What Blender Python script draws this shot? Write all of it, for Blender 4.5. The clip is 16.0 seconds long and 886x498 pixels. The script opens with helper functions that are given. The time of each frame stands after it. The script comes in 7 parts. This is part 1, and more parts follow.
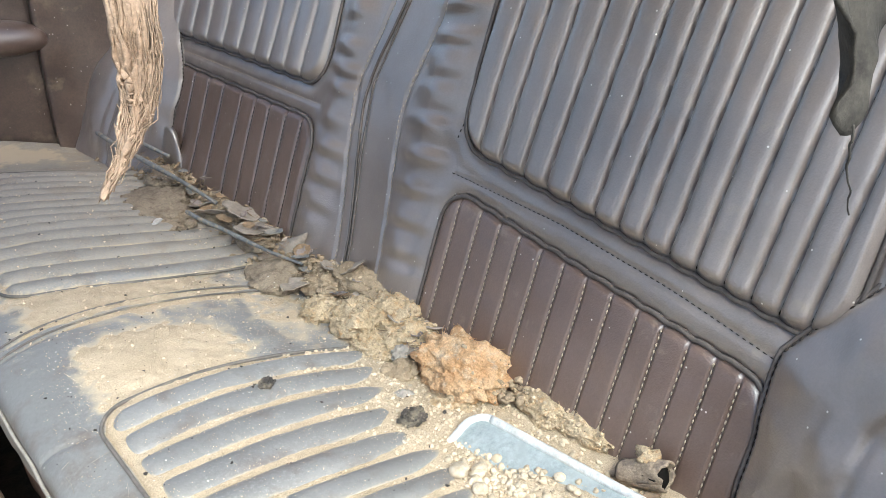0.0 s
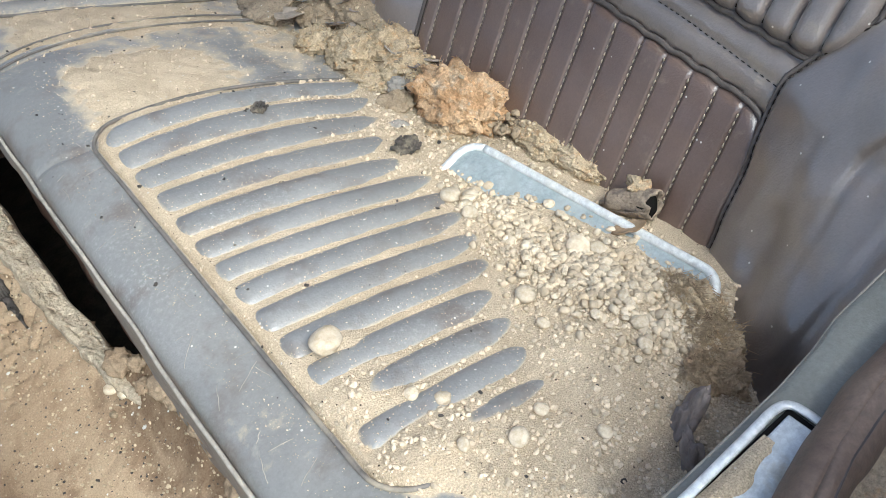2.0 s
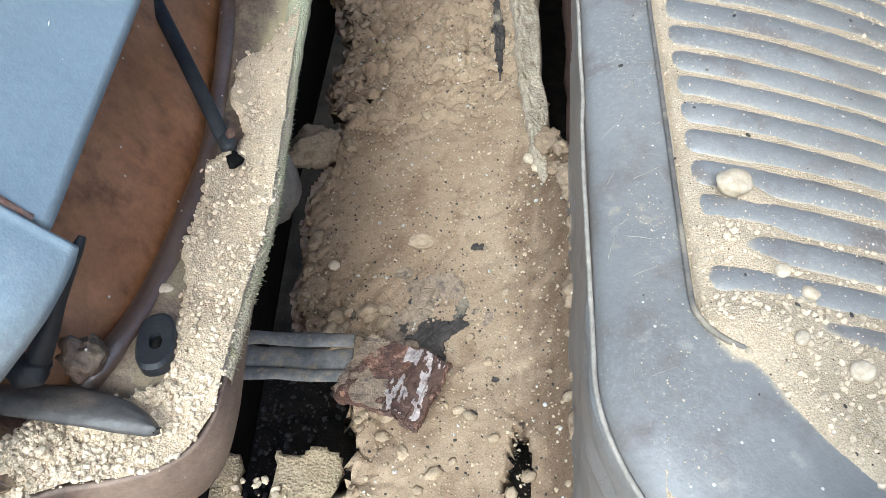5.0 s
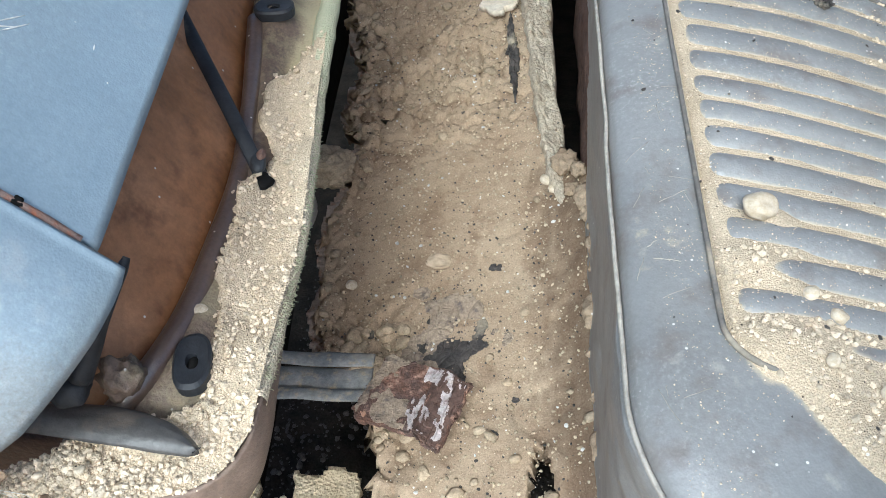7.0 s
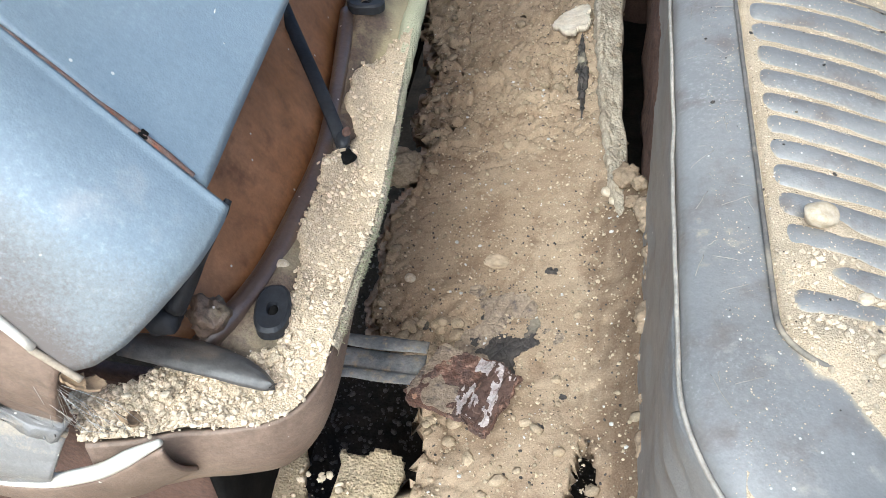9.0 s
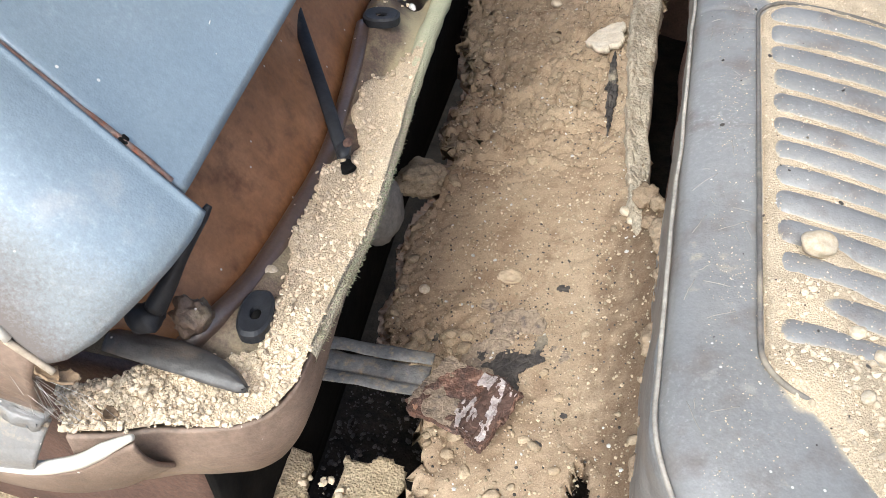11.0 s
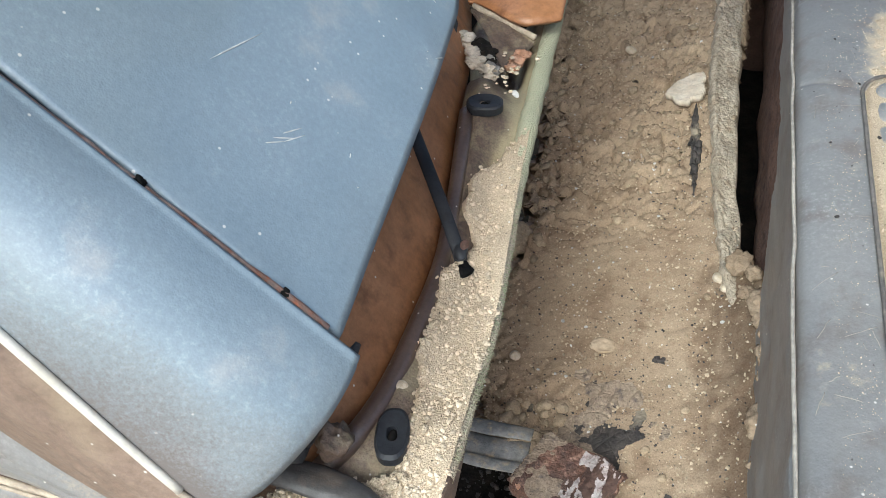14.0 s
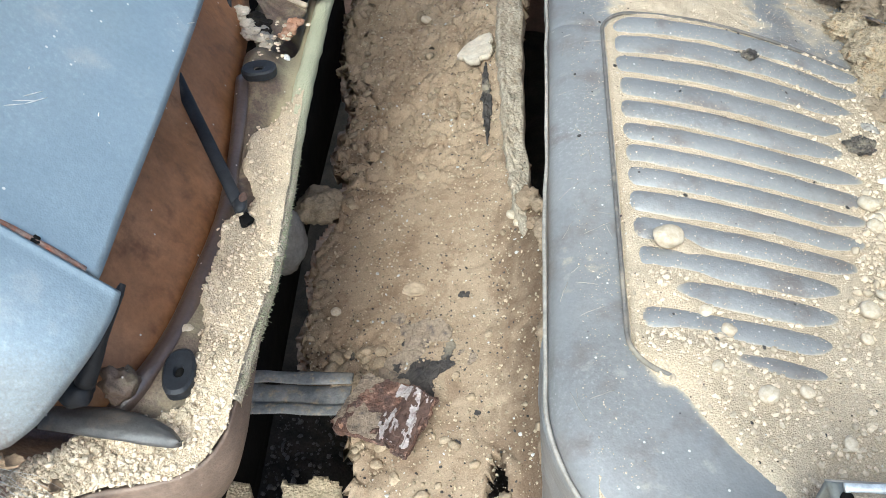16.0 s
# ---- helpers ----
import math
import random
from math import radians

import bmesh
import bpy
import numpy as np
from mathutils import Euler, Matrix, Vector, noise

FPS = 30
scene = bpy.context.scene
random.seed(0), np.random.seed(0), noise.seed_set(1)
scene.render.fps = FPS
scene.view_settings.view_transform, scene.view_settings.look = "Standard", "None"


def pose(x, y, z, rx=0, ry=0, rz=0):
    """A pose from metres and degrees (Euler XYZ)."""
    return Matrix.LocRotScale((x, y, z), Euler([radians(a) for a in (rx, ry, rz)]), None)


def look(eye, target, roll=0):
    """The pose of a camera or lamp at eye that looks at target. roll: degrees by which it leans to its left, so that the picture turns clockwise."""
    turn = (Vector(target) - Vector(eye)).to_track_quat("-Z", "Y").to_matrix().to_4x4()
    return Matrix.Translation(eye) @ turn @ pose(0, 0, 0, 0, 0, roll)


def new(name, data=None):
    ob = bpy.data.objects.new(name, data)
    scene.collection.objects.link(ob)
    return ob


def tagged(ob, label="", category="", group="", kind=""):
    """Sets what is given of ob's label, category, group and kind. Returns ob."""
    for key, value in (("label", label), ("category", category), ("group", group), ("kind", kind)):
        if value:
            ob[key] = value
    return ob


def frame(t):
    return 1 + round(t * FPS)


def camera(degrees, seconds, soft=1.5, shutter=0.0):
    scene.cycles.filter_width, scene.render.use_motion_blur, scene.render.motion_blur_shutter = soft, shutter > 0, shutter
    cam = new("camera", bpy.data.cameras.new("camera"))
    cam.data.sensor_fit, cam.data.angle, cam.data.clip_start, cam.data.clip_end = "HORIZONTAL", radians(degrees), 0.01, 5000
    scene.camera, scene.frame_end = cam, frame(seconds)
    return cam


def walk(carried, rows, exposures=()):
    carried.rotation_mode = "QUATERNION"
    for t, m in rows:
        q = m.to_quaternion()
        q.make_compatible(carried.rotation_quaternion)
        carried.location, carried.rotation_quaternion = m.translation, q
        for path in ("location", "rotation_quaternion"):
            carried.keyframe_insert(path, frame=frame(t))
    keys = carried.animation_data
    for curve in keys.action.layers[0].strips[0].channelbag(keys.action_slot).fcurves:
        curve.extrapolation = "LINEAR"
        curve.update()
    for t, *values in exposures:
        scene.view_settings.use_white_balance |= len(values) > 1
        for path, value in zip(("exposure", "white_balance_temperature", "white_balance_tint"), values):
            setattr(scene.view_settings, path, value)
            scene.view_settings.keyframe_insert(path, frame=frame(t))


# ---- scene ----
cam = camera(57.1, 16.0, 0.75)
# seconds, place in metres, turn in degrees
ROWS = [
    (0.0, -0.0095, 0.1440, 0.7826, 60.23, 3.89, -40.51),
    (0.5, -0.0117, 0.1424, 0.7752, 58.25, 3.92, -40.41),
    (1.0, -0.0188, 0.1330, 0.7576, 48.23, 3.96, -40.18),
    (1.5, -0.0045, 0.1210, 0.7546, 44.61, 3.61, -40.14),
    (2.0, -0.0082, 0.1233, 0.7395, 44.32, 3.12, -38.92),
    (2.5, -0.0057, 0.1220, 0.7153, 44.88, 0.43, -31.03),
    (3.0, -0.0088, 0.0945, 0.7061, 46.07, 2.85, -14.62),
    (3.5, -0.0183, 0.0659, 0.7175, 47.13, 2.47, -1.97),
    (4.0, -0.0223, 0.0456, 0.6915, 46.83, 1.94, 3.19),
    (4.5, -0.0228, 0.0481, 0.6895, 42.33, 1.74, 4.70),
    (4.7, -0.0204, 0.0506, 0.6829, 41.16, 1.73, 4.81),
    (6.8, -0.0448, 0.0421, 0.6872, 42.32, 1.24, 5.42),
    (7.0, -0.0431, 0.0464, 0.6885, 42.51, 1.41, 5.02),
    (7.5, -0.0392, 0.0307, 0.6956, 43.71, 1.56, 4.82),
    (8.0, -0.0717, 0.0029, 0.7131, 44.14, 1.54, 4.84),
    (8.5, -0.0803, 0.0267, 0.7170, 44.46, 1.52, 4.61),
    (9.0, -0.0540, -0.0036, 0.6857, 44.76, 0.35, 10.63),
    (9.2, -0.0328, -0.0036, 0.6992, 45.09, 1.33, 14.10),
    (11.3, -0.0066, 0.0099, 0.6838, 45.72, 1.18, 15.54),
    (11.5, -0.0284, 0.0319, 0.6537, 45.78, 0.53, 16.18),
    (12.0, -0.0650, 0.0594, 0.6539, 46.35, 0.21, 19.12),
    (12.5, -0.0670, 0.0351, 0.6650, 46.09, 1.40, 23.00),
    (13.0, -0.0521, 0.0199, 0.7037, 46.21, 1.06, 24.08),
    (13.5, -0.0882, 0.0264, 0.7204, 45.90, 0.50, 24.42),
    (14.0, -0.0791, 0.0382, 0.7547, 45.66, 3.54, 16.73),
    (14.5, -0.0410, 0.0437, 0.7651, 45.13, 1.62, 9.32),
    (15.0, -0.0421, 0.0672, 0.7566, 45.07, 1.64, 6.94),
    (15.5, -0.0199, 0.0290, 0.7426, 44.93, 1.76, 6.28),
    (16.0, 0.0152, -0.0172, 0.7541, 44.85, 2.61, 5.34),
]
# seconds, stops, kelvin, tint
EXPOSURES = [
    (0.0, 1.20, 6000, 4), (1.0, 1.04, 5950, 4), (2.5, 0.86, 5800, 4), (3.5, 0.83, 5650, 3), (4.5, 0.92, 5520, 3), (7.0, 0.84, 5500, 2), (7.5, 0.86, 5520, 2), (8.5, 0.91, 5620, 3), (9.2, 0.97, 5700, 4),
    (11.3, 1.02, 6050, 8), (12.5, 0.98, 6080, 9), (13.5, 0.75, 5900, 7), (14.0, 0.68, 5800, 3), (15.0, 0.93, 5620, 1), (16.0, 1.02, 5650, 1),
]
walk(cam, [(t, pose(x, y, z, rx, ry, rz)) for t, x, y, z, rx, ry, rz in ROWS],
     exposures=EXPOSURES)

# ---- light ----
world = bpy.data.worlds.new("sky")
scene.world = world
world.use_nodes = True
wn = world.node_tree.nodes
sky = wn.new("ShaderNodeTexSky")
sky.sky_type = "NISHITA"
sky.sun_disc = False
sky.sun_elevation, sky.sun_rotation = radians(50), radians(180)
sky.air_density, sky.dust_density = 1.0, 5.0
wn["Background"].inputs["Strength"].default_value = 0.15
world.node_tree.links.new(sky.outputs[0], wn["Background"].inputs[0])
sun = new("sun", bpy.data.lights.new("sun", "SUN"))
sun.data.energy, sun.data.angle, sun.data.color = 1.62, radians(30), (0.93, 0.99, 0.96)
sun.matrix_world = look((-0.55, -1.5, 2.6), (0, 0.5, 0.2))
scene.view_settings.exposure = 0.82


# ---- number helpers ----
def lattice(i, j, seed):
    h = (i * 374761393 + j * 668265263 + seed * 974711) & 0x7FFFFFFF
    h = ((h ^ (h >> 13)) * 1274126177) & 0x7FFFFFFF
    return ((h ^ (h >> 16)) & 0xFFFF) / 65535.0


def vnoise(x, y, scale, seed=0):
    """Smooth value noise from -1 to 1 with cells of that size."""
    x, y = np.asarray(x, float) / scale + 512, np.asarray(y, float) / scale + 512
    i, j = np.floor(x).astype(np.int64), np.floor(y).astype(np.int64)
    u, v = x - i, y - j
    u, v = u * u * (3 - 2 * u), v * v * (3 - 2 * v)
    a, b = lattice(i, j, seed), lattice(i + 1, j, seed)
    c, d = lattice(i, j + 1, seed), lattice(i + 1, j + 1, seed)
    return 2 * ((a * (1 - u) + b * u) * (1 - v) + (c * (1 - u) + d * u) * v) - 1


def fbm(x, y, scale, octaves=4, seed=0, gain=0.5):
    total, amp = 0.0, 1.0
    for k in range(octaves):
        total = total + amp * vnoise(x, y, scale / 2 ** k, seed + 17 * k)
        amp *= gain
    return total


def grit(x, y, scale, seed=0):
    """Fine uneven relief with no rows, from -1 to 1."""
    x, y = np.broadcast_arrays(np.asarray(x, float) / scale, np.asarray(y, float) / scale)
    v = [noise.noise(Vector((a, b, seed * 3.7))) for a, b in zip(x.ravel().tolist(), y.ravel().tolist())]
    return np.array(v).reshape(x.shape)


def cracks(x, y, scale, seed=0):
    """Distance to the borders of uneven cells (0 at a border), and a random height for each cell."""
    x, y = np.asarray(x, float) / scale + 512, np.asarray(y, float) / scale + 512
    i, j = np.floor(x).astype(np.int64), np.floor(y).astype(np.int64)
    f1, f2, h = np.full(x.shape, 9.0), np.full(x.shape, 9.0), np.zeros(x.shape)
    for di in (-1, 0, 1):
        for dj in (-1, 0, 1):
            cx, cy = i + di + lattice(i + di, j + dj, seed), j + dj + lattice(i + di, j + dj, seed + 5)
            d = np.hypot(x - cx, y - cy)
            near = d < f1
            f2 = np.where(near, f1, np.minimum(f2, d))
            h = np.where(near, lattice(i + di, j + dj, seed + 9), h)
            f1 = np.where(near, d, f1)
    return f2 - f1, h


def sstep(a, b, x):
    t = np.clip((np.asarray(x, float) - a) / (b - a), 0, 1)
    return t * t * (3 - 2 * t)


def curve_at(knots, n):
    """A smooth line of n points through the knots."""
    k = np.array(knots, float)
    k = np.vstack([2 * k[0] - k[1], k, 2 * k[-1] - k[-2]])
    t = np.linspace(0, len(knots) - 1, n)
    i = np.minimum(t.astype(int), len(knots) - 2)
    u = (t - i)[:, None]
    p0, p1, p2, p3 = k[i], k[i + 1], k[i + 2], k[i + 3]
    return 0.5 * (2 * p1 + (p2 - p0) * u + (2 * p0 - 5 * p1 + 4 * p2 - p3) * u ** 2 + (3 * p1 - p0 - 3 * p2 + p3) * u ** 3)


def smooth_at(knots, n):
    """Evenly spaced points along the knots, with the corners eased and no overshoot."""
    k = np.array(knots, float)
    d = np.r_[0, np.cumsum(np.linalg.norm(np.diff(k, axis=0), axis=1))]
    t = np.linspace(0, d[-1], 400)
    p = np.stack([np.interp(t, d, k[:, j]) for j in range(k.shape[1])], 1)
    ext = np.vstack([np.repeat(p[:1], 15, 0), p, np.repeat(p[-1:], 15, 0)])
    p = np.stack([np.convolve(ext[:, j], np.ones(31) / 31, "valid") for j in range(k.shape[1])], 1)
    return p[np.linspace(0, 399, n).round().astype(int)]


def rounded_box(y, z, y0, y1, z0, z1, r):
    """Signed distance to a rounded rectangle, negative inside."""
    qy = np.abs(y - (y0 + y1) / 2) - (y1 - y0) / 2 + r
    qz = np.abs(z - (z0 + z1) / 2) - (z1 - z0) / 2 + r
    return np.hypot(np.maximum(qy, 0), np.maximum(qz, 0)) + np.minimum(np.maximum(qy, qz), 0) - r


# ---- mesh helpers ----
def mesh_part(name, verts, faces, material, parent=None, label="", smooth=True):
    me = bpy.data.meshes.new(name)
    me.from_pydata([tuple(map(float, v)) for v in verts], [], [tuple(map(int, f)) for f in faces])
    me.validate()
    if smooth:
        me.polygons.foreach_set("use_smooth", [True] * len(me.polygons))
    me.materials.append(material)
    ob = new(name, me)
    if parent:
        ob.parent = parent
    if label:
        ob["label"] = label
    return ob


def part(name, bm, material, parent=None, label="", smooth=True):
    me = bpy.data.meshes.new(name)
    bm.to_mesh(me)
    bm.free()
    if smooth:
        me.polygons.foreach_set("use_smooth", [True] * len(me.polygons))
    me.materials.append(material)
    ob = new(name, me)
    if parent:
        ob.parent = parent
    if label:
        ob["label"] = label
    return ob


def grid_faces(n, m, wrap=False, keep=None):
    faces = []
    for i in range(n - 1):
        for j in range(m if wrap else m - 1):
            if keep is not None and not keep[i, j]:
                continue
            k = (j + 1) % m
            faces.append((i * m + j, (i + 1) * m + j, (i + 1) * m + k, i * m + k))
    return faces


def sheet(name, X, Y, Z, material, parent=None, label="", thick=0.0, keep=None, flip=False, smooth=True, dirt=None):
    """A surface from three arrays; thick gives it a back, set along the mean normal, and a rim."""
    n, m = X.shape
    P = np.stack([X, Y, Z], -1)
    faces = grid_faces(n, m, keep=keep)
    if flip:
        faces = [f[::-1] for f in faces]
    verts = P.reshape(-1, 3)
    if thick:
        du, dv = np.gradient(P, axis=0), np.gradient(P, axis=1)
        nor = np.cross(du, dv)
        nor /= np.linalg.norm(nor, axis=2, keepdims=True) + 1e-12
        if flip:
            nor = -nor
        back = (P - nor * thick).reshape(-1, 3)
        k = len(verts)
        count = {}
        for f in faces:
            for a, b in zip(f, f[1:] + f[:1]):
                count[(a, b)] = 1
        rim = [(a, a + k, b + k, b) for a, b in count if (b, a) not in count]
        faces = faces + [tuple(i + k for i in f[::-1]) for f in faces] + rim
        verts = np.vstack([verts, back])
    ob = mesh_part(name, verts, faces, material, parent, label, smooth)
    # dirt: how far each vertex takes on the material's layer colour
    if dirt is not None:
        lay = np.asarray(dirt, float).reshape(-1)
        at = ob.data.attributes.new("dirt", "FLOAT", "POINT")
        at.data.foreach_set("value", np.tile(lay, len(verts) // len(lay)))
    return ob


def tube_mesh(points, radius, sides=8, squash=1.0):
    """Verts and faces of a round bar along the points; radius may be a list."""
    p = np.array(points, float)
    n = len(p)
    r = np.broadcast_to(np.asarray(radius, float), (n,))
    t = np.gradient(p, axis=0)
    t /= np.linalg.norm(t, axis=1, keepdims=True) + 1e-12
    up = np.array([0.0, 0.0, 1.0]) if abs(t[0][2]) < 0.9 else np.array([1.0, 0.0, 0.0])
    verts = []
    for i in range(n):
        a = np.cross(t[i], up)
        a /= np.linalg.norm(a) + 1e-12
        b = np.cross(a, t[i])
        up = b
        for k in range(sides):
            w = 2 * math.pi * k / sides
            verts.append(p[i] + r[i] * (math.cos(w) * a + squash * math.sin(w) * b))
    faces = grid_faces(n, sides, wrap=True)
    faces += [tuple(range(sides)), tuple(range(len(verts) - 1, len(verts) - 1 - sides, -1))]
    return verts, faces


def tube(name, points, radius, material, parent=None, label="", sides=8, squash=1.0):
    v, f = tube_mesh(points, radius, sides, squash)
    return mesh_part(name, v, f, material, parent, label)


def ball_mesh(subdiv):
    bm = bmesh.new()
    bmesh.ops.create_icosphere(bm, subdivisions=subdiv, radius=1)
    v = np.array([x.co[:] for x in bm.verts])
    f = [tuple(x.index for x in p.verts) for p in bm.faces]
    bm.free()
    return v, f


BALL1, BALL2, BALL3, BALL4, BALL5 = (ball_mesh(k) for k in (1, 2, 3, 4, 5))


def lump(name, place, size, material, seed, parent=None, label="", rough=0.25, ball=BALL3, turn=(0, 0, 0), grain=0.6):
    """An uneven lump about the place, of half sizes size."""
    v, f = ball
    off = Vector((seed * 1.37, seed * 0.71, seed * 2.11))
    n = np.array([noise.fractal(Vector(q) * (0.75 / grain) + off, 0.85, 2.1, 6) for q in v.tolist()])
    p = v * (1 + 1.5 * rough * np.clip(n, -0.8, 1.2))[:, None] * np.array(size)
    m = np.array(Euler([radians(a) for a in turn]).to_matrix())
    return mesh_part(name, p @ m.T + np.array(place), f, material, parent, label)


def box(name, size, place, material, parent=None, label="", turn=(0, 0, 0), bevel=0.004):
    bm = bmesh.new()
    bmesh.ops.create_cube(bm, size=1.0)
    for v in bm.verts:
        v.co = Vector((v.co.x * size[0], v.co.y * size[1], v.co.z * size[2]))
    if bevel:
        bmesh.ops.bevel(bm, geom=bm.edges[:], offset=bevel, segments=2, affect="EDGES", profile=0.5)
    bm.transform(pose(*place, *turn))
    return part(name, bm, material, parent, label, smooth=False)


def empty(name, place, label, category, group="", kind=""):
    ob = new(name)
    ob.location = place
    return tagged(ob, label, category, group, kind)


def under(parent, *obs):
    """Hang parts that were built in world places under a thing."""
    for o in obs:
        o.parent = parent
        o.matrix_parent_inverse = Matrix.Translation(parent.location).inverted()


# ---- materials ----
def material(name, colours, rough=(0.5, 0.7), scale=20.0, bump=0.2, bump_scale=200.0, metal=0.0, fine=0.3, fine_scale=150.0,
             dust=0.0, dust_colour=(0.5, 0.42, 0.3), dust_scale=12.0, bump_dist=0.002, spec=0.5, vary=0.0, cells=0.0, cell_scale=300.0, specks=0.0,
             dark_specks=0.0, each=0.0, scuff=0.0, coat=0.0, coat_rough=0.36, coat_ior=1.7, layer=None):
    """Colours blend by broad noise; fine noise speckles them; dust lies in uneven patches."""
    m = bpy.data.materials.new(name)
    m.use_nodes = True
    nt = m.node_tree
    nd, ln = nt.nodes, nt.links
    bsdf = nd["Principled BSDF"]
    tc = nd.new("ShaderNodeTexCoord")

    def nz(s, detail=6.0, ro=0.6):
        t = nd.new("ShaderNodeTexNoise")
        t.inputs["Scale"].default_value, t.inputs["Detail"].default_value, t.inputs["Roughness"].default_value = s, detail, ro
        ln.new(tc.outputs["Object"], t.inputs["Vector"])
        return t

    def ramp(src, lo, hi):
        t = nd.new("ShaderNodeMapRange")
        t.inputs["From Min"].default_value, t.inputs["From Max"].default_value = lo, hi
        ln.new(src, t.inputs["Value"])
        return t.outputs[0]

    def mix(fac, a, b, mode="MIX"):
        t = nd.new("ShaderNodeMix")
        t.data_type, t.blend_type = "RGBA", mode
        for sock, val in ((t.inputs[0], fac), (t.inputs[6], a), (t.inputs[7], b)):
            if isinstance(val, (int, float)):
                sock.default_value = val
            elif isinstance(val, tuple):
                sock.default_value = (*val, 1)
            else:
                ln.new(val, sock)
        return t.outputs[2]

    broad = nz(scale)
    colour = mix(ramp(broad.outputs[0], 0.35, 0.65), colours[0], colours[1])
    if len(colours) > 2:
        third = nz(scale * 2.7)
        colour = mix(ramp(third.outputs[0], 0.52, 0.68), colour, colours[2])
    grain = nz(fine_scale, 8.0, 0.75)
    dark = ramp(grain.outputs[0], 0.3, 0.7)
    g = nd.new("ShaderNodeMapRange")
    g.inputs["To Min"].default_value, g.inputs["To Max"].default_value = 1 - fine, 1 + fine
    ln.new(dark, g.inputs["Value"])
    rgb = nd.new("ShaderNodeVectorMath")
    rgb.operation = "SCALE"
    ln.new(colour, rgb.inputs[0])
    ln.new(g.outputs[0], rgb.inputs["Scale"])
    colour = rgb.outputs[0]
    if vary:
        oi = nd.new("ShaderNodeNewGeometry")
        v = nd.new("ShaderNodeMapRange")
        v.inputs["To Min"].default_value, v.inputs["To Max"].default_value = 1 - vary, 1 + vary
        ln.new(oi.outputs["Random Per Island"], v.inputs["Value"])
        sc = nd.new("ShaderNodeVectorMath")
        sc.operation = "SCALE"
        ln.new(colour, sc.inputs[0])
        ln.new(v.outputs[0], sc.inputs["Scale"])
        colour = sc.outputs[0]
    if each:
        oi = nd.new("ShaderNodeObjectInfo")
        v = nd.new("ShaderNodeMapRange")
        v.inputs["To Min"].default_value, v.inputs["To Max"].default_value = 1 - each, 1 + each
        ln.new(oi.outputs["Random"], v.inputs["Value"])
        sc = nd.new("ShaderNodeVectorMath")
        sc.operation = "SCALE"
        ln.new(colour, sc.inputs[0])
        ln.new(v.outputs[0], sc.inputs["Scale"])
        colour = sc.outputs[0]
    for amount, tone, s in ((specks, (0.68, 0.65, 0.60), 170.0), (dark_specks, (0.06, 0.045, 0.035), 230.0)):
        if amount:
            vo = nd.new("ShaderNodeTexVoronoi")
            vo.inputs["Scale"].default_value = s
            ln.new(tc.outputs["Object"], vo.inputs["Vector"])
            dot = nd.new("ShaderNodeMapRange")
            dot.inputs["From Min"].default_value, dot.inputs["From Max"].default_value = 0.20, 0.12
            ln.new(vo.outputs["Distance"], dot.inputs["Value"])
            few = nd.new("ShaderNodeSeparateColor")
            ln.new(vo.outputs["Color"], few.inputs[0])
            gate = nd.new("ShaderNodeMath")
            gate.operation = "LESS_THAN"
            ln.new(few.outputs[0], gate.inputs[0])
            gate.inputs[1].default_value = 0.10 * amount
            both = nd.new("ShaderNodeMath")
            both.operation = "MULTIPLY"
            ln.new(dot.outputs[0], both.inputs[0])
            ln.new(gate.outputs[0], both.inputs[1])
            colour = mix(both.outputs[0], colour, tone)
    if scuff:
        patch, fleck = ramp(nz(7.0, 5.0).outputs[0], 0.50, 0.72), ramp(nz(260.0, 5.0, 0.7).outputs[0], 0.54, 0.66)
        worn = nd.new("ShaderNodeMath")
        worn.operation = "MULTIPLY"
        ln.new(patch, worn.inputs[0])
        ln.new(fleck, worn.inputs[1])
        part_worn = nd.new("ShaderNodeMath")
        part_worn.operation = "MULTIPLY"
        ln.new(worn.outputs[0], part_worn.inputs[0])
        part_worn.inputs[1].default_value = scuff
        colour = mix(part_worn.outputs[0], colour, (0.58, 0.58, 0.56))
    rr = nd.new("ShaderNodeMapRange")
    rr.inputs["To Min"].default_value, rr.inputs["To Max"].default_value = rough
    ln.new(grain.outputs[0], rr.inputs["Value"])
    rough_out = rr.outputs[0]
    if dust:
        d1 = nz(dust_scale, 9.0, 0.65)
        fac = ramp(d1.outputs[0], 0.62 - 0.3 * dust, 0.80 - 0.15 * dust)
        colour = mix(fac, colour, dust_colour)
        rmix = nd.new("ShaderNodeMix")
        ln.new(fac, rmix.inputs[0])
        ln.new(rough_out, rmix.inputs[2])
        rmix.inputs[3].default_value = 0.95
        rough_out = rmix.outputs[0]
    if layer:
        at = nd.new("ShaderNodeAttribute")
        at.attribute_name = "dirt"
        grit = nd.new("ShaderNodeMath")
        grit.operation = "MULTIPLY_ADD"
        ln.new(nz(420.0, 5.0, 0.8).outputs[0], grit.inputs[0])
        grit.inputs[1].default_value = 1.1
        ln.new(at.outputs["Fac"], grit.inputs[2])
        lie = ramp(grit.outputs[0], 0.75, 1.45)
        colour = mix(lie, colour, layer)
        lmix = nd.new("ShaderNodeMix")
        ln.new(lie, lmix.inputs[0])
        ln.new(rough_out, lmix.inputs[2])
        lmix.inputs[3].default_value = 0.97
        rough_out = lmix.outputs[0]
        thin = nd.new("ShaderNodeMath")
        thin.operation = "MULTIPLY_ADD"
        ln.new(lie, thin.inputs[0])
        thin.inputs[1].default_value, thin.inputs[2].default_value = -coat, coat
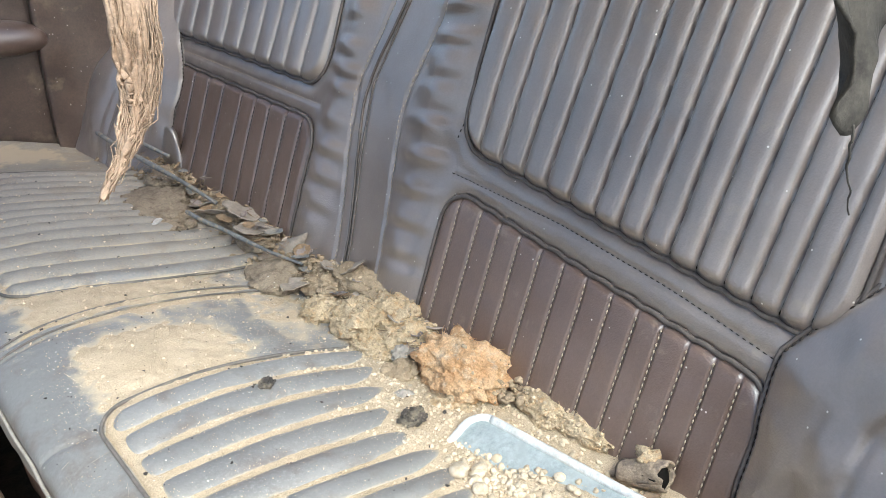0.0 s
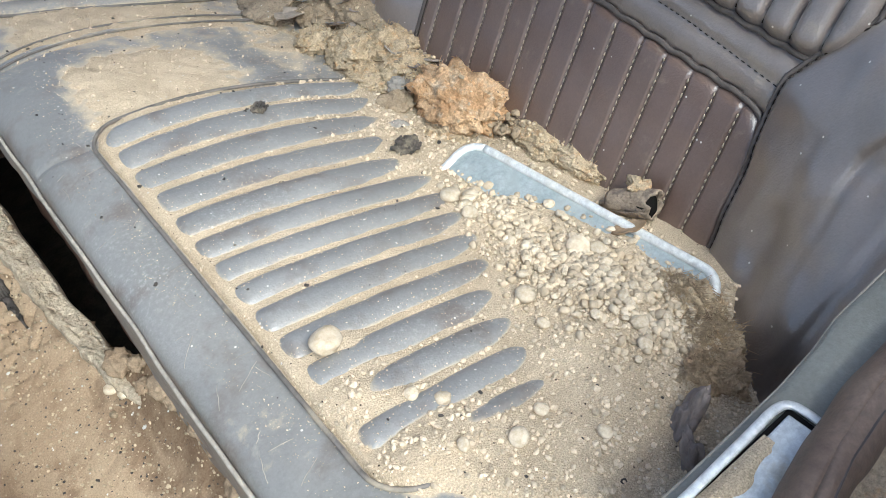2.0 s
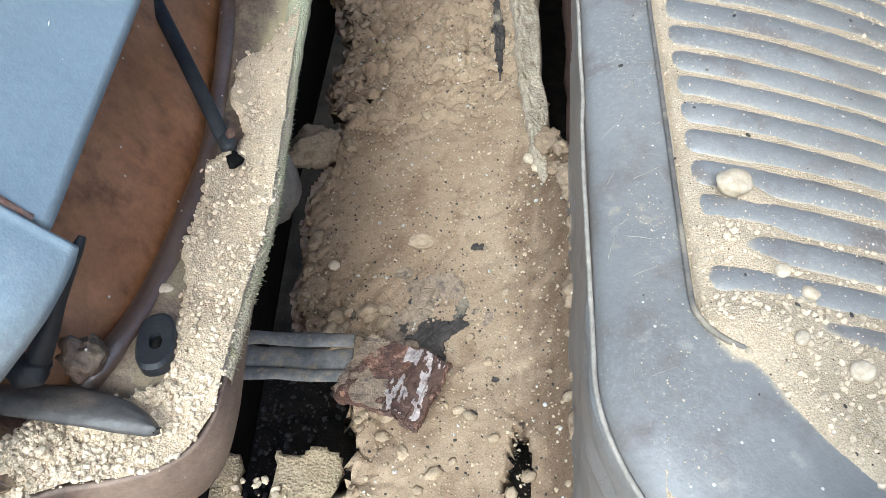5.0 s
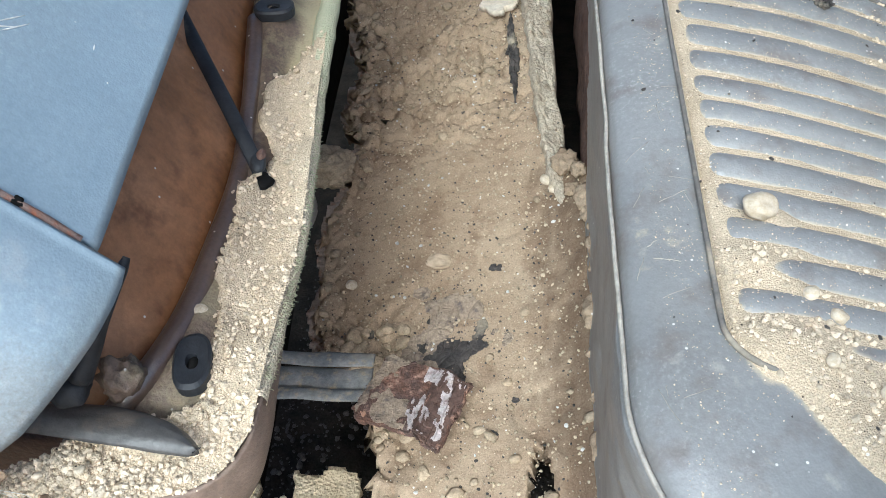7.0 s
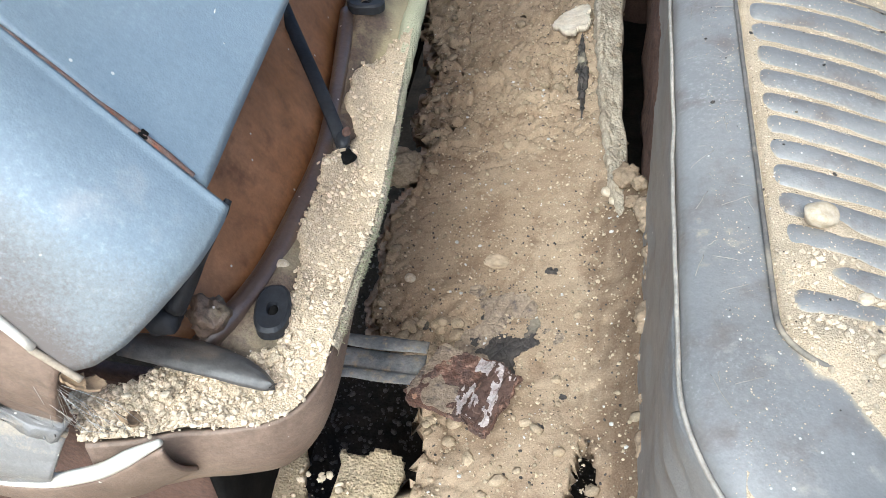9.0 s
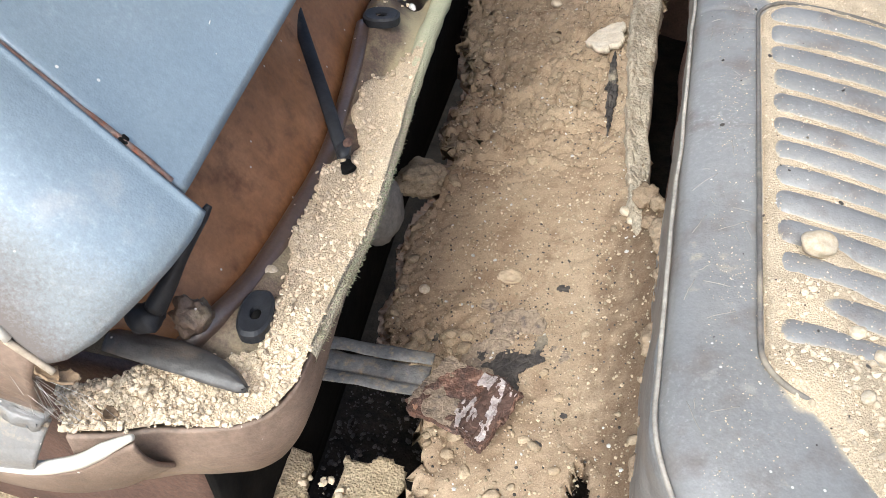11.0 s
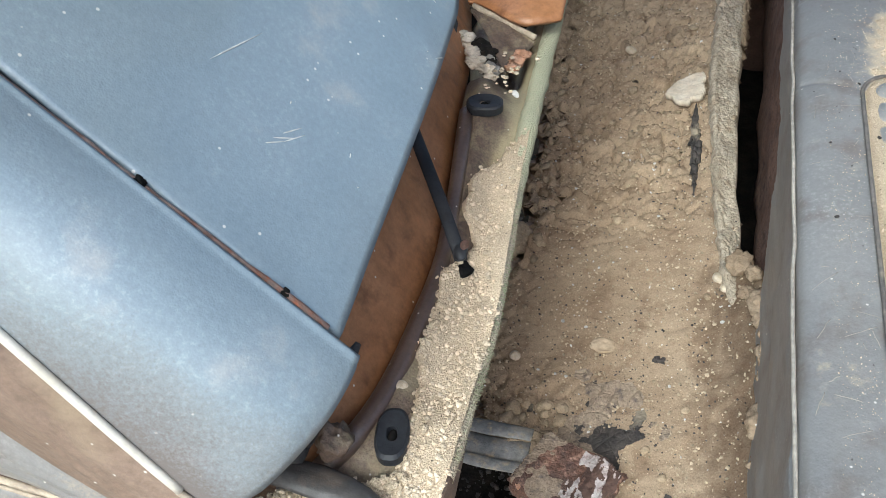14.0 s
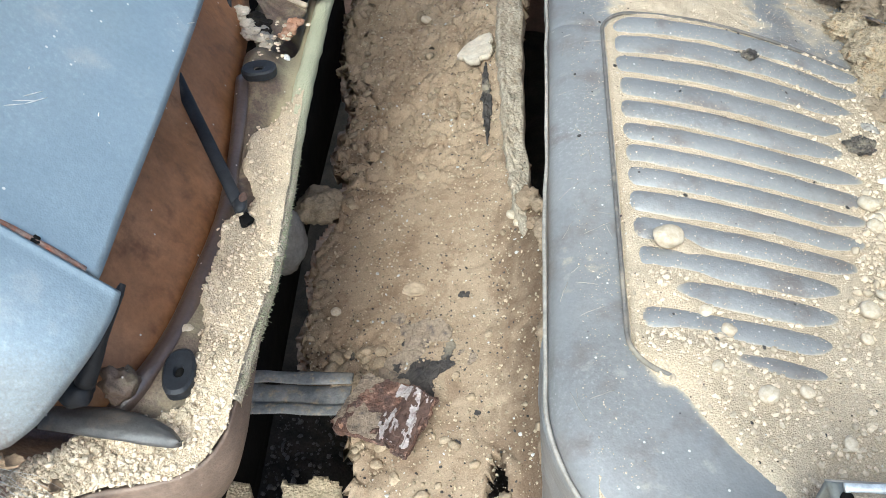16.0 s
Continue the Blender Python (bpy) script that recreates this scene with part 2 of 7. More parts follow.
        ln.new(thin.outputs[0], bsdf.inputs["Coat Weight"])
    ln.new(colour, bsdf.inputs["Base Color"])
    ln.new(rough_out, bsdf.inputs["Roughness"])
    bsdf.inputs["Metallic"].default_value = metal
    bsdf.inputs["Specular IOR Level"].default_value = spec
    bsdf.inputs["Coat Weight"].default_value, bsdf.inputs["Coat Roughness"].default_value = coat, coat_rough
    bsdf.inputs["Coat IOR"].default_value = coat_ior
    b = nd.new("ShaderNodeBump")
    b.inputs["Strength"].default_value, b.inputs["Distance"].default_value = bump, bump_dist
    bn = nz(bump_scale, 4.0, 0.6)
    height = bn.outputs[0]
    if cells:
        vo = nd.new("ShaderNodeTexVoronoi")
        vo.inputs["Scale"].default_value = cell_scale
        ln.new(tc.outputs["Object"], vo.inputs["Vector"])
        ad = nd.new("ShaderNodeMath")
        ad.operation = "MULTIPLY_ADD"
        ln.new(vo.outputs["Distance"], ad.inputs[0])
        ad.inputs[1].default_value = cells
        ln.new(height, ad.inputs[2])
        height = ad.outputs[0]
    ln.new(height, b.inputs["Height"])
    ln.new(b.outputs[0], bsdf.inputs["Normal"])
    return m


# Same vinyl as vinyl_low, lightened to stand in for its sheen.
vinyl_back = material("brown vinyl lightened for sheen", [(0.146, 0.116, 0.101), (0.198, 0.161, 0.141)], (0.30, 0.42), 9, 0.2, 500, spec=1.0, coat=1.0, coat_rough=0.34, coat_ior=1.85, dust=0.03, dust_colour=(0.26, 0.21, 0.16), dust_scale=30, fine=0.14,
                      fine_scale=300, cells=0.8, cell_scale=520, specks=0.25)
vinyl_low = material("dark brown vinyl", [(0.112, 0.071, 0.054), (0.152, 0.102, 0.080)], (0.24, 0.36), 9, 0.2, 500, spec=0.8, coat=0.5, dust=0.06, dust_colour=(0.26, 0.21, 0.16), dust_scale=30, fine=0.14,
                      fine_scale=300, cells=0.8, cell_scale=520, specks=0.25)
vinyl_seat = material("dusty grey brown vinyl", [(0.188, 0.184, 0.178), (0.238, 0.233, 0.226), (0.158, 0.136, 0.122)], (0.36, 0.50), 8, 0.15, 600, spec=1.0, coat=0.05, dust=0.08, dust_colour=(0.40, 0.37, 0.32), dust_scale=45, fine=0.16,
                      fine_scale=260, cells=0.7, cell_scale=520, specks=0.5, scuff=0.35, layer=(0.50, 0.415, 0.30))
vinyl_front = material("faded blue grey vinyl", [(0.19, 0.24, 0.275), (0.245, 0.30, 0.335)], (0.30, 0.44), 7, 0.10, 760, dust=0.1, dust_colour=(0.42, 0.41, 0.40), dust_scale=14, fine=0.14, fine_scale=260,
                       cells=0.9, cell_scale=640, specks=0.35, spec=1.0, scuff=0.28, coat=0.8, coat_rough=0.24, layer=(0.150, 0.130, 0.118))
vinyl_brown = material("brown seat shell vinyl", [(0.165, 0.115, 0.086), (0.25, 0.183, 0.14)], (0.42, 0.62), 14, 0.3, 500, dust=0.25, dust_colour=(0.36, 0.28, 0.19), fine=0.28, specks=0.4, spec=0.35)
hardboard = material("brown hardboard", [(0.29, 0.128, 0.052), (0.40, 0.195, 0.092), (0.20, 0.088, 0.04)], (0.30, 0.5), 14, 0.2, 250, dust=0.15, dust_colour=(0.32, 0.2, 0.13), fine=0.28, fine_scale=90, specks=0.4)
piping_mat = material("worn piping", [(0.11, 0.10, 0.09), (0.17, 0.15, 0.135)], (0.5, 0.7), 30, 0.2, 400, dust=0.3)
piping_pale = material("pale worn welt", [(0.26, 0.235, 0.20), (0.40, 0.36, 0.31)], (0.5, 0.7), 40, 0.2, 400, dust=0.3, dust_colour=(0.5, 0.45, 0.36))
piping_dark = material("dark piping", [(0.075, 0.062, 0.055), (0.11, 0.092, 0.082)], (0.35, 0.5), 30, 0.2, 400)
thread_pale = material("pale thread", [(0.34, 0.28, 0.21), (0.44, 0.37, 0.28)], (0.8, 0.95), 60, 0.2, 400)
thread_dark = material("dark thread", [(0.03, 0.026, 0.023), (0.05, 0.042, 0.038)], (0.9, 1.0), 60, 0.2, 400, spec=0.1)
white_trim = material("yellowed white piping", [(0.56, 0.52, 0.44), (0.68, 0.65, 0.58)], (0.4, 0.6), 30, 0.1, 300, dust=0.2, fine=0.12)
sand_mat = material("pale dry sand", [(0.47, 0.375, 0.262), (0.58, 0.475, 0.345)], (0.9, 1.0), 18, 0.7, 1500, fine=0.48, fine_scale=800, spec=0.1, bump_dist=0.0012, cells=1.2, cell_scale=800, specks=0.6, dark_specks=1.2)
sand_dirt = material("sandy earth", [(0.42, 0.33, 0.21), (0.52, 0.42, 0.29)], (0.9, 1.0), 14, 0.9, 260, fine=0.34, fine_scale=500, spec=0.1, bump_dist=0.004, cells=0.5, cell_scale=300, specks=0.4, dark_specks=0.5)
grain_mat = material("sand crumbs", [(0.55, 0.445, 0.32), (0.66, 0.555, 0.42)], (0.85, 1.0), 60, 0.4, 400, fine=0.25, fine_scale=500, spec=0.1, vary=0.28)
dirt_mat = material("dry brown earth", [(0.305, 0.222, 0.148), (0.385, 0.292, 0.20), (0.235, 0.163, 0.107)], (0.9, 1.0), 10, 0.5, 300, fine=0.34, fine_scale=620, spec=0.1, bump_dist=0.0014, cells=0.35, cell_scale=560,
                    specks=0.5, dark_specks=0.8, layer=(0.150, 0.098, 0.062))
floor_grain = material("earth grains", [(0.38, 0.30, 0.20), (0.48, 0.39, 0.28)], (0.9, 1.0), 60, 0.4, 400, fine=0.25, fine_scale=500, spec=0.1, vary=0.3)
earth_mat = material("grey sandy earth", [(0.27, 0.215, 0.155), (0.36, 0.29, 0.21), (0.22, 0.17, 0.125)], (0.9, 1.0), 25, 0.9, 260, fine=0.36, fine_scale=450, spec=0.1, bump_dist=0.004, specks=0.5, dark_specks=0.6)
clod_mat = material("earth clods", [(0.31, 0.236, 0.158), (0.395, 0.312, 0.217)], (0.9, 1.0), 40, 0.8, 260, fine=0.32, fine_scale=400, spec=0.1, vary=0.22, dark_specks=0.4)
crust_mat = material("pink grey crust", [(0.26, 0.20, 0.16), (0.34, 0.27, 0.22), (0.30, 0.17, 0.11)], (0.85, 1.0), 30, 0.8, 200, fine=0.3, fine_scale=300)
pebble_mat = material("pale pebbles", [(0.47, 0.37, 0.25), (0.62, 0.52, 0.39)], (0.6, 0.85), 30, 0.3, 250, fine=0.2, fine_scale=250, vary=0.28)
pebble_single = material("single pebbles", [(0.50, 0.40, 0.275), (0.66, 0.57, 0.44)], (0.6, 0.85), 2.0, 0.25, 18, fine=0.16, fine_scale=14, bump_dist=0.05, each=0.14)
# Near-black: real for torn rubber, elsewhere shade put into the colour.
black_mat = material("black for shade, dirt and rubber", [(0.010, 0.009, 0.008), (0.028, 0.022, 0.017)], (0.7, 0.95), 30, 0.9, 160, fine=0.4, fine_scale=240, spec=0.15)
# Colour for the shade inside holes, slots and the seat gap.
black_deep = material("black shade of hollows", [(0.006, 0.006, 0.006), (0.012, 0.011, 0.010)], (0.9, 1.0), 30, 0.2, 160, spec=0.1)
black_crumb = material("dark rotted crumbs", [(0.03, 0.026, 0.024), (0.075, 0.062, 0.055)], (0.7, 0.95), 60, 0.8, 240, fine=0.5, fine_scale=320, dust=0.15)
rubber_mat = material("black rubber", [(0.012, 0.013, 0.016), (0.030, 0.032, 0.037)], (0.45, 0.62), 25, 0.2, 200, spec=0.35, dust=0.05, dust_colour=(0.16, 0.14, 0.11))
foam_mat = material("crumbling orange foam", [(0.56, 0.33, 0.17), (0.66, 0.45, 0.27), (0.60, 0.47, 0.33)], (0.95, 1.0), 22, 1.0, 240, fine=0.36, fine_scale=420, spec=0.05, bump_dist=0.006, dark_specks=0.4)
foam_pale = material("sandy tan foam", [(0.50, 0.38, 0.24), (0.60, 0.48, 0.33), (0.55, 0.36, 0.20)], (0.95, 1.0), 30, 1.0, 260, fine=0.36, fine_scale=420, spec=0.05, bump_dist=0.006, dark_specks=0.4)
flake_mat = material("cream foam flake", [(0.60, 0.50, 0.38), (0.68, 0.60, 0.49)], (0.9, 1.0), 50, 0.6, 260, fine=0.2)
rust_mat = material("flaking rust", [(0.165, 0.08, 0.05), (0.065, 0.046, 0.042), (0.36, 0.22, 0.16)], (0.65, 0.95), 36, 0.9, 150, fine=0.45, fine_scale=260, bump_dist=0.005, specks=0.5)
rust_dark = material("dark rusted metal", [(0.07, 0.04, 0.031), (0.12, 0.068, 0.05)], (0.6, 0.9), 25, 0.8, 150, fine=0.4, fine_scale=200)
rust_base = material("rusted seat base", [(0.15, 0.075, 0.048), (0.22, 0.13, 0.095), (0.07, 0.04, 0.03)], (0.6, 0.9), 22, 0.9, 120, fine=0.45, fine_scale=200, bump_dist=0.005)
rust_orange = material("orange rust", [(0.36, 0.17, 0.09), (0.45, 0.27, 0.18)], (0.8, 0.95), 50, 0.8, 200, fine=0.35)
rust_strip = material("rusty seam strip", [(0.19, 0.105, 0.075), (0.28, 0.22, 0.19), (0.24, 0.085, 0.045)], (0.6, 0.9), 70, 0.6, 250, fine=0.4)
leaf_mat = material("dead grey leaf", [(0.235, 0.195, 0.16), (0.32, 0.275, 0.23)], (0.7, 0.9), 40, 0.4, 200, dust=0.3, dust_colour=(0.40, 0.33, 0.25))
leaf_brown = material("dead brown leaf", [(0.22, 0.145, 0.08), (0.30, 0.21, 0.13)], (0.7, 0.9), 40, 0.4, 200)
bark_mat = material("dark torn vinyl", [(0.19, 0.155, 0.14), (0.28, 0.235, 0.215)], (0.5, 0.8), 40, 0.7, 150, dust=0.3, dust_colour=(0.4, 0.33, 0.24))
fibre_mat = material("matted brown fibre", [(0.36, 0.255, 0.155), (0.48, 0.365, 0.24), (0.26, 0.175, 0.11)], (0.9, 1.0), 35, 0.9, 260, fine=0.4, fine_scale=420, bump_dist=0.005)
stone_mat = material("grey stone", [(0.24, 0.215, 0.185), (0.32, 0.29, 0.255)], (0.8, 0.95), 25, 0.5, 180, fine=0.25)
rim_mat = material("bloomed chrome rim", [(0.72, 0.72, 0.70), (0.80, 0.80, 0.78)], (0.3, 0.5), 30, 0.1, 200, metal=0.35, dust=0.15, dust_colour=(0.6, 0.56, 0.48))
ash_lid = material("corroded white lid", [(0.50, 0.53, 0.53), (0.66, 0.69, 0.69)], (0.3, 0.6), 35, 0.3, 200, metal=0.5, dust=0.35, dust_colour=(0.46, 0.38, 0.25), dust_scale=25)
armrest_mat = material("grey green vinyl", [(0.20, 0.20, 0.175), (0.26, 0.26, 0.23)], (0.42, 0.6), 10, 0.25, 500, dust=0.2, dust_colour=(0.38, 0.34, 0.26), fine=0.16, fine_scale=260, cells=0.7, cell_scale=500)
mirror_mat = material("dusty mirror glass", [(0.42, 0.47, 0.47), (0.34, 0.39, 0.39)], (0.2, 0.45), 40, 0.4, 90, metal=0.35, dust=0.55, dust_colour=(0.40, 0.43, 0.43), dust_scale=45)
wood_mat = material("grey weathered wood", [(0.13, 0.135, 0.14), (0.24, 0.235, 0.225), (0.33, 0.27, 0.19)], (0.65, 0.9), 35, 0.6, 150, fine=0.35, dust=0.2, dust_colour=(0.42, 0.35, 0.25))
cloth_mat = material("frayed tan cloth", [(0.27, 0.185, 0.125), (0.39, 0.285, 0.205)], (0.9, 1.0), 60, 0.6, 500, fine=0.3, fine_scale=400)
lining_mat = material("mouldy lining cloth", [(0.035, 0.032, 0.027), (0.070, 0.063, 0.052), (0.02, 0.018, 0.016)], (0.9, 1.0), 20, 0.5, 400, fine=0.3)
algae_mat = material("green sandy edge", [(0.50, 0.46, 0.31), (0.36, 0.40, 0.24)], (0.9, 1.0), 9, 0.9, 300, fine=0.35, fine_scale=400)
mud_mat = material("damp grey mud", [(0.25, 0.19, 0.135), (0.32, 0.25, 0.18), (0.13, 0.10, 0.085)], (0.75, 0.95), 40, 0.7, 240, fine=0.35, fine_scale=380, bump_dist=0.004, dark_specks=0.8)
lever_mat = material("worn black steel", [(0.040, 0.038, 0.037), (0.085, 0.078, 0.072)], (0.3, 0.55), 22, 0.3, 160, fine=0.3, fine_scale=200, dust=0.32, dust_colour=(0.17, 0.125, 0.09), dust_scale=30, specks=0.5)
carpet_mat = material("sandy carpet edge", [(0.50, 0.43, 0.31), (0.60, 0.52, 0.39)], (0.9, 1.0), 18, 0.9, 480, fine=0.4, fine_scale=600, spec=0.1, bump_dist=0.003, cells=0.6, cell_scale=520, layer=(0.43, 0.445, 0.30))
leaf_tan = material("tan dry leaf", [(0.40, 0.30, 0.195), (0.50, 0.39, 0.27)], (0.7, 0.9), 60, 0.4, 200, fine=0.2)
flake_grey = material("bleached rust flakes", [(0.34, 0.28, 0.26), (0.52, 0.47, 0.45), (0.18, 0.12, 0.11)], (0.7, 0.95), 60, 0.6, 220, fine=0.4)
roll_mat = material("shiny dark brown vinyl roll", [(0.060, 0.036, 0.026), (0.105, 0.068, 0.050)], (0.28, 0.45), 20, 0.3, 300, fine=0.3, fine_scale=260, spec=0.8, coat=0.4, dust=0.10, dust_colour=(0.3, 0.23, 0.15), specks=0.6)
shell_mat = material("grimy brown shell vinyl", [(0.085, 0.056, 0.040), (0.140, 0.098, 0.070), (0.17, 0.135, 0.088)], (0.4, 0.7), 26, 0.7, 260, fine=0.4, fine_scale=300, spec=0.5, dust=0.14, dust_colour=(0.34, 0.27, 0.17), dust_scale=40, specks=0.6, dark_specks=0.6, layer=(0.33, 0.28, 0.175))
lip_mat = material("pale crusted lip", [(0.40, 0.325, 0.235), (0.52, 0.445, 0.34), (0.29, 0.22, 0.15)], (0.85, 1.0), 34, 1.0, 160, fine=0.45, fine_scale=260, bump_dist=0.006, dark_specks=0.5)
sandy_piping = material("sandy piping", [(0.30, 0.235, 0.18), (0.46, 0.385, 0.28)], (0.7, 0.95), 60, 0.5, 300, fine=0.3)
white_scrap = material("dirty white scraps", [(0.46, 0.44, 0.41), (0.64, 0.62, 0.58)], (0.7, 0.95), 50, 0.4, 200, fine=0.3, dust=0.2)
paint_mat = material("pale body paint", [(0.42, 0.42, 0.40), (0.5, 0.5, 0.47)], (0.4, 0.6), 6, 0.1, 100, dust=0.3)
roof_mat = material("stained roof lining", [(0.34, 0.31, 0.27), (0.42, 0.39, 0.34)], (0.9, 1.0), 6, 0.3, 300)


# ---- rear seat cushion ----
PROFILE = curve_at([(0.039, 0.03), (0.037, 0.10), (0.036, 0.17), (0.0355, 0.225), (0.036, 0.25), (0.044, 0.264), (0.07, 0.273), (0.12, 0.272), (0.2, 0.256), (0.3, 0.226),
                    (0.4, 0.192), (0.52, 0.16)], 150)
FRONT_ROW = int(PROFILE[:, 0].argmin())
RIB_Y = [0.333, 0.357, 0.389, 0.421, 0.454, 0.487, 0.522, 0.555, 0.587, 0.620, 0.656, 0.694, 0.734, 0.772, 0.813, 0.858]


def cushion_top(x):
    k = PROFILE[FRONT_ROW:]
    return np.interp(x, k[:, 0], k[:, 1])


def unbow(x, y):
    """The ribs bow outwards at the end towards the seat's middle."""
    near = y < 0.985
    d = np.where(near, y, 1.97 - y)
    d = d - 0.024 * sstep(0.62, 0.85, d) * np.sin(math.pi * np.clip((x - 0.09) / 0.36, 0, 1))
    return d


def inserts(x, y):
    """How far inside a ribbed insert a place lies (0 to 1), and the rib's height there (0 to 1)."""
    d0 = unbow(x, y)
    dist = rounded_box(x, d0, 0.095, 0.62, 0.339, 0.838, 0.034)
    inside = sstep(0.0, -0.007, dist)
    k = np.interp(d0, RIB_Y, np.arange(len(RIB_Y)))
    fr = (k + 0.5) % 1.0
    bump = np.clip(1 - np.abs(2 * fr - 1) ** 2.2, 0, 1) ** 0.55
    end = sstep(0.003, 0.020, -dist) ** 0.7
    return inside, inside * bump * end


def corner_shift(y):
    a = np.clip(0.33 - y, 0, 0.149)
    b = np.clip(y - 1.64, 0, 0.149)
    return 0.30 - np.sqrt(0.15 ** 2 - a ** 2) - np.sqrt(0.15 ** 2 - b ** 2)


def cushion_base(x, y):
    inside, rib = inserts(x, y)
    z = cushion_top(x) - 0.004 * inside + 0.004 * np.exp(-((y - 1.0) / 0.16) ** 2)
    pit = np.interp(y, [0.2, 0.252, 0.283, 0.311, 0.335, 0.36], [0.335, 0.352, 0.374, 0.398, 0.436, 0.60])
    return z - 0.012 * sstep(0.30, 0.19, y) - 0.10 * sstep(0.0, 0.022, x - pit), inside, rib


def cushion_surface(x, y):
    z, inside, rib = cushion_base(x, y)
    z = z + 0.0125 * rib
    line = 1.005 + 0.03 * np.sin(math.pi * (x - 0.04) / 0.5)
    z = z - 0.003 * np.exp(-((y - line) / 0.003) ** 2) - 0.003 * np.exp(-((y - line - 0.02) / 0.003) ** 2) + 0.0015 * np.exp(-((y - line - 0.01) / 0.005) ** 2)
    fold = np.exp(-((y - 0.825 + 0.25 * (x - 0.06)) / 0.003) ** 2) * sstep(0.1, 0.08, x)
    return z - 0.002 * fold + 0.0013 * fbm(x, y, 0.09, 3, 4) * (1 - 0.5 * inside) + 0.0005 * fbm(x, y, 0.02, 2, 14)


# ---- sand on the cushion ----
def sand_level(x, y):
    """Height of the sand over the grooves; below nought the vinyl is bare."""
    xb = np.interp(y, [0.2, 0.365, 0.398, 0.429, 0.456, 0.484, 0.519, 0.557, 0.587, 0.653, 0.70, 0.737, 0.77, 0.81, 0.9],
                   [0.22, 0.254, 0.258, 0.268, 0.281, 0.296, 0.31, 0.326, 0.331, 0.328, 0.345, 0.357, 0.377, 0.396, 0.42])
    inside, _ = inserts(x, y)
    n = fbm(x, y, 0.05, 4, 21)
    lv = (0.0072 - 0.0030 * sstep(0.95, 1.05, y)) * inside - 0.0042 * (1 - inside) + 0.0010 * n * inside
    lv = lv + 0.0008 * sstep(0.50, 0.36, y) * sstep(0.20, 0.11, x) * inside
    back = sstep(-0.035, 0.012, x - xb) * sstep(0.95, 0.86, y)
    lv = lv + back * (0.0055 + 0.13 * np.clip(x - xb, 0, 0.2) * sstep(0.75, 0.6, y))
    lv = lv + 0.012 * np.exp(-((x - 0.36) / 0.06) ** 2 - ((y - 0.38) / 0.07) ** 2)
    for rx, ry, w, h in ((0.125, 0.421, 0.026, 0.005), (0.14, 0.357, 0.04, 0.006), (0.145, 0.47, 0.014, 0.005), (0.28, 0.375, 0.03, 0.003), (0.15, 0.389, 0.02, 0.002)):
        lv = lv + h * np.exp(-((x - rx) / w) ** 2 - ((y - ry) / 0.018) ** 2)
    edge = 0.335 - 1.2 * np.clip(x - 0.125, 0, 0.2) + 0.012 * n
    near = sstep(edge - 0.012, edge + 0.02, y) * sstep(0.40, 0.345, y) * sstep(0.10, 0.125, x)
    near = near + sstep(0.17, 0.22, x) * sstep(0.40, 0.345, y) * sstep(0.225, 0.265, y + 0.15 * (x - 0.25) + 0.015 * n)
    lv = lv + 0.0115 * np.clip(near, 0, 1) * (1 - 0.74 * inside)
    lv = lv - 0.008 * np.exp(-((x - 0.245) / 0.03) ** 2 - ((y - 0.262) / 0.022) ** 2)
    mid = 1.25 * np.exp(-((x - 0.19) / 0.095) ** 4 - ((y - 0.895) / 0.085) ** 4) * sstep(0.05, 0.11, x + 0.30 * (0.93 - y))
    mid = mid + 1.15 * np.exp(-((x - 0.20) / 0.135) ** 4 - ((y - 1.095) / 0.075) ** 4)
    mid = mid + 0.8 * np.exp(-((x - 0.37) / 0.06) ** 2 - ((y - 0.96) / 0.10) ** 2) + 0.9 * np.exp(-((x - 0.2) / 0.2) ** 2 - ((y - 1.72) / 0.05) ** 2)
    return lv + (1 - inside) * (0.0060 * mid * sstep(0.055, 0.11, x) + 0.0013 * n + 0.0011 * fbm(x, y, 0.010, 3, 88))


def sand_z(x, y):
    return cushion_base(x, y)[0] + sand_level(x, y)


def seat_z(x, y):
    return np.maximum(sand_z(x, y), cushion_surface(x, y))


cushion = empty("rear_bench_cushion", (0.28, 0.97, 0.03), "dusty grey-brown vinyl rear bench cushion with ribbed inserts", "car seat")
ys = np.concatenate([np.arange(0.182, 0.88, 0.0026), np.arange(0.88, 1.785, 0.0036)])
pr = curve_at([tuple(p) for p in PROFILE], 200)
XX = np.repeat(pr[:, 0:1], len(ys), 1)
YY = np.repeat(ys[None, :], len(pr), 0)
ZZ = np.repeat(pr[:, 1:2], len(ys), 1)
top = (np.arange(len(pr)) > FRONT_ROW / 150 * 200 + 9)[:, None]
low_edge = np.interp(YY, [0.2, 0.6, 0.72, 0.85, 1.0], [0.03, 0.04, 0.10, 0.17, 0.2]) + 0.006 * fbm(YY, 0 * YY, 0.05, 3, 41)
keep = ((ZZ > low_edge) | top)[:-1, :-1]
XX0 = XX.copy()
ZZ = np.where(top, cushion_surface(XX, YY), ZZ - 0.006 * sstep(0.30, 0.19, YY))
XX = XX + np.where(~top, 0.004 * fbm(YY, ZZ, 0.12, 3, 9) + 0.0012 * fbm(YY * 0.4, ZZ, 0.02, 3, 19), 0)
XX = XX + corner_shift(YY) * np.clip(1 - (XX - 0.034) / 0.47, 0, 1)
over = sand_z(XX0, YY) - cushion_surface(XX0, YY)
ins = inserts(XX0, YY)[0]
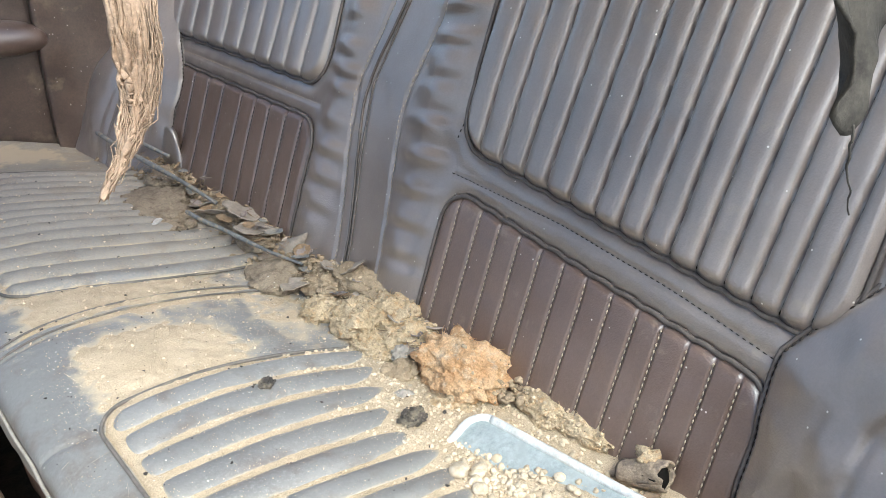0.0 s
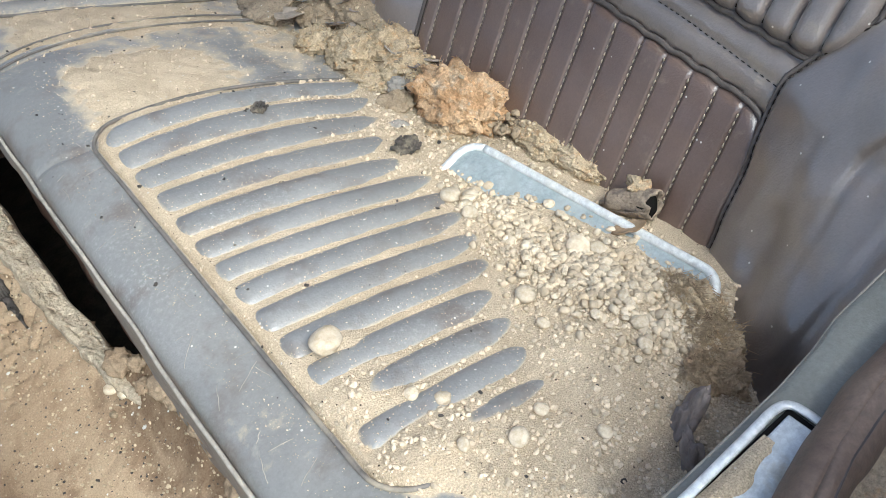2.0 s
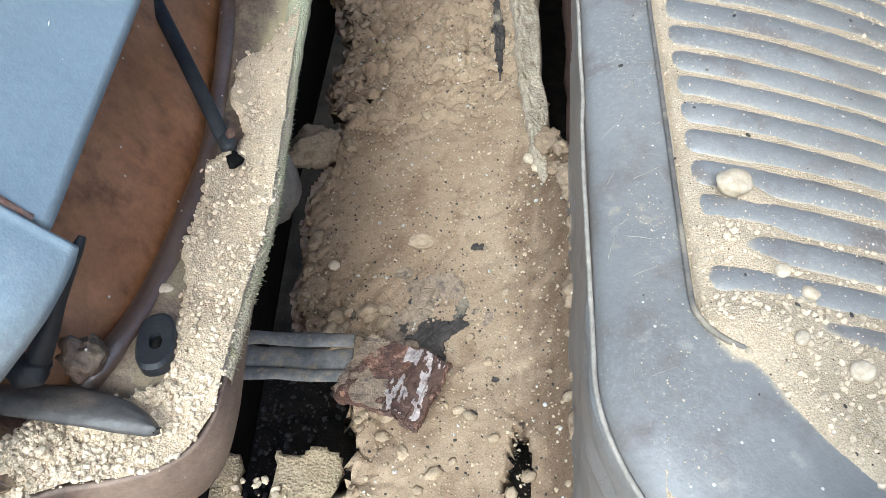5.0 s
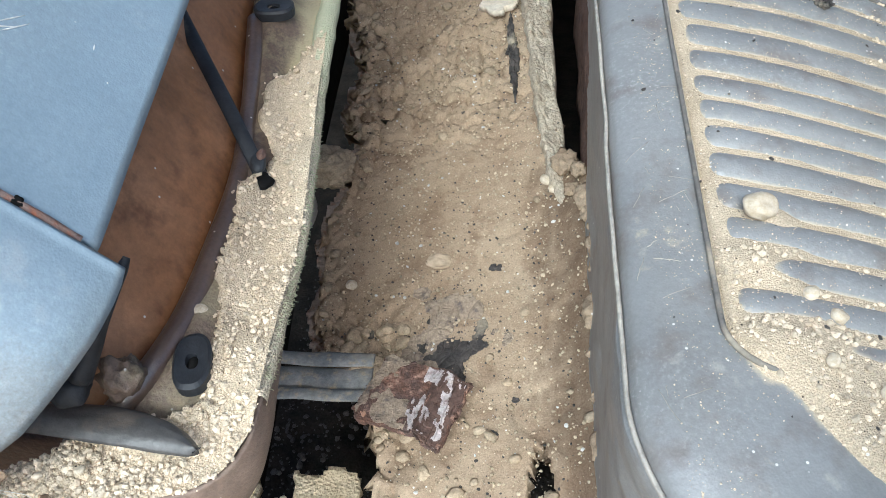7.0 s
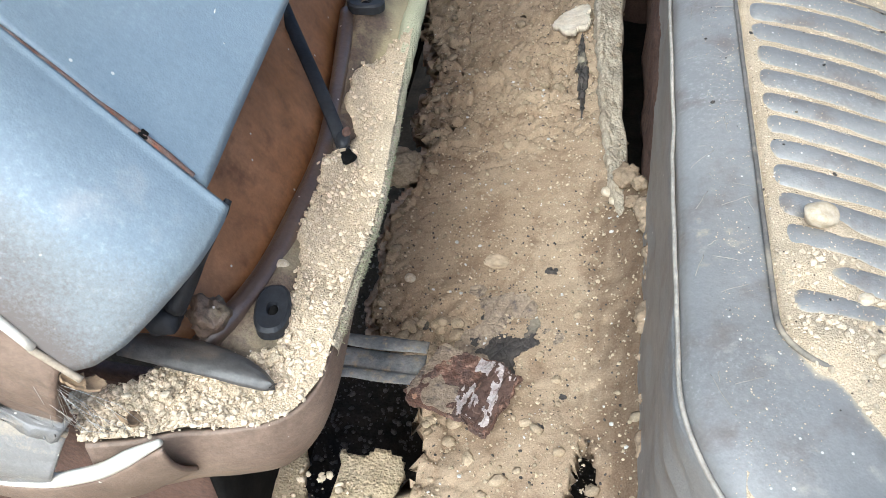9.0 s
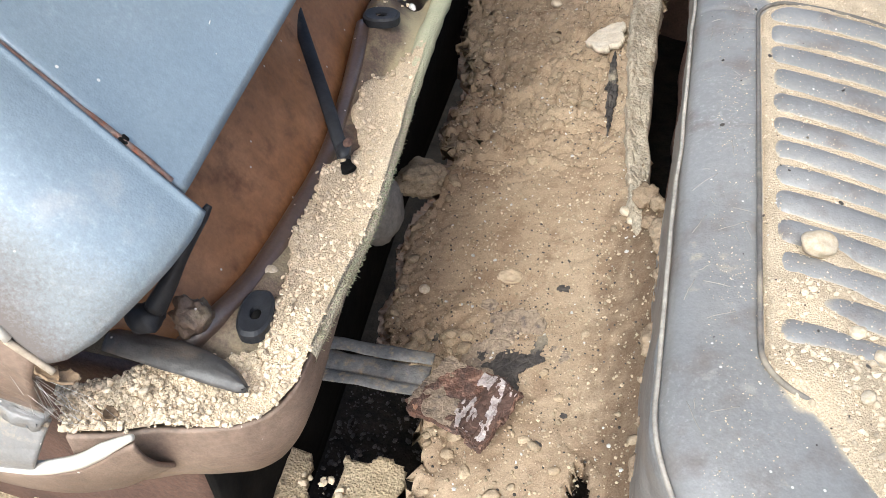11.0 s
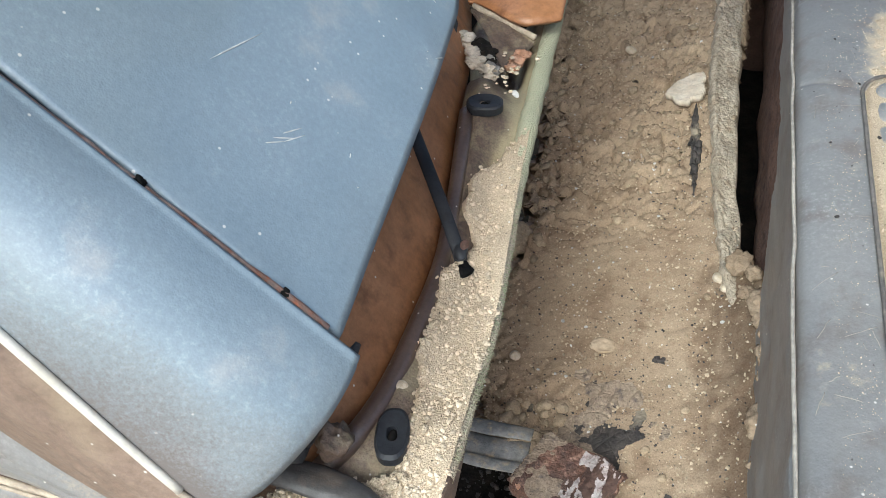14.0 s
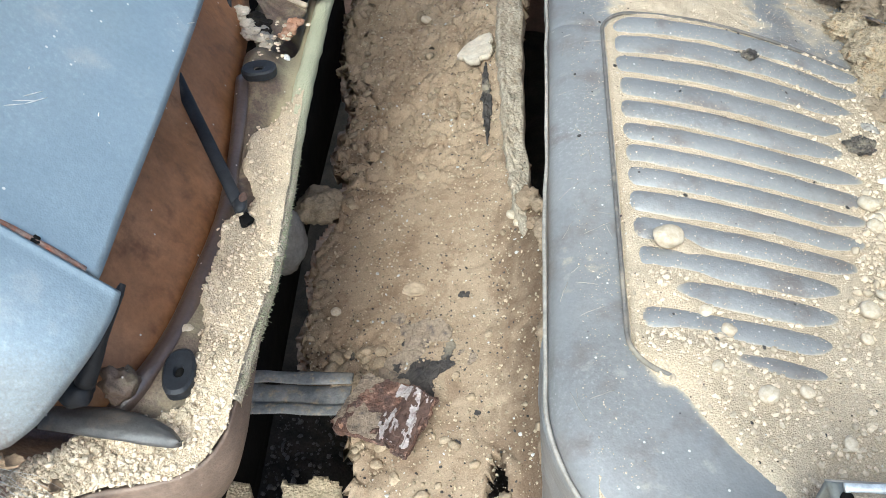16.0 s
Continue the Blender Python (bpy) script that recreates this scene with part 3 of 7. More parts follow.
# Sand and dust; the rise past y=1.02 also brightens for far window light.
dust_and_lift = np.where(top, ins * 0.9 * sstep(-0.0014, 0.0006, over) + (1 - ins) * (0.92 * sstep(-0.0030, 0.0006, over) + 0.10 * np.clip(fbm(XX0, YY, 0.05, 4, 301), -0.2, 1)) + 0.42 * sstep(1.02, 1.2, YY),
                0.16 * np.clip(fbm(YY, ZZ, 0.05, 4, 302), 0, 1))
under(cushion, sheet("cushion_cover", XX, YY, ZZ, vinyl_seat, keep=keep, dirt=dust_and_lift))
yw = np.linspace(0.19, 1.77, 300)
welt = np.stack([0.034 + corner_shift(yw) + 0.001 * vnoise(yw, 0 * yw, 0.05, 2), yw, 0.2555 - 0.008 * sstep(0.30, 0.19, yw) + 0.001 * vnoise(yw, 0 * yw, 0.04, 8)], 1)
under(cushion, tube("piping", welt, 0.0018, piping_pale, label="worn pale welt along the front edge"))
# Added black block that keeps the inside of the cushion dark.
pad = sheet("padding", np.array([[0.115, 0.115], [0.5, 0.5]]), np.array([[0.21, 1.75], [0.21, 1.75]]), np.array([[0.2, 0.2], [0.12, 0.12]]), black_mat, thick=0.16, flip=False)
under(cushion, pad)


rg = np.random.RandomState(88)
for k in range(26):
    x0, y0, turn, n = rg.uniform(0.048, 0.088), rg.uniform(0.30, 0.86), rg.uniform(0, math.pi), rg.uniform(0.003, 0.013)
    t = np.linspace(-1, 1, 7)
    qx, qy = np.clip(x0 + n * t * math.cos(turn) + 0.0008 * vnoise(t, 0 * t, 0.5, k), 0.046, 0.092), y0 + n * t * math.sin(turn)
    under(cushion, tube("scratch", np.stack([qx, qy, cushion_surface(qx, qy) + 0.0001], 1), 0.00028, piping_pale, label="pale scratch in the vinyl", sides=4))


def outline(y0, y1, x0, x1, r, n=150):
    """Points round the front of a rounded insert, open at the back."""
    pts = [(x1, y1)]
    for k in range(9):
        a = math.pi / 2 * k / 8
        pts.append((x0 + r - r * math.sin(a), y1 - r + r * math.cos(a)))
    for k in range(9):
        a = math.pi / 2 * k / 8
        pts.append((x0 + r - r * math.cos(a), y0 + r - r * math.sin(a)))
    pts.append((x1, y0))
    p = np.array(pts)
    d = np.r_[0, np.cumsum(np.hypot(*np.diff(p, axis=0).T))]
    t = np.linspace(0, d[-1], n)
    return np.interp(t, d, p[:, 0]), np.interp(t, d, p[:, 1])


for far in (False, True):
    px, py = outline(0.339, 0.838, 0.094, 0.44, 0.034)
    py = py + 0.024 * sstep(0.62, 0.85, py) * np.sin(math.pi * np.clip((px - 0.09) / 0.36, 0, 1))
    if far:
        py = 1.97 - py
    pz = cushion_base(px, py)[0]
    under(cushion, tube("piping", np.stack([px, py, pz + 0.0022], 1), 0.0020, piping_mat))
px = np.linspace(0.04, 0.45, 60)
for off in (0.0, 0.02):
    py = 1.005 + off + 0.03 * np.sin(math.pi * (px - 0.04) / 0.5)
    under(cushion, tube("seam", np.stack([px, py + 0.004, cushion_top(px) + 0.0058], 1), 0.0013, piping_mat))
seat_box = sheet("seat_base", *np.broadcast_arrays(0.075 - 0.024 * sstep(0.66, 0.76, np.linspace(0.2, 1.78, 90)[:, None]) + 0.004 * fbm(*np.meshgrid(np.linspace(0.2, 1.78, 90), np.linspace(-0.05, 0.25, 30), indexing="ij"), 0.06, 4, 3),
                                                   np.linspace(0.2, 1.78, 90)[:, None], np.linspace(-0.05, 0.25, 30)[None, :]), rust_base, thick=0.01, flip=True)
under(cushion, seat_box)

gx, gy = np.meshgrid(np.arange(0.07, 0.478, 0.0026), np.arange(0.2, 1.77, 0.003), indexing="ij")
lv = sand_level(gx, gy)
gz = cushion_base(gx, gy)[0] + lv + (0.0004 * fbm(gx, gy, 0.012, 3, 31) + 0.0008 * np.clip(fbm(gx, gy, 0.03, 3, 33), 0, 1)) * sstep(0.0, 0.004, lv)
sand = sheet("sand", gx, gy, gz, sand_mat)
tagged(sand, "pale dry sand drifted over the bench cushion", "sand", kind="stuff")


# ---- rear backrest ----
def back_x(z):
    return 0.473 + 0.47 * (z - 0.2)


# crease places of the four ribbed panels, and their edges
LOW_NEAR = [0.362, 0.390, 0.419, 0.447, 0.475, 0.505, 0.535, 0.568, 0.602, 0.634, 0.667, 0.700, 0.732, 0.766, 0.802, 0.840]
HIGH_NEAR = [0.344, 0.370, 0.397, 0.424, 0.452, 0.482, 0.512, 0.543, 0.573, 0.605, 0.640, 0.676, 0.712, 0.749, 0.785, 0.822]
LOW_FAR = [1.112, 1.160, 1.204, 1.253, 1.298, 1.344, 1.408, 1.462, 1.517, 1.576, 1.633, 1.690, 1.745]
HIGH_FAR = [1.130, 1.180, 1.226, 1.272, 1.320, 1.374, 1.430, 1.488, 1.546, 1.604, 1.662, 1.720]
PANELS = [dict(low=1, y0=0.386, y1=0.828, creases=LOW_NEAR, r=0.036), dict(low=0, y0=0.352, y1=0.832, creases=HIGH_NEAR, r=0.045),
          dict(low=1, y0=1.124, y1=1.735, creases=LOW_FAR, r=0.036), dict(low=0, y0=1.130, y1=1.735, creases=HIGH_FAR, r=0.045)]


def rib_at(p, y, z):
    """Rib number at a place: whole numbers lie on the creases."""
    lean = 0.0 if p["low"] else 0.011 * np.clip((0.58 - z) / 0.19, -0.5, 1.2)
    return np.interp(y - lean, p["creases"], np.arange(len(p["creases"])))


def border(p, y):
    """Height of a panel's scalloped top (low panels) or foot (high panels)."""
    wave = np.abs(np.sin(math.pi * rib_at(p, y, 0.39)))
    if p["y0"] > 1:
        return 0.372 + 0.002 * wave if p["low"] else 0.417 - 0.0022 * wave
    return 0.3235 + 0.100 * (y - 0.43) + 0.002 * wave if p["low"] else 0.369 + 0.095 * (y - 0.39) - 0.0022 * wave


def panel_gap(p, y, z):
    zb = border(p, y)
    return rounded_box(y, z, p["y0"], p["y1"], 0.02 if p["low"] else zb, zb if p["low"] else 0.76 + 0 * zb, p["r"])


def panels(y, z):
    """Distance to the nearest ribbed panel's edge (negative inside), the rib's height, and how deep its seam is."""
    best, rib, crease = None, 0.0, 0.0
    for p in PANELS:
        d = panel_gap(p, y, z)
        edge = np.abs(2 * (rib_at(p, y, z) % 1.0) - 1)
        shape = np.clip(1 - edge ** (3.2 if not p["low"] else 5.0), 0, 1) ** 0.62
        m = sstep(0.001, -0.012, d)
        rib = np.maximum(rib, shape * m * (1.0 if not p["low"] else 0.27))
        crease = np.maximum(crease, sstep(0.84, 1.0, edge) * m * (1.0 if not p["low"] else 0.6))
        best = d if best is None else np.minimum(best, d)
    return best, rib, crease


MID_SEAM = [(0.980, 0.12), (0.989, 0.24), (1.013, 0.36), (1.022, 0.44), (0.990, 0.545), (0.955, 0.70)]


def mid_seam(z):
    return np.interp(z, [k[1] for k in MID_SEAM], [k[0] for k in MID_SEAM])


def band_at(y):
    return np.where(y < 1, np.interp(y, [0.389, 0.503, 0.649, 0.831], [0.340, 0.358, 0.373, 0.379]), 0.394)


def back_push(y, z):
    d, rib, crease = panels(y, z)
    p = 0.003 * sstep(0.004, -0.010, d) + 0.0085 * rib - 0.0045 * crease - 0.0025 * np.exp(-(d / 0.004) ** 2)
    p = p + 0.0025 * np.exp(-((d - 0.016) / 0.012) ** 2)
    for yc, w, f in ((0.882, 0.036, 1.0), (1.080, 0.030, -1.0)):
        g = np.exp(-((y - yc) / w) ** 2)
        wr = np.sin(z / 0.034 * 2 * math.pi + f * 14 * (y - yc) + 1.8 * vnoise(y * 0.5, z, 0.06, 3))
        crest = 0.8 * wr + 0.2 * np.sin(z / 0.019 * 2 * math.pi + 30 * (y - yc))
        p = p + g * (0.011 + 0.0056 * crest * (0.65 + 0.5 * vnoise(y * 0.2, z, 0.05, 9)) * sstep(0.21, 0.30, z))
    for off, w in ((0.0, 0.0035), (-0.075, 0.0025), (0.026, 0.0025)):
        p = p - 0.004 * np.exp(-((y - mid_seam(z) - off) / w) ** 2)
    p = p - 0.002 * np.exp(-((z - band_at(y)) / 0.0022) ** 2) * (np.abs(y - 0.975) > 0.15)
    return p + 0.0016 * fbm(y, z, 0.1, 3, 77) + 0.0004 * fbm(y, z, 0.02, 2, 78)


def back_place(y, z):
    p = back_push(y, z)
    return back_x(z) - 0.905 * p, z + 0.425 * p


backrest = empty("rear_seat_unit", (0.45, 0.97, 0.1), "dark brown vinyl rear backrest with stitched vertical ribs", "car seat")
by, bz = np.meshgrid(np.concatenate([np.arange(0.26, 0.34, 0.004), np.arange(0.34, 0.86, 0.0016), np.arange(0.86, 1.12, 0.0028), np.arange(1.12, 1.72, 0.0021)]), np.arange(0.12, 0.70, 0.003), indexing="ij")
BX, BZ = back_place(by, bz)


# Upper cover and lower panels wear lighter and darker copies of one vinyl.
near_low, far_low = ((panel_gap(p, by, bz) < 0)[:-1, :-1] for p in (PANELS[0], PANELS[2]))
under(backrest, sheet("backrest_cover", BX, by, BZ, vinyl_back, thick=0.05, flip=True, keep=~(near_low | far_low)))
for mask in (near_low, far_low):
    under(backrest, sheet("lower_panel", BX, by, BZ, vinyl_low, thick=0.05, flip=True, keep=mask, label="brown ribbed lower panel, toned darker for less sheen"))


def back_line(pts, n=90, lift=0.003):
    p = curve_at(pts, n)
    x, z = back_place(p[:, 0], p[:, 1])
    return np.stack([x - lift, p[:, 0], z + lift * 0.4], 1)


def dashes(name, line, length, gap, radius, mat, parent):
    """A row of stitches along a line, as one part."""
    d = np.r_[0, np.cumsum(np.linalg.norm(np.diff(line, axis=0), axis=1))]
    verts, faces, at = [], [], 0.0
    while at + length < d[-1]:
        pts = [[np.interp(s, d, line[:, k]) for k in range(3)] for s in (at, at + length * 0.5, at + length)]
        v, f = tube_mesh(pts, [radius * 0.5, radius, radius * 0.5], 4)
        faces += [tuple(i + len(verts) for i in q) for q in f]
        verts += list(v)
        at += length + gap
    ob = mesh_part(name, verts, faces, mat)
    under(parent, ob)


def panel_line(p):
    """Knots along a panel's piping: up one side, along the scalloped border and back along the other."""
    y0, y1, r = p["y0"], p["y1"], p["r"]
    sign, end = (1, 0.12) if p["low"] else (-1, 0.695)
    pts = [(y1, z) for z in np.linspace(end, float(border(p, y1)) - sign * r, 5)]
    pts += [(y1 - r + r * math.cos(a), float(border(p, y1 - r)) - sign * r * (1 - math.sin(a))) for a in np.linspace(0.25, 1.4, 5)]
    pts += [(y, float(border(p, y))) for y in np.arange(y1 - r, y0 + r, -0.006)]
    pts += [(y0 + r - r * math.cos(a), float(border(p, y0 + r)) - sign * r * (1 - math.sin(a))) for a in np.linspace(1.4, 0.25, 5)]
    return pts + [(y0, z) for z in np.linspace(float(border(p, y0)) - sign * r, end, 5)]


for p in PANELS:
    near = p["y0"] < 1
    under(backrest, tube("piping", back_line(panel_line(p), 300, 0.0024), 0.0027, piping_dark))
    for y in p["creases"]:
        if p["y0"] + 0.012 < y < p["y1"] - 0.008:
            z1 = float(border(p, y))
            if p["low"]:
                dashes("stitching", back_line([(y, 0.15), (y, 0.25), (y, z1 - 0.006)], 60, 0.0030), 0.0042, 0.0028, 0.0011, thread_pale if near else thread_dark, backrest)
            else:
                line = [(y + 0.011 * min(1.2, max(-0.5, (0.58 - z) / 0.19)), z) for z in np.linspace(z1 + 0.008, 0.685, 5)]
                dashes("stitching", back_line(line, 80, 0.0024), 0.0040, 0.0034, 0.0011, thread_dark, backrest)
for y0, y1 in ((0.392, 0.828), (1.13, 1.70)):
    dashes("stitching", back_line([(y, float(band_at(y))) for y in np.linspace(y1, y0, 14)], 90, 0.0012), 0.004, 0.003, 0.0008, thread_dark if y0 < 1 else thread_pale, backrest)
for off in (-0.004, 0.004):
    under(backrest, tube("seam", back_line([(y + off, z) for y, z in MID_SEAM], 90, 0.001), 0.0020, piping_dark))
for off in (-0.075, 0.026):
    dashes("stitching", back_line([(y + off, z) for y, z in MID_SEAM], 90, 0.0015), 0.004, 0.003, 0.0008, thread_pale, backrest)


# ---- side bolsters by the wheel arches ----
def bolster(side):
    u, v = np.meshgrid(np.linspace(0, 1, 110), np.linspace(0, 1, 110), indexing="ij")
    z = 0.10 + 0.60 * v
    y = np.interp(z, [0.1, 0.29, 0.33, 0.352, 0.376, 0.42, 0.5, 0.7], [0.384, 0.391, 0.397, 0.396, 0.380, 0.345, 0.307, 0.285])
    y = y - (y - 0.165) * u
    dent = 0.017 * np.exp(-((u - 0.55) / 0.12) ** 2 - ((v - 0.42 - 0.4 * (u - 0.5)) / 0.10) ** 2) + 0.006 * np.exp(-((u - 0.25) / 0.06) ** 2) * sstep(0.6, 0.2, v)
    push = 0.105 * sstep(-0.15, 1.0, u) + 0.030 * np.sin(math.pi * np.clip(u * 1.5, 0, 1)) + 0.006 * np.exp(-(u / 0.3) ** 2) - 0.006 * np.exp(-(u / 0.012) ** 2) - dent
    push = push + 0.010 * fbm(y + 0.3 * z, z, 0.10, 3, 5) - 0.007 * np.exp(-((u - 0.62 - 0.35 * (v - 0.4)) / 0.035) ** 2) * sstep(0.75, 0.35, v) + 0.0022 * fbm(y, z, 0.03, 3, 6) - 0.004 * np.exp(-((u - 0.32 - 0.25 * v) / 0.02) ** 2) * sstep(0.2, 0.45, v)
    x = back_x(z) - push * (1 - 0.25 * v) + 0.008
    if side:
        y = 1.95 - y
    thing = empty("side_bolster", (0.42, 1.65 if side else 0.3, 0.12), "smooth dark brown vinyl side bolster beside the backrest", "seat bolster")
    under(thing, sheet("bolster_cover", x, y, z, vinyl_back, thick=0.012, flip=bool(side)))
    line = np.stack([x[0] - 0.003, y[0] + (0.0 if side else 0.001), z[0]], 1)
    under(thing, tube("piping", line + np.array([0.002, 0.0, 0.0]), 0.0026, piping_dark, label="dark seam along the bolster"))
    dashes("stitching", line + np.array([-0.0015, -0.003, 0.0]), 0.005, 0.003, 0.0012, thread_dark, thing)


bolster(0)
bolster(1)


# ---- scattering ----
def scatter(places, sizes, name, mat, label, category, ball=BALL1, flat=0.7, seed=1, sink=0.3):
    """Many uneven grains, one mesh."""
    rng = np.random.RandomState(seed)
    bv, bf = ball
    n = len(places)
    ang = rng.uniform(0, 2 * math.pi, n)
    ratio = rng.uniform(0.7, 1.3, (n, 3)) * np.array([1, 1, flat])
    v = bv[None] * (1 + 0.22 * rng.uniform(-1, 1, (n, len(bv), 1))) * ratio[:, None] * np.asarray(sizes)[:, None, None]
    c, s = np.cos(ang)[:, None], np.sin(ang)[:, None]
    tilt = rng.uniform(-0.5, 0.5, (n, 1))
    x, y, z = v[..., 0] * c - v[..., 1] * s, v[..., 0] * s + v[..., 1] * c, v[..., 2]
    z = z + tilt * x
    p = np.stack([x, y, z], -1) + np.asarray(places)[:, None]
    p[..., 2] += (np.asarray(sizes) * flat * (1 - sink))[:, None]
    faces = (np.array(bf)[None] + (np.arange(n) * len(bv))[:, None, None]).reshape(-1, 3)
    ob = mesh_part(name, p.reshape(-1, 3), faces, mat, smooth=ball is not BALL1)
    return tagged(ob, label, category, kind="stuff")


def pick(n, x0, x1, y0, y1, height, ok=None, seed=1):
    rng = np.random.RandomState(seed)
    x, y = rng.uniform(x0, x1, n), rng.uniform(y0, y1, n)
    if ok is not None:
        m = rng.uniform(0, 1, n) < ok(x, y)
        x, y = x[m], y[m]
    return np.stack([x, y, height(x, y)], 1)


def sandy(x, y):
    return sstep(-0.0002, 0.001, sand_z(x, y) - cushion_surface(x, y))


rng = np.random.RandomState(5)
gravel_zone = lambda x, y: np.exp(-((x - 0.375 - 0.12 * (y - 0.46)) / 0.045) ** 2 - ((y - 0.45) / 0.105) ** 2)
p = pick(12000, 0.28, 0.455, 0.3, 0.62, sand_z, gravel_zone, 11)
scatter(p, 0.0009 + 0.0034 * rng.uniform(0, 1, len(p)) ** 2.0, "gravel", pebble_mat, "small pale pebbles on the bench cushion", "gravel", BALL2, 0.75, 12, 0.25)
p = pick(20000, 0.09, 0.45, 0.215, 0.88, sand_z, sandy, 13)
scatter(p, (0.0004 + 0.0021 * rng.uniform(0, 1, len(p)) ** 3.2) * np.where((p[:, 1] > 0.44) & (p[:, 0] < 0.30), 0.45, 1.0), "sand_grains", grain_mat, "coarse sand grains on the bench cushion", "sand", BALL1, 0.8, 14)
p = pick(3000, 0.09, 0.45, 0.84, 1.74, seat_z, lambda x, y: 0.25 + 0.75 * sandy(x, y), 15)
scatter(p, 0.0005 + 0.0014 * rng.uniform(0, 1, len(p)) ** 3, "sand_grains", grain_mat, "coarse sand grains on the bench cushion", "sand", BALL1, 0.8, 16)
p = pick(60000, 0.06, 0.45, 0.215, 1.2, seat_z, lambda x, y: (sand_z(x, y) < cushion_surface(x, y)) * sstep(-0.0075, -0.0005, sand_z(x, y) - cushion_surface(x, y)) * 0.5, 25)
scatter(p, 0.0002 + 0.0005 * rng.uniform(0, 1, len(p)) ** 3, "sand_dusting", grain_mat, "fine sand grains thinning out over the vinyl", "sand", BALL1, 0.7, 26)
p = pick(420, 0.05, 0.45, 0.22, 1.74, seat_z, None, 17)
scatter(p, 0.0006 + 0.0016 * rng.uniform(0, 1, len(p)) ** 3, "dark_crumbs", black_crumb, "tiny dark crumbs of dirt on the cushion", "dirt", BALL1, 0.6, 18)

pebble_kinds = []
for k in range(8):
    v, f = BALL3
    n = fbm(v[:, 0] + 2 * v[:, 2], v[:, 1] - v[:, 2], 1.1, 2, 200 + k)
    me_ob = mesh_part("pebble", v * (1 + 0.16 * n)[:, None] * np.array([1.0, 0.78 + 0.03 * k, 0.62]), f, pebble_single)
    pebble_kinds.append(me_ob.data)
    bpy.data.objects.remove(me_ob)


def pebble(x, y, z, r, k, turn, label="smooth pale pebble lying in sand", group="pebbles"):
    ob = new("pebble", pebble_kinds[k % 8])
    ob.matrix_world = pose(x, y, z + r * 0.35, 8 * (k % 3), 5 * (k % 4), turn) @ Matrix.Scale(r, 4)
    tagged(ob, label, "pebble", group)
    return ob


pebble(0.132, 0.470, float(sand_z(0.132, 0.470)) + 0.003, 0.0135, 1, 20, "largest smooth cream pebble between the cushion ribs")
pebble(0.291, 0.432, float(sand_z(0.291, 0.432)) + 0.001, 0.0095, 3, 60, "broken white pebble on drifted sand")
rng = np.random.RandomState(23)
made = 0
while made < 90:
    x, y = rng.uniform(0.29, 0.45), rng.uniform(0.32, 0.6)
    if rng.uniform() < gravel_zone(x, y):
        r = 0.0026 + 0.0034 * rng.uniform() ** 2.2
        pebble(x, y, float(sand_z(np.array(x), np.array(y))) + 0.002, r, made, rng.uniform(0, 360), "smooth pale pebble in the gravel by the mirror", "gravel pebbles")
        made += 1
for x, y, r in ((0.335, 0.582, 0.0105), (0.345, 0.568, 0.007), (0.352, 0.573, 0.008), (0.338, 0.562, 0.0065), (0.332, 0.55, 0.0075), (0.372, 0.452, 0.0105), (0.383, 0.44, 0.009), (0.335, 0.352, 0.0075),
                (0.322, 0.335, 0.0065), (0.28, 0.40, 0.006), (0.22, 0.34, 0.0055), (0.17, 0.385, 0.0065), (0.155, 0.40, 0.0055), (0.19, 0.33, 0.007), (0.155, 0.345, 0.0055), (0.24, 0.30, 0.006)):
    pebble(x, y, float(sand_z(np.array(x), np.array(y))) + 0.001, r, made, 37 * made, "smooth pale pebble lying in sand", "gravel pebbles")
    made += 1
for k, (x, y, r) in enumerate(((0.257, 0.796, 0.007), (0.352, 0.672, 0.014), (0.43, 0.75, 0.011))):
    ob = lump("dirt_clump", (x, y, float(seat_z(np.array(x), np.array(y))) + r * 0.35), (r, r * 0.8, r * 0.55), black_crumb if k < 2 else clod_mat, 40 + k, rough=0.3, grain=0.5, ball=BALL3)
    tagged(ob, "dark crumbly clump of dirt on the cushion", "dirt clump", "dark clumps")
    rg = np.random.RandomState(60 + k)
    co = np.array([q.co[:] for q in ob.data.vertices])
    p = co[rg.randint(0, len(co), 420)]
    scatter(p, 0.0007 + 0.0016 * rg.uniform(0, 1, 420) ** 2, "dirt_crumbs", black_crumb if k < 2 else clod_mat, "dark crumbs clinging to a clump of dirt", "dirt", BALL1, 0.8, 61 + k)

# ---- loose mirror on the cushion ----
mirror = empty("mirror", (0.40, 0.47, 0.215), "dusty chrome-rimmed car mirror half buried in pebbles", "mirror")


def mirror_frame(a, b):
    """Place on the mirror: a along it, b across it towards the backrest."""
    o, ea = np.array([0.364, 0.627, 0.215]), np.array([0.032, -0.30, 0.006])
    ea = ea / np.linalg.norm(ea)
    eb = np.array([0.93, 0.23, 0.28])
    eb = eb - ea * (eb @ ea)
    eb /= np.linalg.norm(eb)
    return o + np.multiply.outer(a, ea) + np.multiply.outer(b, eb)


ring = []
for ca, cb, start in ((0.022, 0.018, 90), (0.022, -0.045, 180), (0.268, -0.045, 270), (0.268, 0.018, 0)):
    for k in range(9):
        w = radians(start + 10 * k + 5)
        ring.append((ca + 0.022 * math.cos(w), cb + 0.022 * math.sin(w)))
ring = np.array(ring + ring[:1])
dd = np.r_[0, np.cumsum(np.hypot(*np.diff(ring, axis=0).T))]
tt = np.linspace(0, dd[-1], 140)
ra, rb = np.interp(tt, dd, ring[:, 0]), np.interp(tt, dd, ring[:, 1])
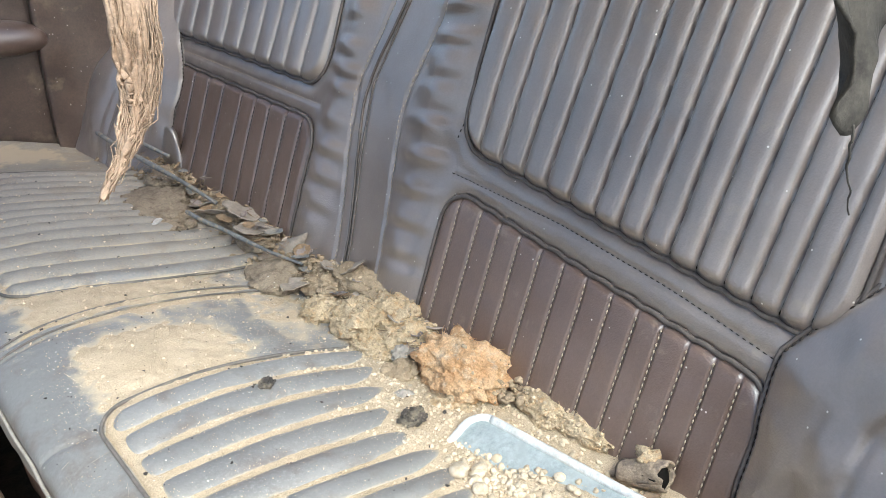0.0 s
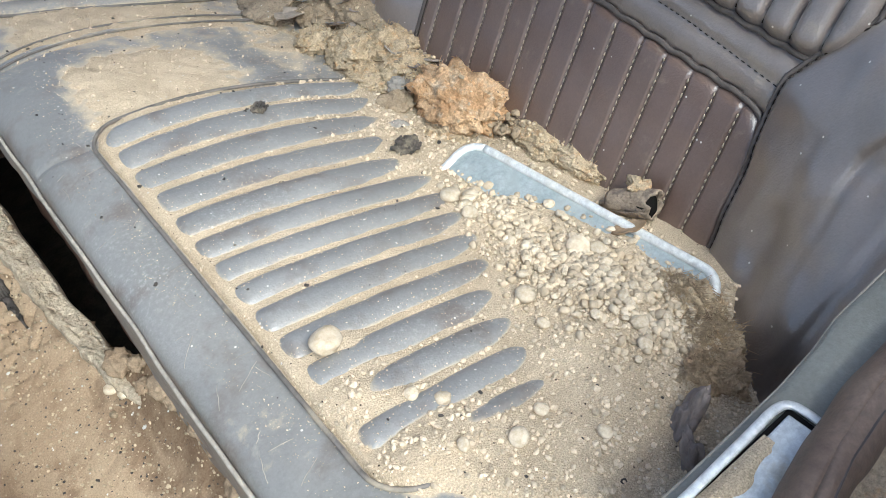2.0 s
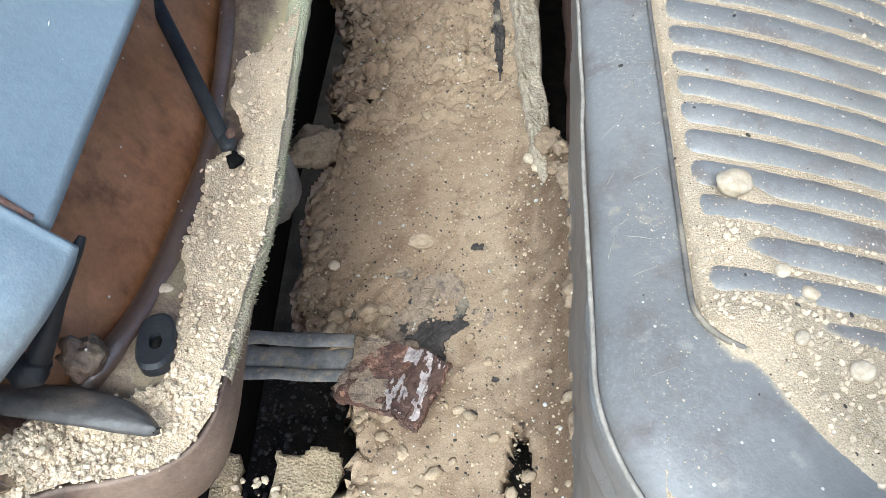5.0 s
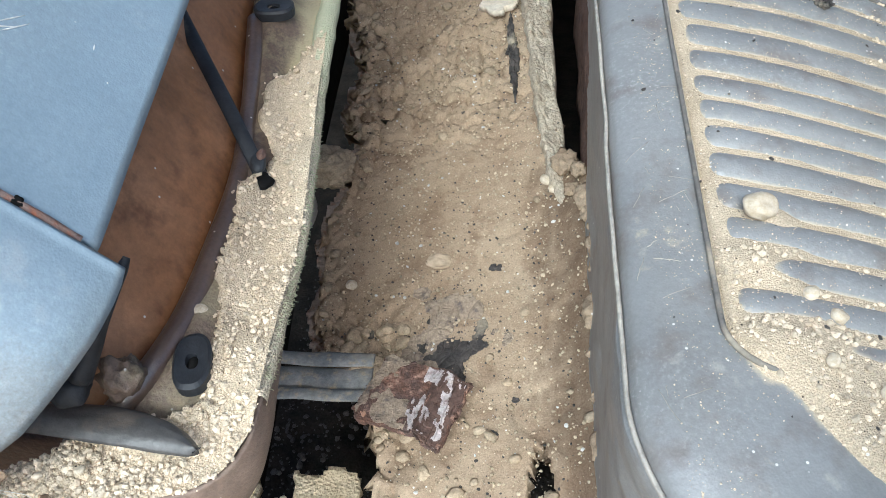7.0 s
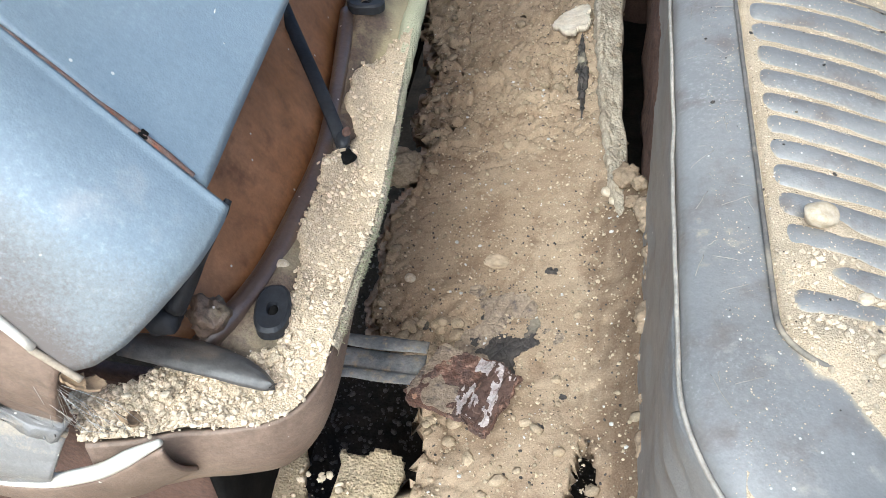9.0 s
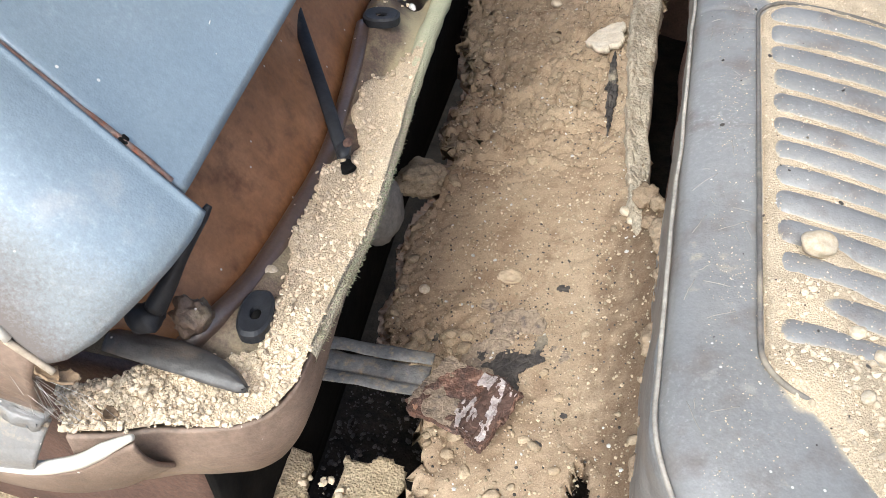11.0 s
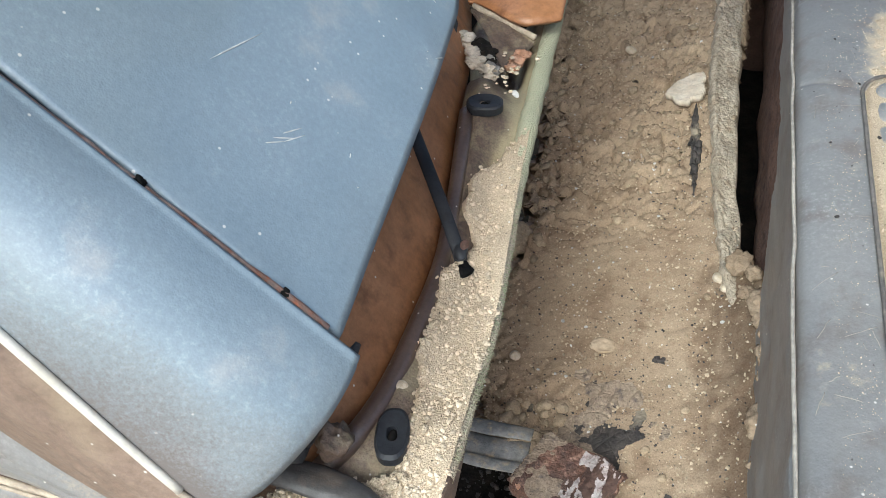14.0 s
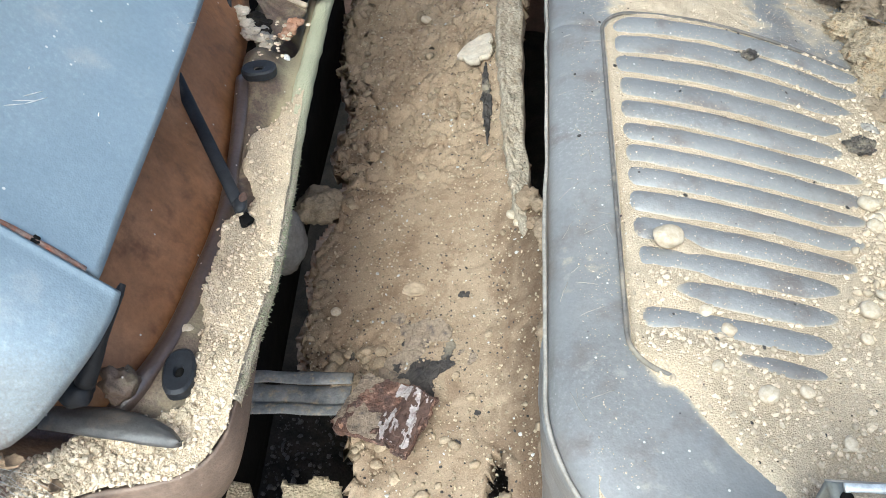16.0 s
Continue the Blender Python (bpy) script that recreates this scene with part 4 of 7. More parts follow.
under(mirror, tube("rim", mirror_frame(ra, rb), 0.0045, rim_mat, label="white-bloomed chrome rim", sides=10))
back = mirror_frame(ra[:-1], rb[:-1])
up = np.cross(mirror_frame(0.1, 0.0) - mirror_frame(0.0, 0.0), mirror_frame(0.0, 0.1) - mirror_frame(0.0, 0.0))
up /= np.linalg.norm(up)
n = len(back)
verts = np.vstack([back + up * 0.0005, back - up * 0.004])
under(mirror, mesh_part("mirror_glass", verts, [tuple(range(n)), tuple(range(2 * n - 1, n - 1, -1))] + [(i, i + n, (i + 1) % n + n, (i + 1) % n) for i in range(n)], mirror_mat, smooth=False))

ga, gb = np.meshgrid(np.linspace(0.02, 0.33, 150), np.linspace(0, 1, 50), indexing="ij")
b_edge = np.interp(ga, [0.02, 0.05, 0.085, 0.12, 0.20, 0.245, 0.275, 0.33], [-0.062, -0.025, 0.012, 0.027, 0.033, 0.030, 0.004, -0.03]) + 0.004 * vnoise(ga, 0 * ga, 0.018, 7)
gb = -0.085 + (b_edge + 0.085) * gb
bed = mirror_frame(ga, gb) + up * ((0.0075 * sstep(0.0, 0.02, b_edge - gb) - 0.001) * sstep(-0.075, -0.055, gb) - 0.02 * sstep(-0.06, -0.085, gb))[..., None]
bed[..., 2] += 0.0012 * fbm(ga, gb, 0.015, 3, 44)
heap = sheet("gravel_bed", bed[..., 0], bed[..., 1], bed[..., 2], sand_mat, flip=True)
tagged(heap, "sand and gravel heaped over the mirror glass", "gravel", kind="stuff")
rng = np.random.RandomState(37)
flat_bed = bed[6:, 4:].reshape(-1, 3)
p = flat_bed[rng.randint(0, len(flat_bed), 1500)] + np.stack([rng.uniform(-0.001, 0.001, 1500), rng.uniform(-0.001, 0.001, 1500), np.zeros(1500)], 1)
scatter(p, 0.0008 + 0.0030 * rng.uniform(0, 1, len(p)) ** 2.4, "gravel", pebble_mat, "small pale pebbles heaped over the mirror", "gravel", BALL2, 0.75, 38, 0.25)
for k in range(34):
    q = flat_bed[rng.randint(0, len(flat_bed))]
    pebble(q[0], q[1], q[2] + 0.001, 0.0030 + 0.0035 * rng.uniform() ** 2, k, 47 * k, "smooth pale pebble lying over the mirror", "gravel pebbles")

# ---- debris in the fold of the seat ----
def fold_z(x, y):
    return float(seat_z(np.array(x), np.array(y)))


def crumble(name, x, y, z, size, mat, seed, label, category, group="", rough=0.42, grain=0.45, turn=(0, 0, 0), ball=BALL5):
    ob = lump(name, (x, y, z), size, mat, seed, rough=rough, grain=grain, turn=turn, ball=ball)
    return tagged(ob, label, category, group)


on_foam = []
for k, (x, y, z, sz, mt, lab) in enumerate((
        (0.450, 0.706, 0.212, (0.040, 0.058, 0.034), foam_mat, "crumbling orange seat foam in the seat fold"), (0.420, 0.680, 0.200, (0.024, 0.026, 0.014), foam_pale, "flat sandy scrap of seat foam"),
        (0.385, 0.678, 0.198, (0.028, 0.030, 0.013), foam_pale, "flat sandy scrap of seat foam"), (0.432, 0.875, 0.206, (0.036, 0.046, 0.030), foam_pale, "sandy tan crumbled seat foam in the fold"),
        (0.458, 0.845, 0.214, (0.030, 0.040, 0.030), foam_pale, "sandy tan crumbled seat foam in the fold"), (0.450, 0.800, 0.206, (0.034, 0.034, 0.026), foam_pale, "sandy tan crumbled seat foam in the fold"),
        (0.415, 0.825, 0.200, (0.028, 0.034, 0.018), foam_pale, "sandy tan crumbled seat foam in the fold"), (0.408, 0.935, 0.206, (0.026, 0.024, 0.018), foam_pale, "pale tan foam chunk in the fold"),
        (0.472, 0.925, 0.214, (0.028, 0.060, 0.026), clod_mat, "sand-caked foam against the backrest"), (0.455, 0.985, 0.205, (0.035, 0.040, 0.022), clod_mat, "sand-caked foam against the backrest"),
        (0.470, 0.60, 0.205, (0.02, 0.04, 0.02), foam_pale, "sandy tan crumbled seat foam in the fold"), (0.475, 0.55, 0.205, (0.016, 0.04, 0.018), foam_pale, "sandy tan crumbled seat foam in the fold"))):
    sz = sz if k == 0 else (sz[0], sz[1], sz[2] * 0.75)
    ob = crumble("foam_lump", x, y, z, sz, mt, 51 + k, lab, "foam", "foam lumps", 0.22 if k == 0 else 0.20, 0.30)
    co = np.array([q.co[:] for q in ob.data.vertices])
    co = co[co[:, 2] > z - 0.2 * sz[2]]
    rg = np.random.RandomState(700 + k)
    verts, faces = [], []
    for j in range(240 if k == 0 else 110):
        s0 = co[rg.randint(len(co))]
        st = rg.normal(0, 0.0022, 3) + 0.002 * (s0 - np.array([x, y, z])) / max(sz)
        tv, tf = tube_mesh([s0, s0 + st, s0 + st * 1.4 + rg.normal(0, 0.0018, 3)], [0.0004, 0.0003, 0.0002], 3)
        faces += [tuple(i + len(verts) for i in q) for q in tf]
        verts += list(tv)
    mesh_part("fuzz", verts, faces, mt, ob)
    on_foam.append(co[rg.randint(0, len(co), 50 if k == 0 else 200)])
for k, (x, y, z, sz, mt, lab) in enumerate((
        (0.405, 0.765, 0.202, (0.020, 0.018, 0.012), clod_mat, "grey-brown earth lump among the foam"), (0.374, 0.722, 0.203, (0.012, 0.012, 0.010), stone_mat, "grey stone-like lump among the foam"),
        (0.420, 0.780, 0.210, (0.014, 0.012, 0.010), stone_mat, "grey stone-like lump among the foam"), (0.41, 1.055, 0.200, (0.045, 0.045, 0.014), earth_mat, "sandy earth heap in the seat fold"),
        (0.446, 1.10, 0.196, (0.026, 0.034, 0.016), earth_mat, "dark grey earth clod in the fold"), (0.445, 1.50, 0.202, (0.03, 0.05, 0.018), earth_mat, "sandy earth heap in the seat fold"),
        (0.455, 1.30, 0.200, (0.03, 0.06, 0.018), earth_mat, "sandy earth heap in the seat fold"), (0.452, 1.18, 0.200, (0.03, 0.05, 0.018), earth_mat, "sandy earth heap in the seat fold"))):
    crumble("earth_lump", x, y, z, sz, mt, 81 + k, lab, "earth lump", "earth lumps", 0.25, 0.6)
crumble("earth_mat", 0.385, 1.40, 0.204, (0.055, 0.090, 0.014), earth_mat, 61, "flat dry mat of earth on the cushion", "earth", "", 0.28, 0.4)
on_foam = np.vstack(on_foam)
rng = np.random.RandomState(29)
scatter(on_foam, 0.0004 + 0.0026 * rng.uniform(0, 1, len(on_foam)) ** 3, "foam_crumbs", floor_grain, "sandy crumbs lying on the foam", "crumbs", BALL1, 0.8, 30)
rng = np.random.RandomState(31)
yy = rng.uniform(0.62, 1.72, 2600)
xx = 0.452 + 0.012 * np.sin(yy * 21) + rng.normal(0, 0.024, len(yy))
m = (xx < 0.495) & (xx > 0.36)
scatter(np.stack([xx[m], yy[m], 0.012 * rng.uniform(0, 1, m.sum()) + 0.184 + 0.02 * (xx[m] > 0.44)], 1), 0.0012 + 0.0048 * rng.uniform(0, 1, m.sum()) ** 2, "fold_crumbs", clod_mat,
        "crumbs of earth and foam along the seat fold", "dirt", BALL2, 0.7, 32)
fx0, fy0 = np.meshgrid(np.linspace(0.37, 0.51, 40), np.linspace(0.44, 1.74, 320), indexing="ij")
fold = sheet("fold_earth", fx0, fy0, 0.188 - 0.03 * sstep(0.43, 0.37, fx0) + 0.006 * fbm(fx0, fy0, 0.04, 4, 71) + 0.012 * sstep(0.44, 0.48, fx0), earth_mat)
tagged(fold, "loose earth filling the fold behind the cushion", "earth", kind="stuff")


def curl(name, x, y, z, length, width, mat, seed, turn, label, category, group="", bend=0.4, thick=0.0014):
    """A curled flake: leaf, bark or torn vinyl."""
    u, v = np.meshgrid(np.linspace(-1, 1, 22), np.linspace(-1, 1, 14), indexing="ij")
    w = width * np.sqrt(np.clip(1 - np.abs(u) ** 2.5, 0.02, 1)) * (1 + 0.25 * vnoise(u, 0 * u, 0.35, seed))
    px, py = u * length, v * w
    pz = bend * (py ** 2 / max(width, 1e-6) * 1.2 + px ** 2 / length * 0.5) + 0.12 * width * fbm(u, v, 0.6, 3, seed + 3)
    mtx = np.array(Euler([radians(a) for a in turn]).to_matrix())
    q = np.stack([px, py, pz], -1) @ mtx.T + np.array([x, y, z])
    ob = sheet(name, q[..., 0], q[..., 1], q[..., 2], mat, thick=thick)
    return tagged(ob, label, category, group)


rng = np.random.RandomState(77)
for x, y, z, l, wd, rx, ry, rz in ((0.455, 1.235, 0.225, 0.034, 0.022, 20, -15, 100), (0.440, 1.175, 0.222, 0.034, 0.024, 10, 10, 70), (0.43, 1.29, 0.215, 0.03, 0.016, 30, 5, 120),
                                   (0.465, 0.99, 0.222, 0.022, 0.016, 15, 25, 30), (0.455, 0.83, 0.226, 0.022, 0.012, 10, 0, 60), (0.47, 0.79, 0.220, 0.02, 0.012, 10, 5, 110),
                                   (0.41, 1.0, 0.214, 0.024, 0.014, 0, 10, 20), (0.43, 0.765, 0.216, 0.022, 0.012, 0, 5, 75), (0.445, 1.33, 0.21, 0.03, 0.02, 20, 0, 150), (0.47, 0.945, 0.236, 0.02, 0.013, 20, 30, 140)):
    curl("leaf", x, y, z, l, wd, leaf_mat, int(1000 * y), (rx, ry, rz), "curled dead grey leaf in the seat fold", "leaf", "dead leaves", 0.16)
curl("leaf", 0.420, 0.437, 0.232, 0.015, 0.009, leaf_brown, 9, (10, 20, 140), "brown dead leaf against the mirror rim", "leaf", "dead leaves", 0.25)
rng = np.random.RandomState(123)
for k in range(38):
    y = rng.uniform(0.78, 1.62)
    x = 0.425 + rng.uniform(0, 0.045)
    size = rng.uniform(0.006, 0.016)
    curl("leaf_scrap", x, y, 0.206 + 0.35 * (x - 0.425) + rng.uniform(0.004, 0.016), size, size * rng.uniform(0.35, 0.8), (leaf_mat, leaf_brown, bark_mat, wood_mat)[k % 4], 400 + k,
         (rng.uniform(-25, 25), rng.uniform(-25, 25), rng.uniform(0, 180)), "small broken scrap of dead leaf in the fold", "leaf scrap", "leaf litter", 0.2, 0.001)
sv, sf = [], []
for k in range(260):
    y = rng.uniform(0.70, 1.65)
    c = np.array([0.42 + rng.uniform(0, 0.05), y, 0.214 + rng.uniform(0, 0.016)])
    d = np.array([rng.normal(0, 0.6), rng.normal(0, 1.0), rng.normal(0, 0.25)]) * 0.010
    tv, tf = tube_mesh([c - d, c + rng.normal(0, 0.0015, 3), c + d], [0.0003, 0.0005, 0.0003], 3)
    sf += [tuple(i + len(sv) for i in q) for q in tf]
    sv += list(tv)
tagged(mesh_part("straw", sv, sf, leaf_brown), "bits of dry straw strewn along the seat fold", "straw", kind="stuff")
cone_v, cone_f = tube_mesh([(0.452, 1.108, 0.195), (0.460, 1.092, 0.212), (0.468, 1.076, 0.229), (0.474, 1.064, 0.243)], [0.024, 0.017, 0.008, 0.0015], 16)
tagged(mesh_part("torn_vinyl", cone_v, cone_f, leaf_mat), "pointed scrap of stiff grey vinyl in the fold", "vinyl scrap")
u, v = np.meshgrid(np.linspace(0, math.pi, 20), np.linspace(0, 1, 10), indexing="ij")
tongue = sheet("belt_tongue", 0.47 + 0.012 * v, 1.535 + 0.045 * np.cos(u) * (1 - 0.1 * v), 0.20 + 0.082 * np.sin(u) * v ** 0.5, vinyl_back, thick=0.01)
tagged(tongue, "grey rounded vinyl tongue pushed up from the fold", "vinyl flap")


def stick(pts, r, mat, label, name="stick"):
    p = curve_at(pts, 40)
    k = np.arange(40)
    p = p + 0.0015 * np.stack([vnoise(k, 0 * k, 5, 3), vnoise(k, 0 * k, 4, 4), vnoise(k, 0 * k, 6, 5)], 1)
    return tagged(tube(name, p, np.linspace(r, r * 0.6, 40) * (1 + 0.2 * vnoise(k, 0 * k, 3, 9)), mat, sides=7), label, "stick", "sticks")


stick([(0.41, 1.72, 0.245), (0.425, 1.56, 0.235), (0.44, 1.42, 0.228), (0.445, 1.30, 0.222)], 0.0055, wood_mat, "long dry grey stick lying in the seat fold")
stick([(0.395, 1.30, 0.225), (0.41, 1.2, 0.224), (0.425, 1.1, 0.222), (0.44, 1.03, 0.220)], 0.004, wood_mat, "dry grey stick lying in the seat fold")
stick([(0.42, 1.76, 0.25), (0.45, 1.65, 0.24), (0.465, 1.52, 0.235)], 0.006, wood_mat, "dry grey stick lying in the seat fold")
curl("paper_scrap", 0.352, 1.315, fold_z(0.352, 1.315) + 0.003, 0.011, 0.006, white_scrap, 5, (0, 0, 40), "small torn white paper scrap on the cushion", "paper scrap", bend=0.2)

pipe = empty("pipe_stub", (0.462, 0.47, 0.21), "grey rubber pipe stub with a black mouth", "pipe")
axis = np.array([0.010, -0.042, 0.018])
axis = axis / np.linalg.norm(axis)
e1 = np.cross(axis, [0, 0, 1.0])
e1 /= np.linalg.norm(e1)
e2 = np.cross(e1, axis)
u, v = np.meshgrid(np.linspace(0, 2 * math.pi, 40), np.linspace(0, 1, 14), indexing="ij")
r = 0.0135 + 0.0012 * vnoise(np.cos(u) * 2, np.sin(u) * 2 + 3 * v, 1.0, 4)
q = np.array([0.450, 0.482, 0.215]) + (v * (0.046 + 0.005 * vnoise(np.cos(u) * 3, np.sin(u) * 3, 1.0, 8)))[..., None] * axis + r[..., None] * (np.cos(u)[..., None] * e1 + np.sin(u)[..., None] * e2)
under(pipe, sheet("pipe_wall", q[..., 0], q[..., 1], q[..., 2], mud_mat, thick=0.0022, flip=True))
# Solid black plug stands in for the shade inside the pipe.
under(pipe, tube("pipe_mouth", [np.array([0.450, 0.482, 0.215]) + axis * s for s in (0.016, 0.028, 0.041)], 0.0126, black_deep, label="black plug as shade in the mouth", sides=20))
crumble("foam_lump", 0.462, 0.464, 0.238, (0.011, 0.010, 0.007), foam_pale, 66, "pale foam crumb on the pipe stub", "foam", "foam lumps", 0.5, 0.5, ball=BALL3)

for k, (x, y, z, sz) in enumerate(((0.394, 0.350, 0.222, (0.026, 0.034, 0.022)), (0.338, 0.288, 0.231, (0.030, 0.026, 0.024)), (0.374, 0.315, 0.224, (0.026, 0.028, 0.022)))):
    nest = empty("fibre_nest", (x, y, z - 0.02), "matted brown plant fibre and dirt on the sand", "fibre clump", "fibre nests")
    under(nest, lump("nest_core", (x, y, z - 0.004), sz, foam_pale if k != 1 else fibre_mat, 80 + k, rough=0.3, grain=0.3, ball=BALL5))
    verts, faces = [], []
    rg = np.random.RandomState(90 + k)
    for j in range(420):
        th, ph = rg.uniform(0, 2 * math.pi), rg.uniform(0.05, 1.45)
        a = np.array([x, y, z]) + np.array(sz) * np.array([math.cos(th) * math.sin(ph), math.sin(th) * math.sin(ph), math.cos(ph)]) * 1.02
        step = rg.normal(0, 0.0032, 3) * np.array([1, 1, 0.3])
        b = a + step + np.array([0, 0, 0.001])
        c = b + step * 0.6 + rg.normal(0, 0.0022, 3)
        tv, tf = tube_mesh([a, b, c], [0.0003, 0.00025, 0.00015], 3)
        faces += [tuple(i + len(verts) for i in q) for q in tf]
        verts += list(tv)
    under(nest, mesh_part("fibre_tuft", verts, faces, fibre_mat))
for x, y, z, sz, sd, tn in ((0.290, 0.272, 0.248, (0.014, 0.008, 0.030), 91, (12, 18, 30)), (0.272, 0.250, 0.246, (0.012, 0.007, 0.026), 92, (-8, 20, 50))):
    crumble("vinyl_flake", x, y, z, sz, bark_mat, sd, "dark crumpled flake of torn vinyl standing in sand", "vinyl scrap", "vinyl flakes", 0.35, 0.6, turn=tn, ball=BALL4)


# ---- near and far side trim ----
def armrest(side):
    thing = empty("armrest", (0.25, 0.1, 0.3) if not side else (0.25, 1.8, 0.3), "grey-green padded vinyl armrest with chrome ashtray" if not side else "brown padded vinyl armrest on the door",
                  "armrest", "armrests")
    u, v = np.meshgrid(np.linspace(0, 1, 60), np.linspace(0, 1, 40), indexing="ij")
    if not side:
        x = 0.183 + 0.267 * u
        ang = (v - 0.5) * math.pi
        inner_y = np.interp(x, [0.10, 0.185, 0.222, 0.258, 0.293, 0.331, 0.361, 0.391, 0.45], [0.222, 0.223, 0.223, 0.224, 0.225, 0.228, 0.233, 0.234, 0.236])
        y = inner_y - 0.060 + 0.060 * np.sign(np.sin(ang)) * np.abs(np.sin(ang)) ** 0.35
        z = 0.336 + 0.013 * np.cos(ang) ** 0.5 - 0.10 * (np.abs(v - 0.5) > 0.48) + 0.002 * fbm(x, y, 0.08, 3, 6) - 0.03 * sstep(0.92, 1.0, u)
        under(thing, sheet("arm_pad", x, y, z, armrest_mat, thick=0.004, flip=False))
        under(thing, tube("arm_seam", np.stack([x[:, 0], inner_y[:, 0] - 0.0005, 0.3415 + 0 * x[:, 0]], 1), 0.0012, piping_pale, label="pale worn seam along the armrest"))
        rim = smooth_at([(0.186, 0.2125, 0.3535), (0.195, 0.2125, 0.3535), (0.244, 0.214, 0.3535), (0.270, 0.2152, 0.3535), (0.279, 0.213, 0.3535), (0.2815, 0.204, 0.3535), (0.281, 0.165, 0.3535)], 60)
        under(thing, tube("ashtray_rim", rim, 0.0029, rim_mat, label="pale chrome ashtray rim", squash=0.6, sides=10))
        # Black block in place of the shade under the lid.
        under(thing, box("ashtray_well", (0.092, 0.046, 0.006), (0.232, 0.188, 0.3495), black_deep, label="black block as shade in the ashtray slot", bevel=0.001))
        under(thing, box("ashtray_lid", (0.086, 0.036, 0.004), (0.230, 0.1885, 0.3535), ash_lid, label="white corroded ashtray lid", bevel=0.0012, turn=(0, 0, 2)))
        a, b = np.meshgrid(np.linspace(0.189, 0.252, 50), np.linspace(0, 1, 16), indexing="ij")
        pile = 0.003 * np.sin(math.pi * b) * sstep(0.252, 0.235, a) + 0.0006 * fbm(a, b * 0.02, 0.01, 3, 5) - 0.0008
        under(thing, sheet("ashtray_sand", a, 0.1965 + 0.0125 * b + 0.003 * fbm(a, 0 * b, 0.02, 3, 8) * (1 - b), 0.3560 + pile, sand_mat, flip=False, label="sand drifted on the ashtray lid"))
    else:
        ang = v * math.pi
        x = 0.05 + 0.345 * u ** 0.9
        r = 0.035 * np.sqrt(np.clip(1 - u ** 8, 0.01, 1))
        y = 1.795 - r * 1.6 * np.sin(ang)
        z = 0.45 - 0.05 * (u - 0.5) + r * np.cos(ang)
        under(thing, sheet("arm_pad", x, y, z, vinyl_low, thick=0.004, flip=True))
    return thing


armrest(0)
armrest(1)
u, v = np.meshgrid(np.linspace(0, 1, 60), np.linspace(0, 1, 30), indexing="ij")
ang = v * 2 * math.pi
rad = 0.016 * np.sqrt(np.clip(1 - np.abs(2 * u - 1) ** 12, 0.02, 1)) + 0.0016 * fbm(u, v, 0.2, 3, 2) * (v > 0.02) * (v < 0.98)
roll_x = 0.172 + 0.258 * u
roll_mid = np.interp(roll_x, [0.11, 0.208, 0.256, 0.301, 0.43], [0.145, 0.1645, 0.1765, 0.1825, 0.184])
roll = empty("door_roll", (0.27, 0.16, 0.34), "shiny dark brown vinyl roll along the near side trim", "door trim")
under(roll, sheet("roll_cover", roll_x, roll_mid + rad * np.sin(ang), 0.362 + 1.3 * rad * np.cos(ang), vinyl_brown, thick=0.003))
under(roll, tube("roll_seam", np.stack([roll_x[:, 0], roll_mid[:, 0] - 0.008, 0.3795 + 0 * roll_x[:, 0]], 1), 0.0010, piping_dark, label="dark seam on the vinyl roll"))
a, b = np.meshgrid(np.linspace(0.172, 0.46, 60), np.linspace(0, 1, 20), indexing="ij")
ledge_in = np.interp(a, [0.11, 0.208, 0.256, 0.301, 0.46], [0.135, 0.155, 0.167, 0.173, 0.174])
ledge = sheet("trim_ledge", a, 0.085 + (ledge_in - 0.085) * b, 0.366 + 0.002 * fbm(a, b * 0.1, 0.05, 3, 7), foam_pale, thick=0.01, flip=False)
tagged(ledge, "bare tan foam on top of the near side trim", "trim", kind="structure")
n1, n2 = np.meshgrid(np.linspace(-0.3, 0.62, 60), np.linspace(-0.1, 0.60, 30), indexing="ij")
side_near = sheet("trim_near", n1, 0.085 - 0.03 * sstep(0.42, 0.5, n2) + 0.002 * fbm(n1, n2, 0.1, 3, 4), n2, vinyl_low, thick=0.03, flip=True, keep=(n1 > 0.15)[:-1, :-1])
tagged(side_near, "brown vinyl trim of the near body side", "trim", kind="structure")
door_far = sheet("trim_far", n1 * 1.0, 1.80 + 0.003 * fbm(n1, n2, 0.12, 3, 14) + 0 * n1, n2 * 1.05, roll_mat, thick=0.03, flip=False, keep=(n1 < 0.40)[:-1, :-1])
tagged(door_far, "dark brown vinyl far door trim", "trim", kind="structure")
q1, q2 = np.meshgrid(np.linspace(0.36, 0.66, 40), np.linspace(0.05, 0.62, 40), indexing="ij")
quarter = sheet("trim_quarter", q1 + 0.10 * (q2 - 0.3), 1.775 - 0.10 * sstep(0.40, 0.62, q1) + 0.003 * fbm(q1, q2, 0.1, 3, 15), q2, roll_mat, thick=0.02)
tagged(quarter, "dark brown vinyl far quarter trim", "trim", kind="structure")

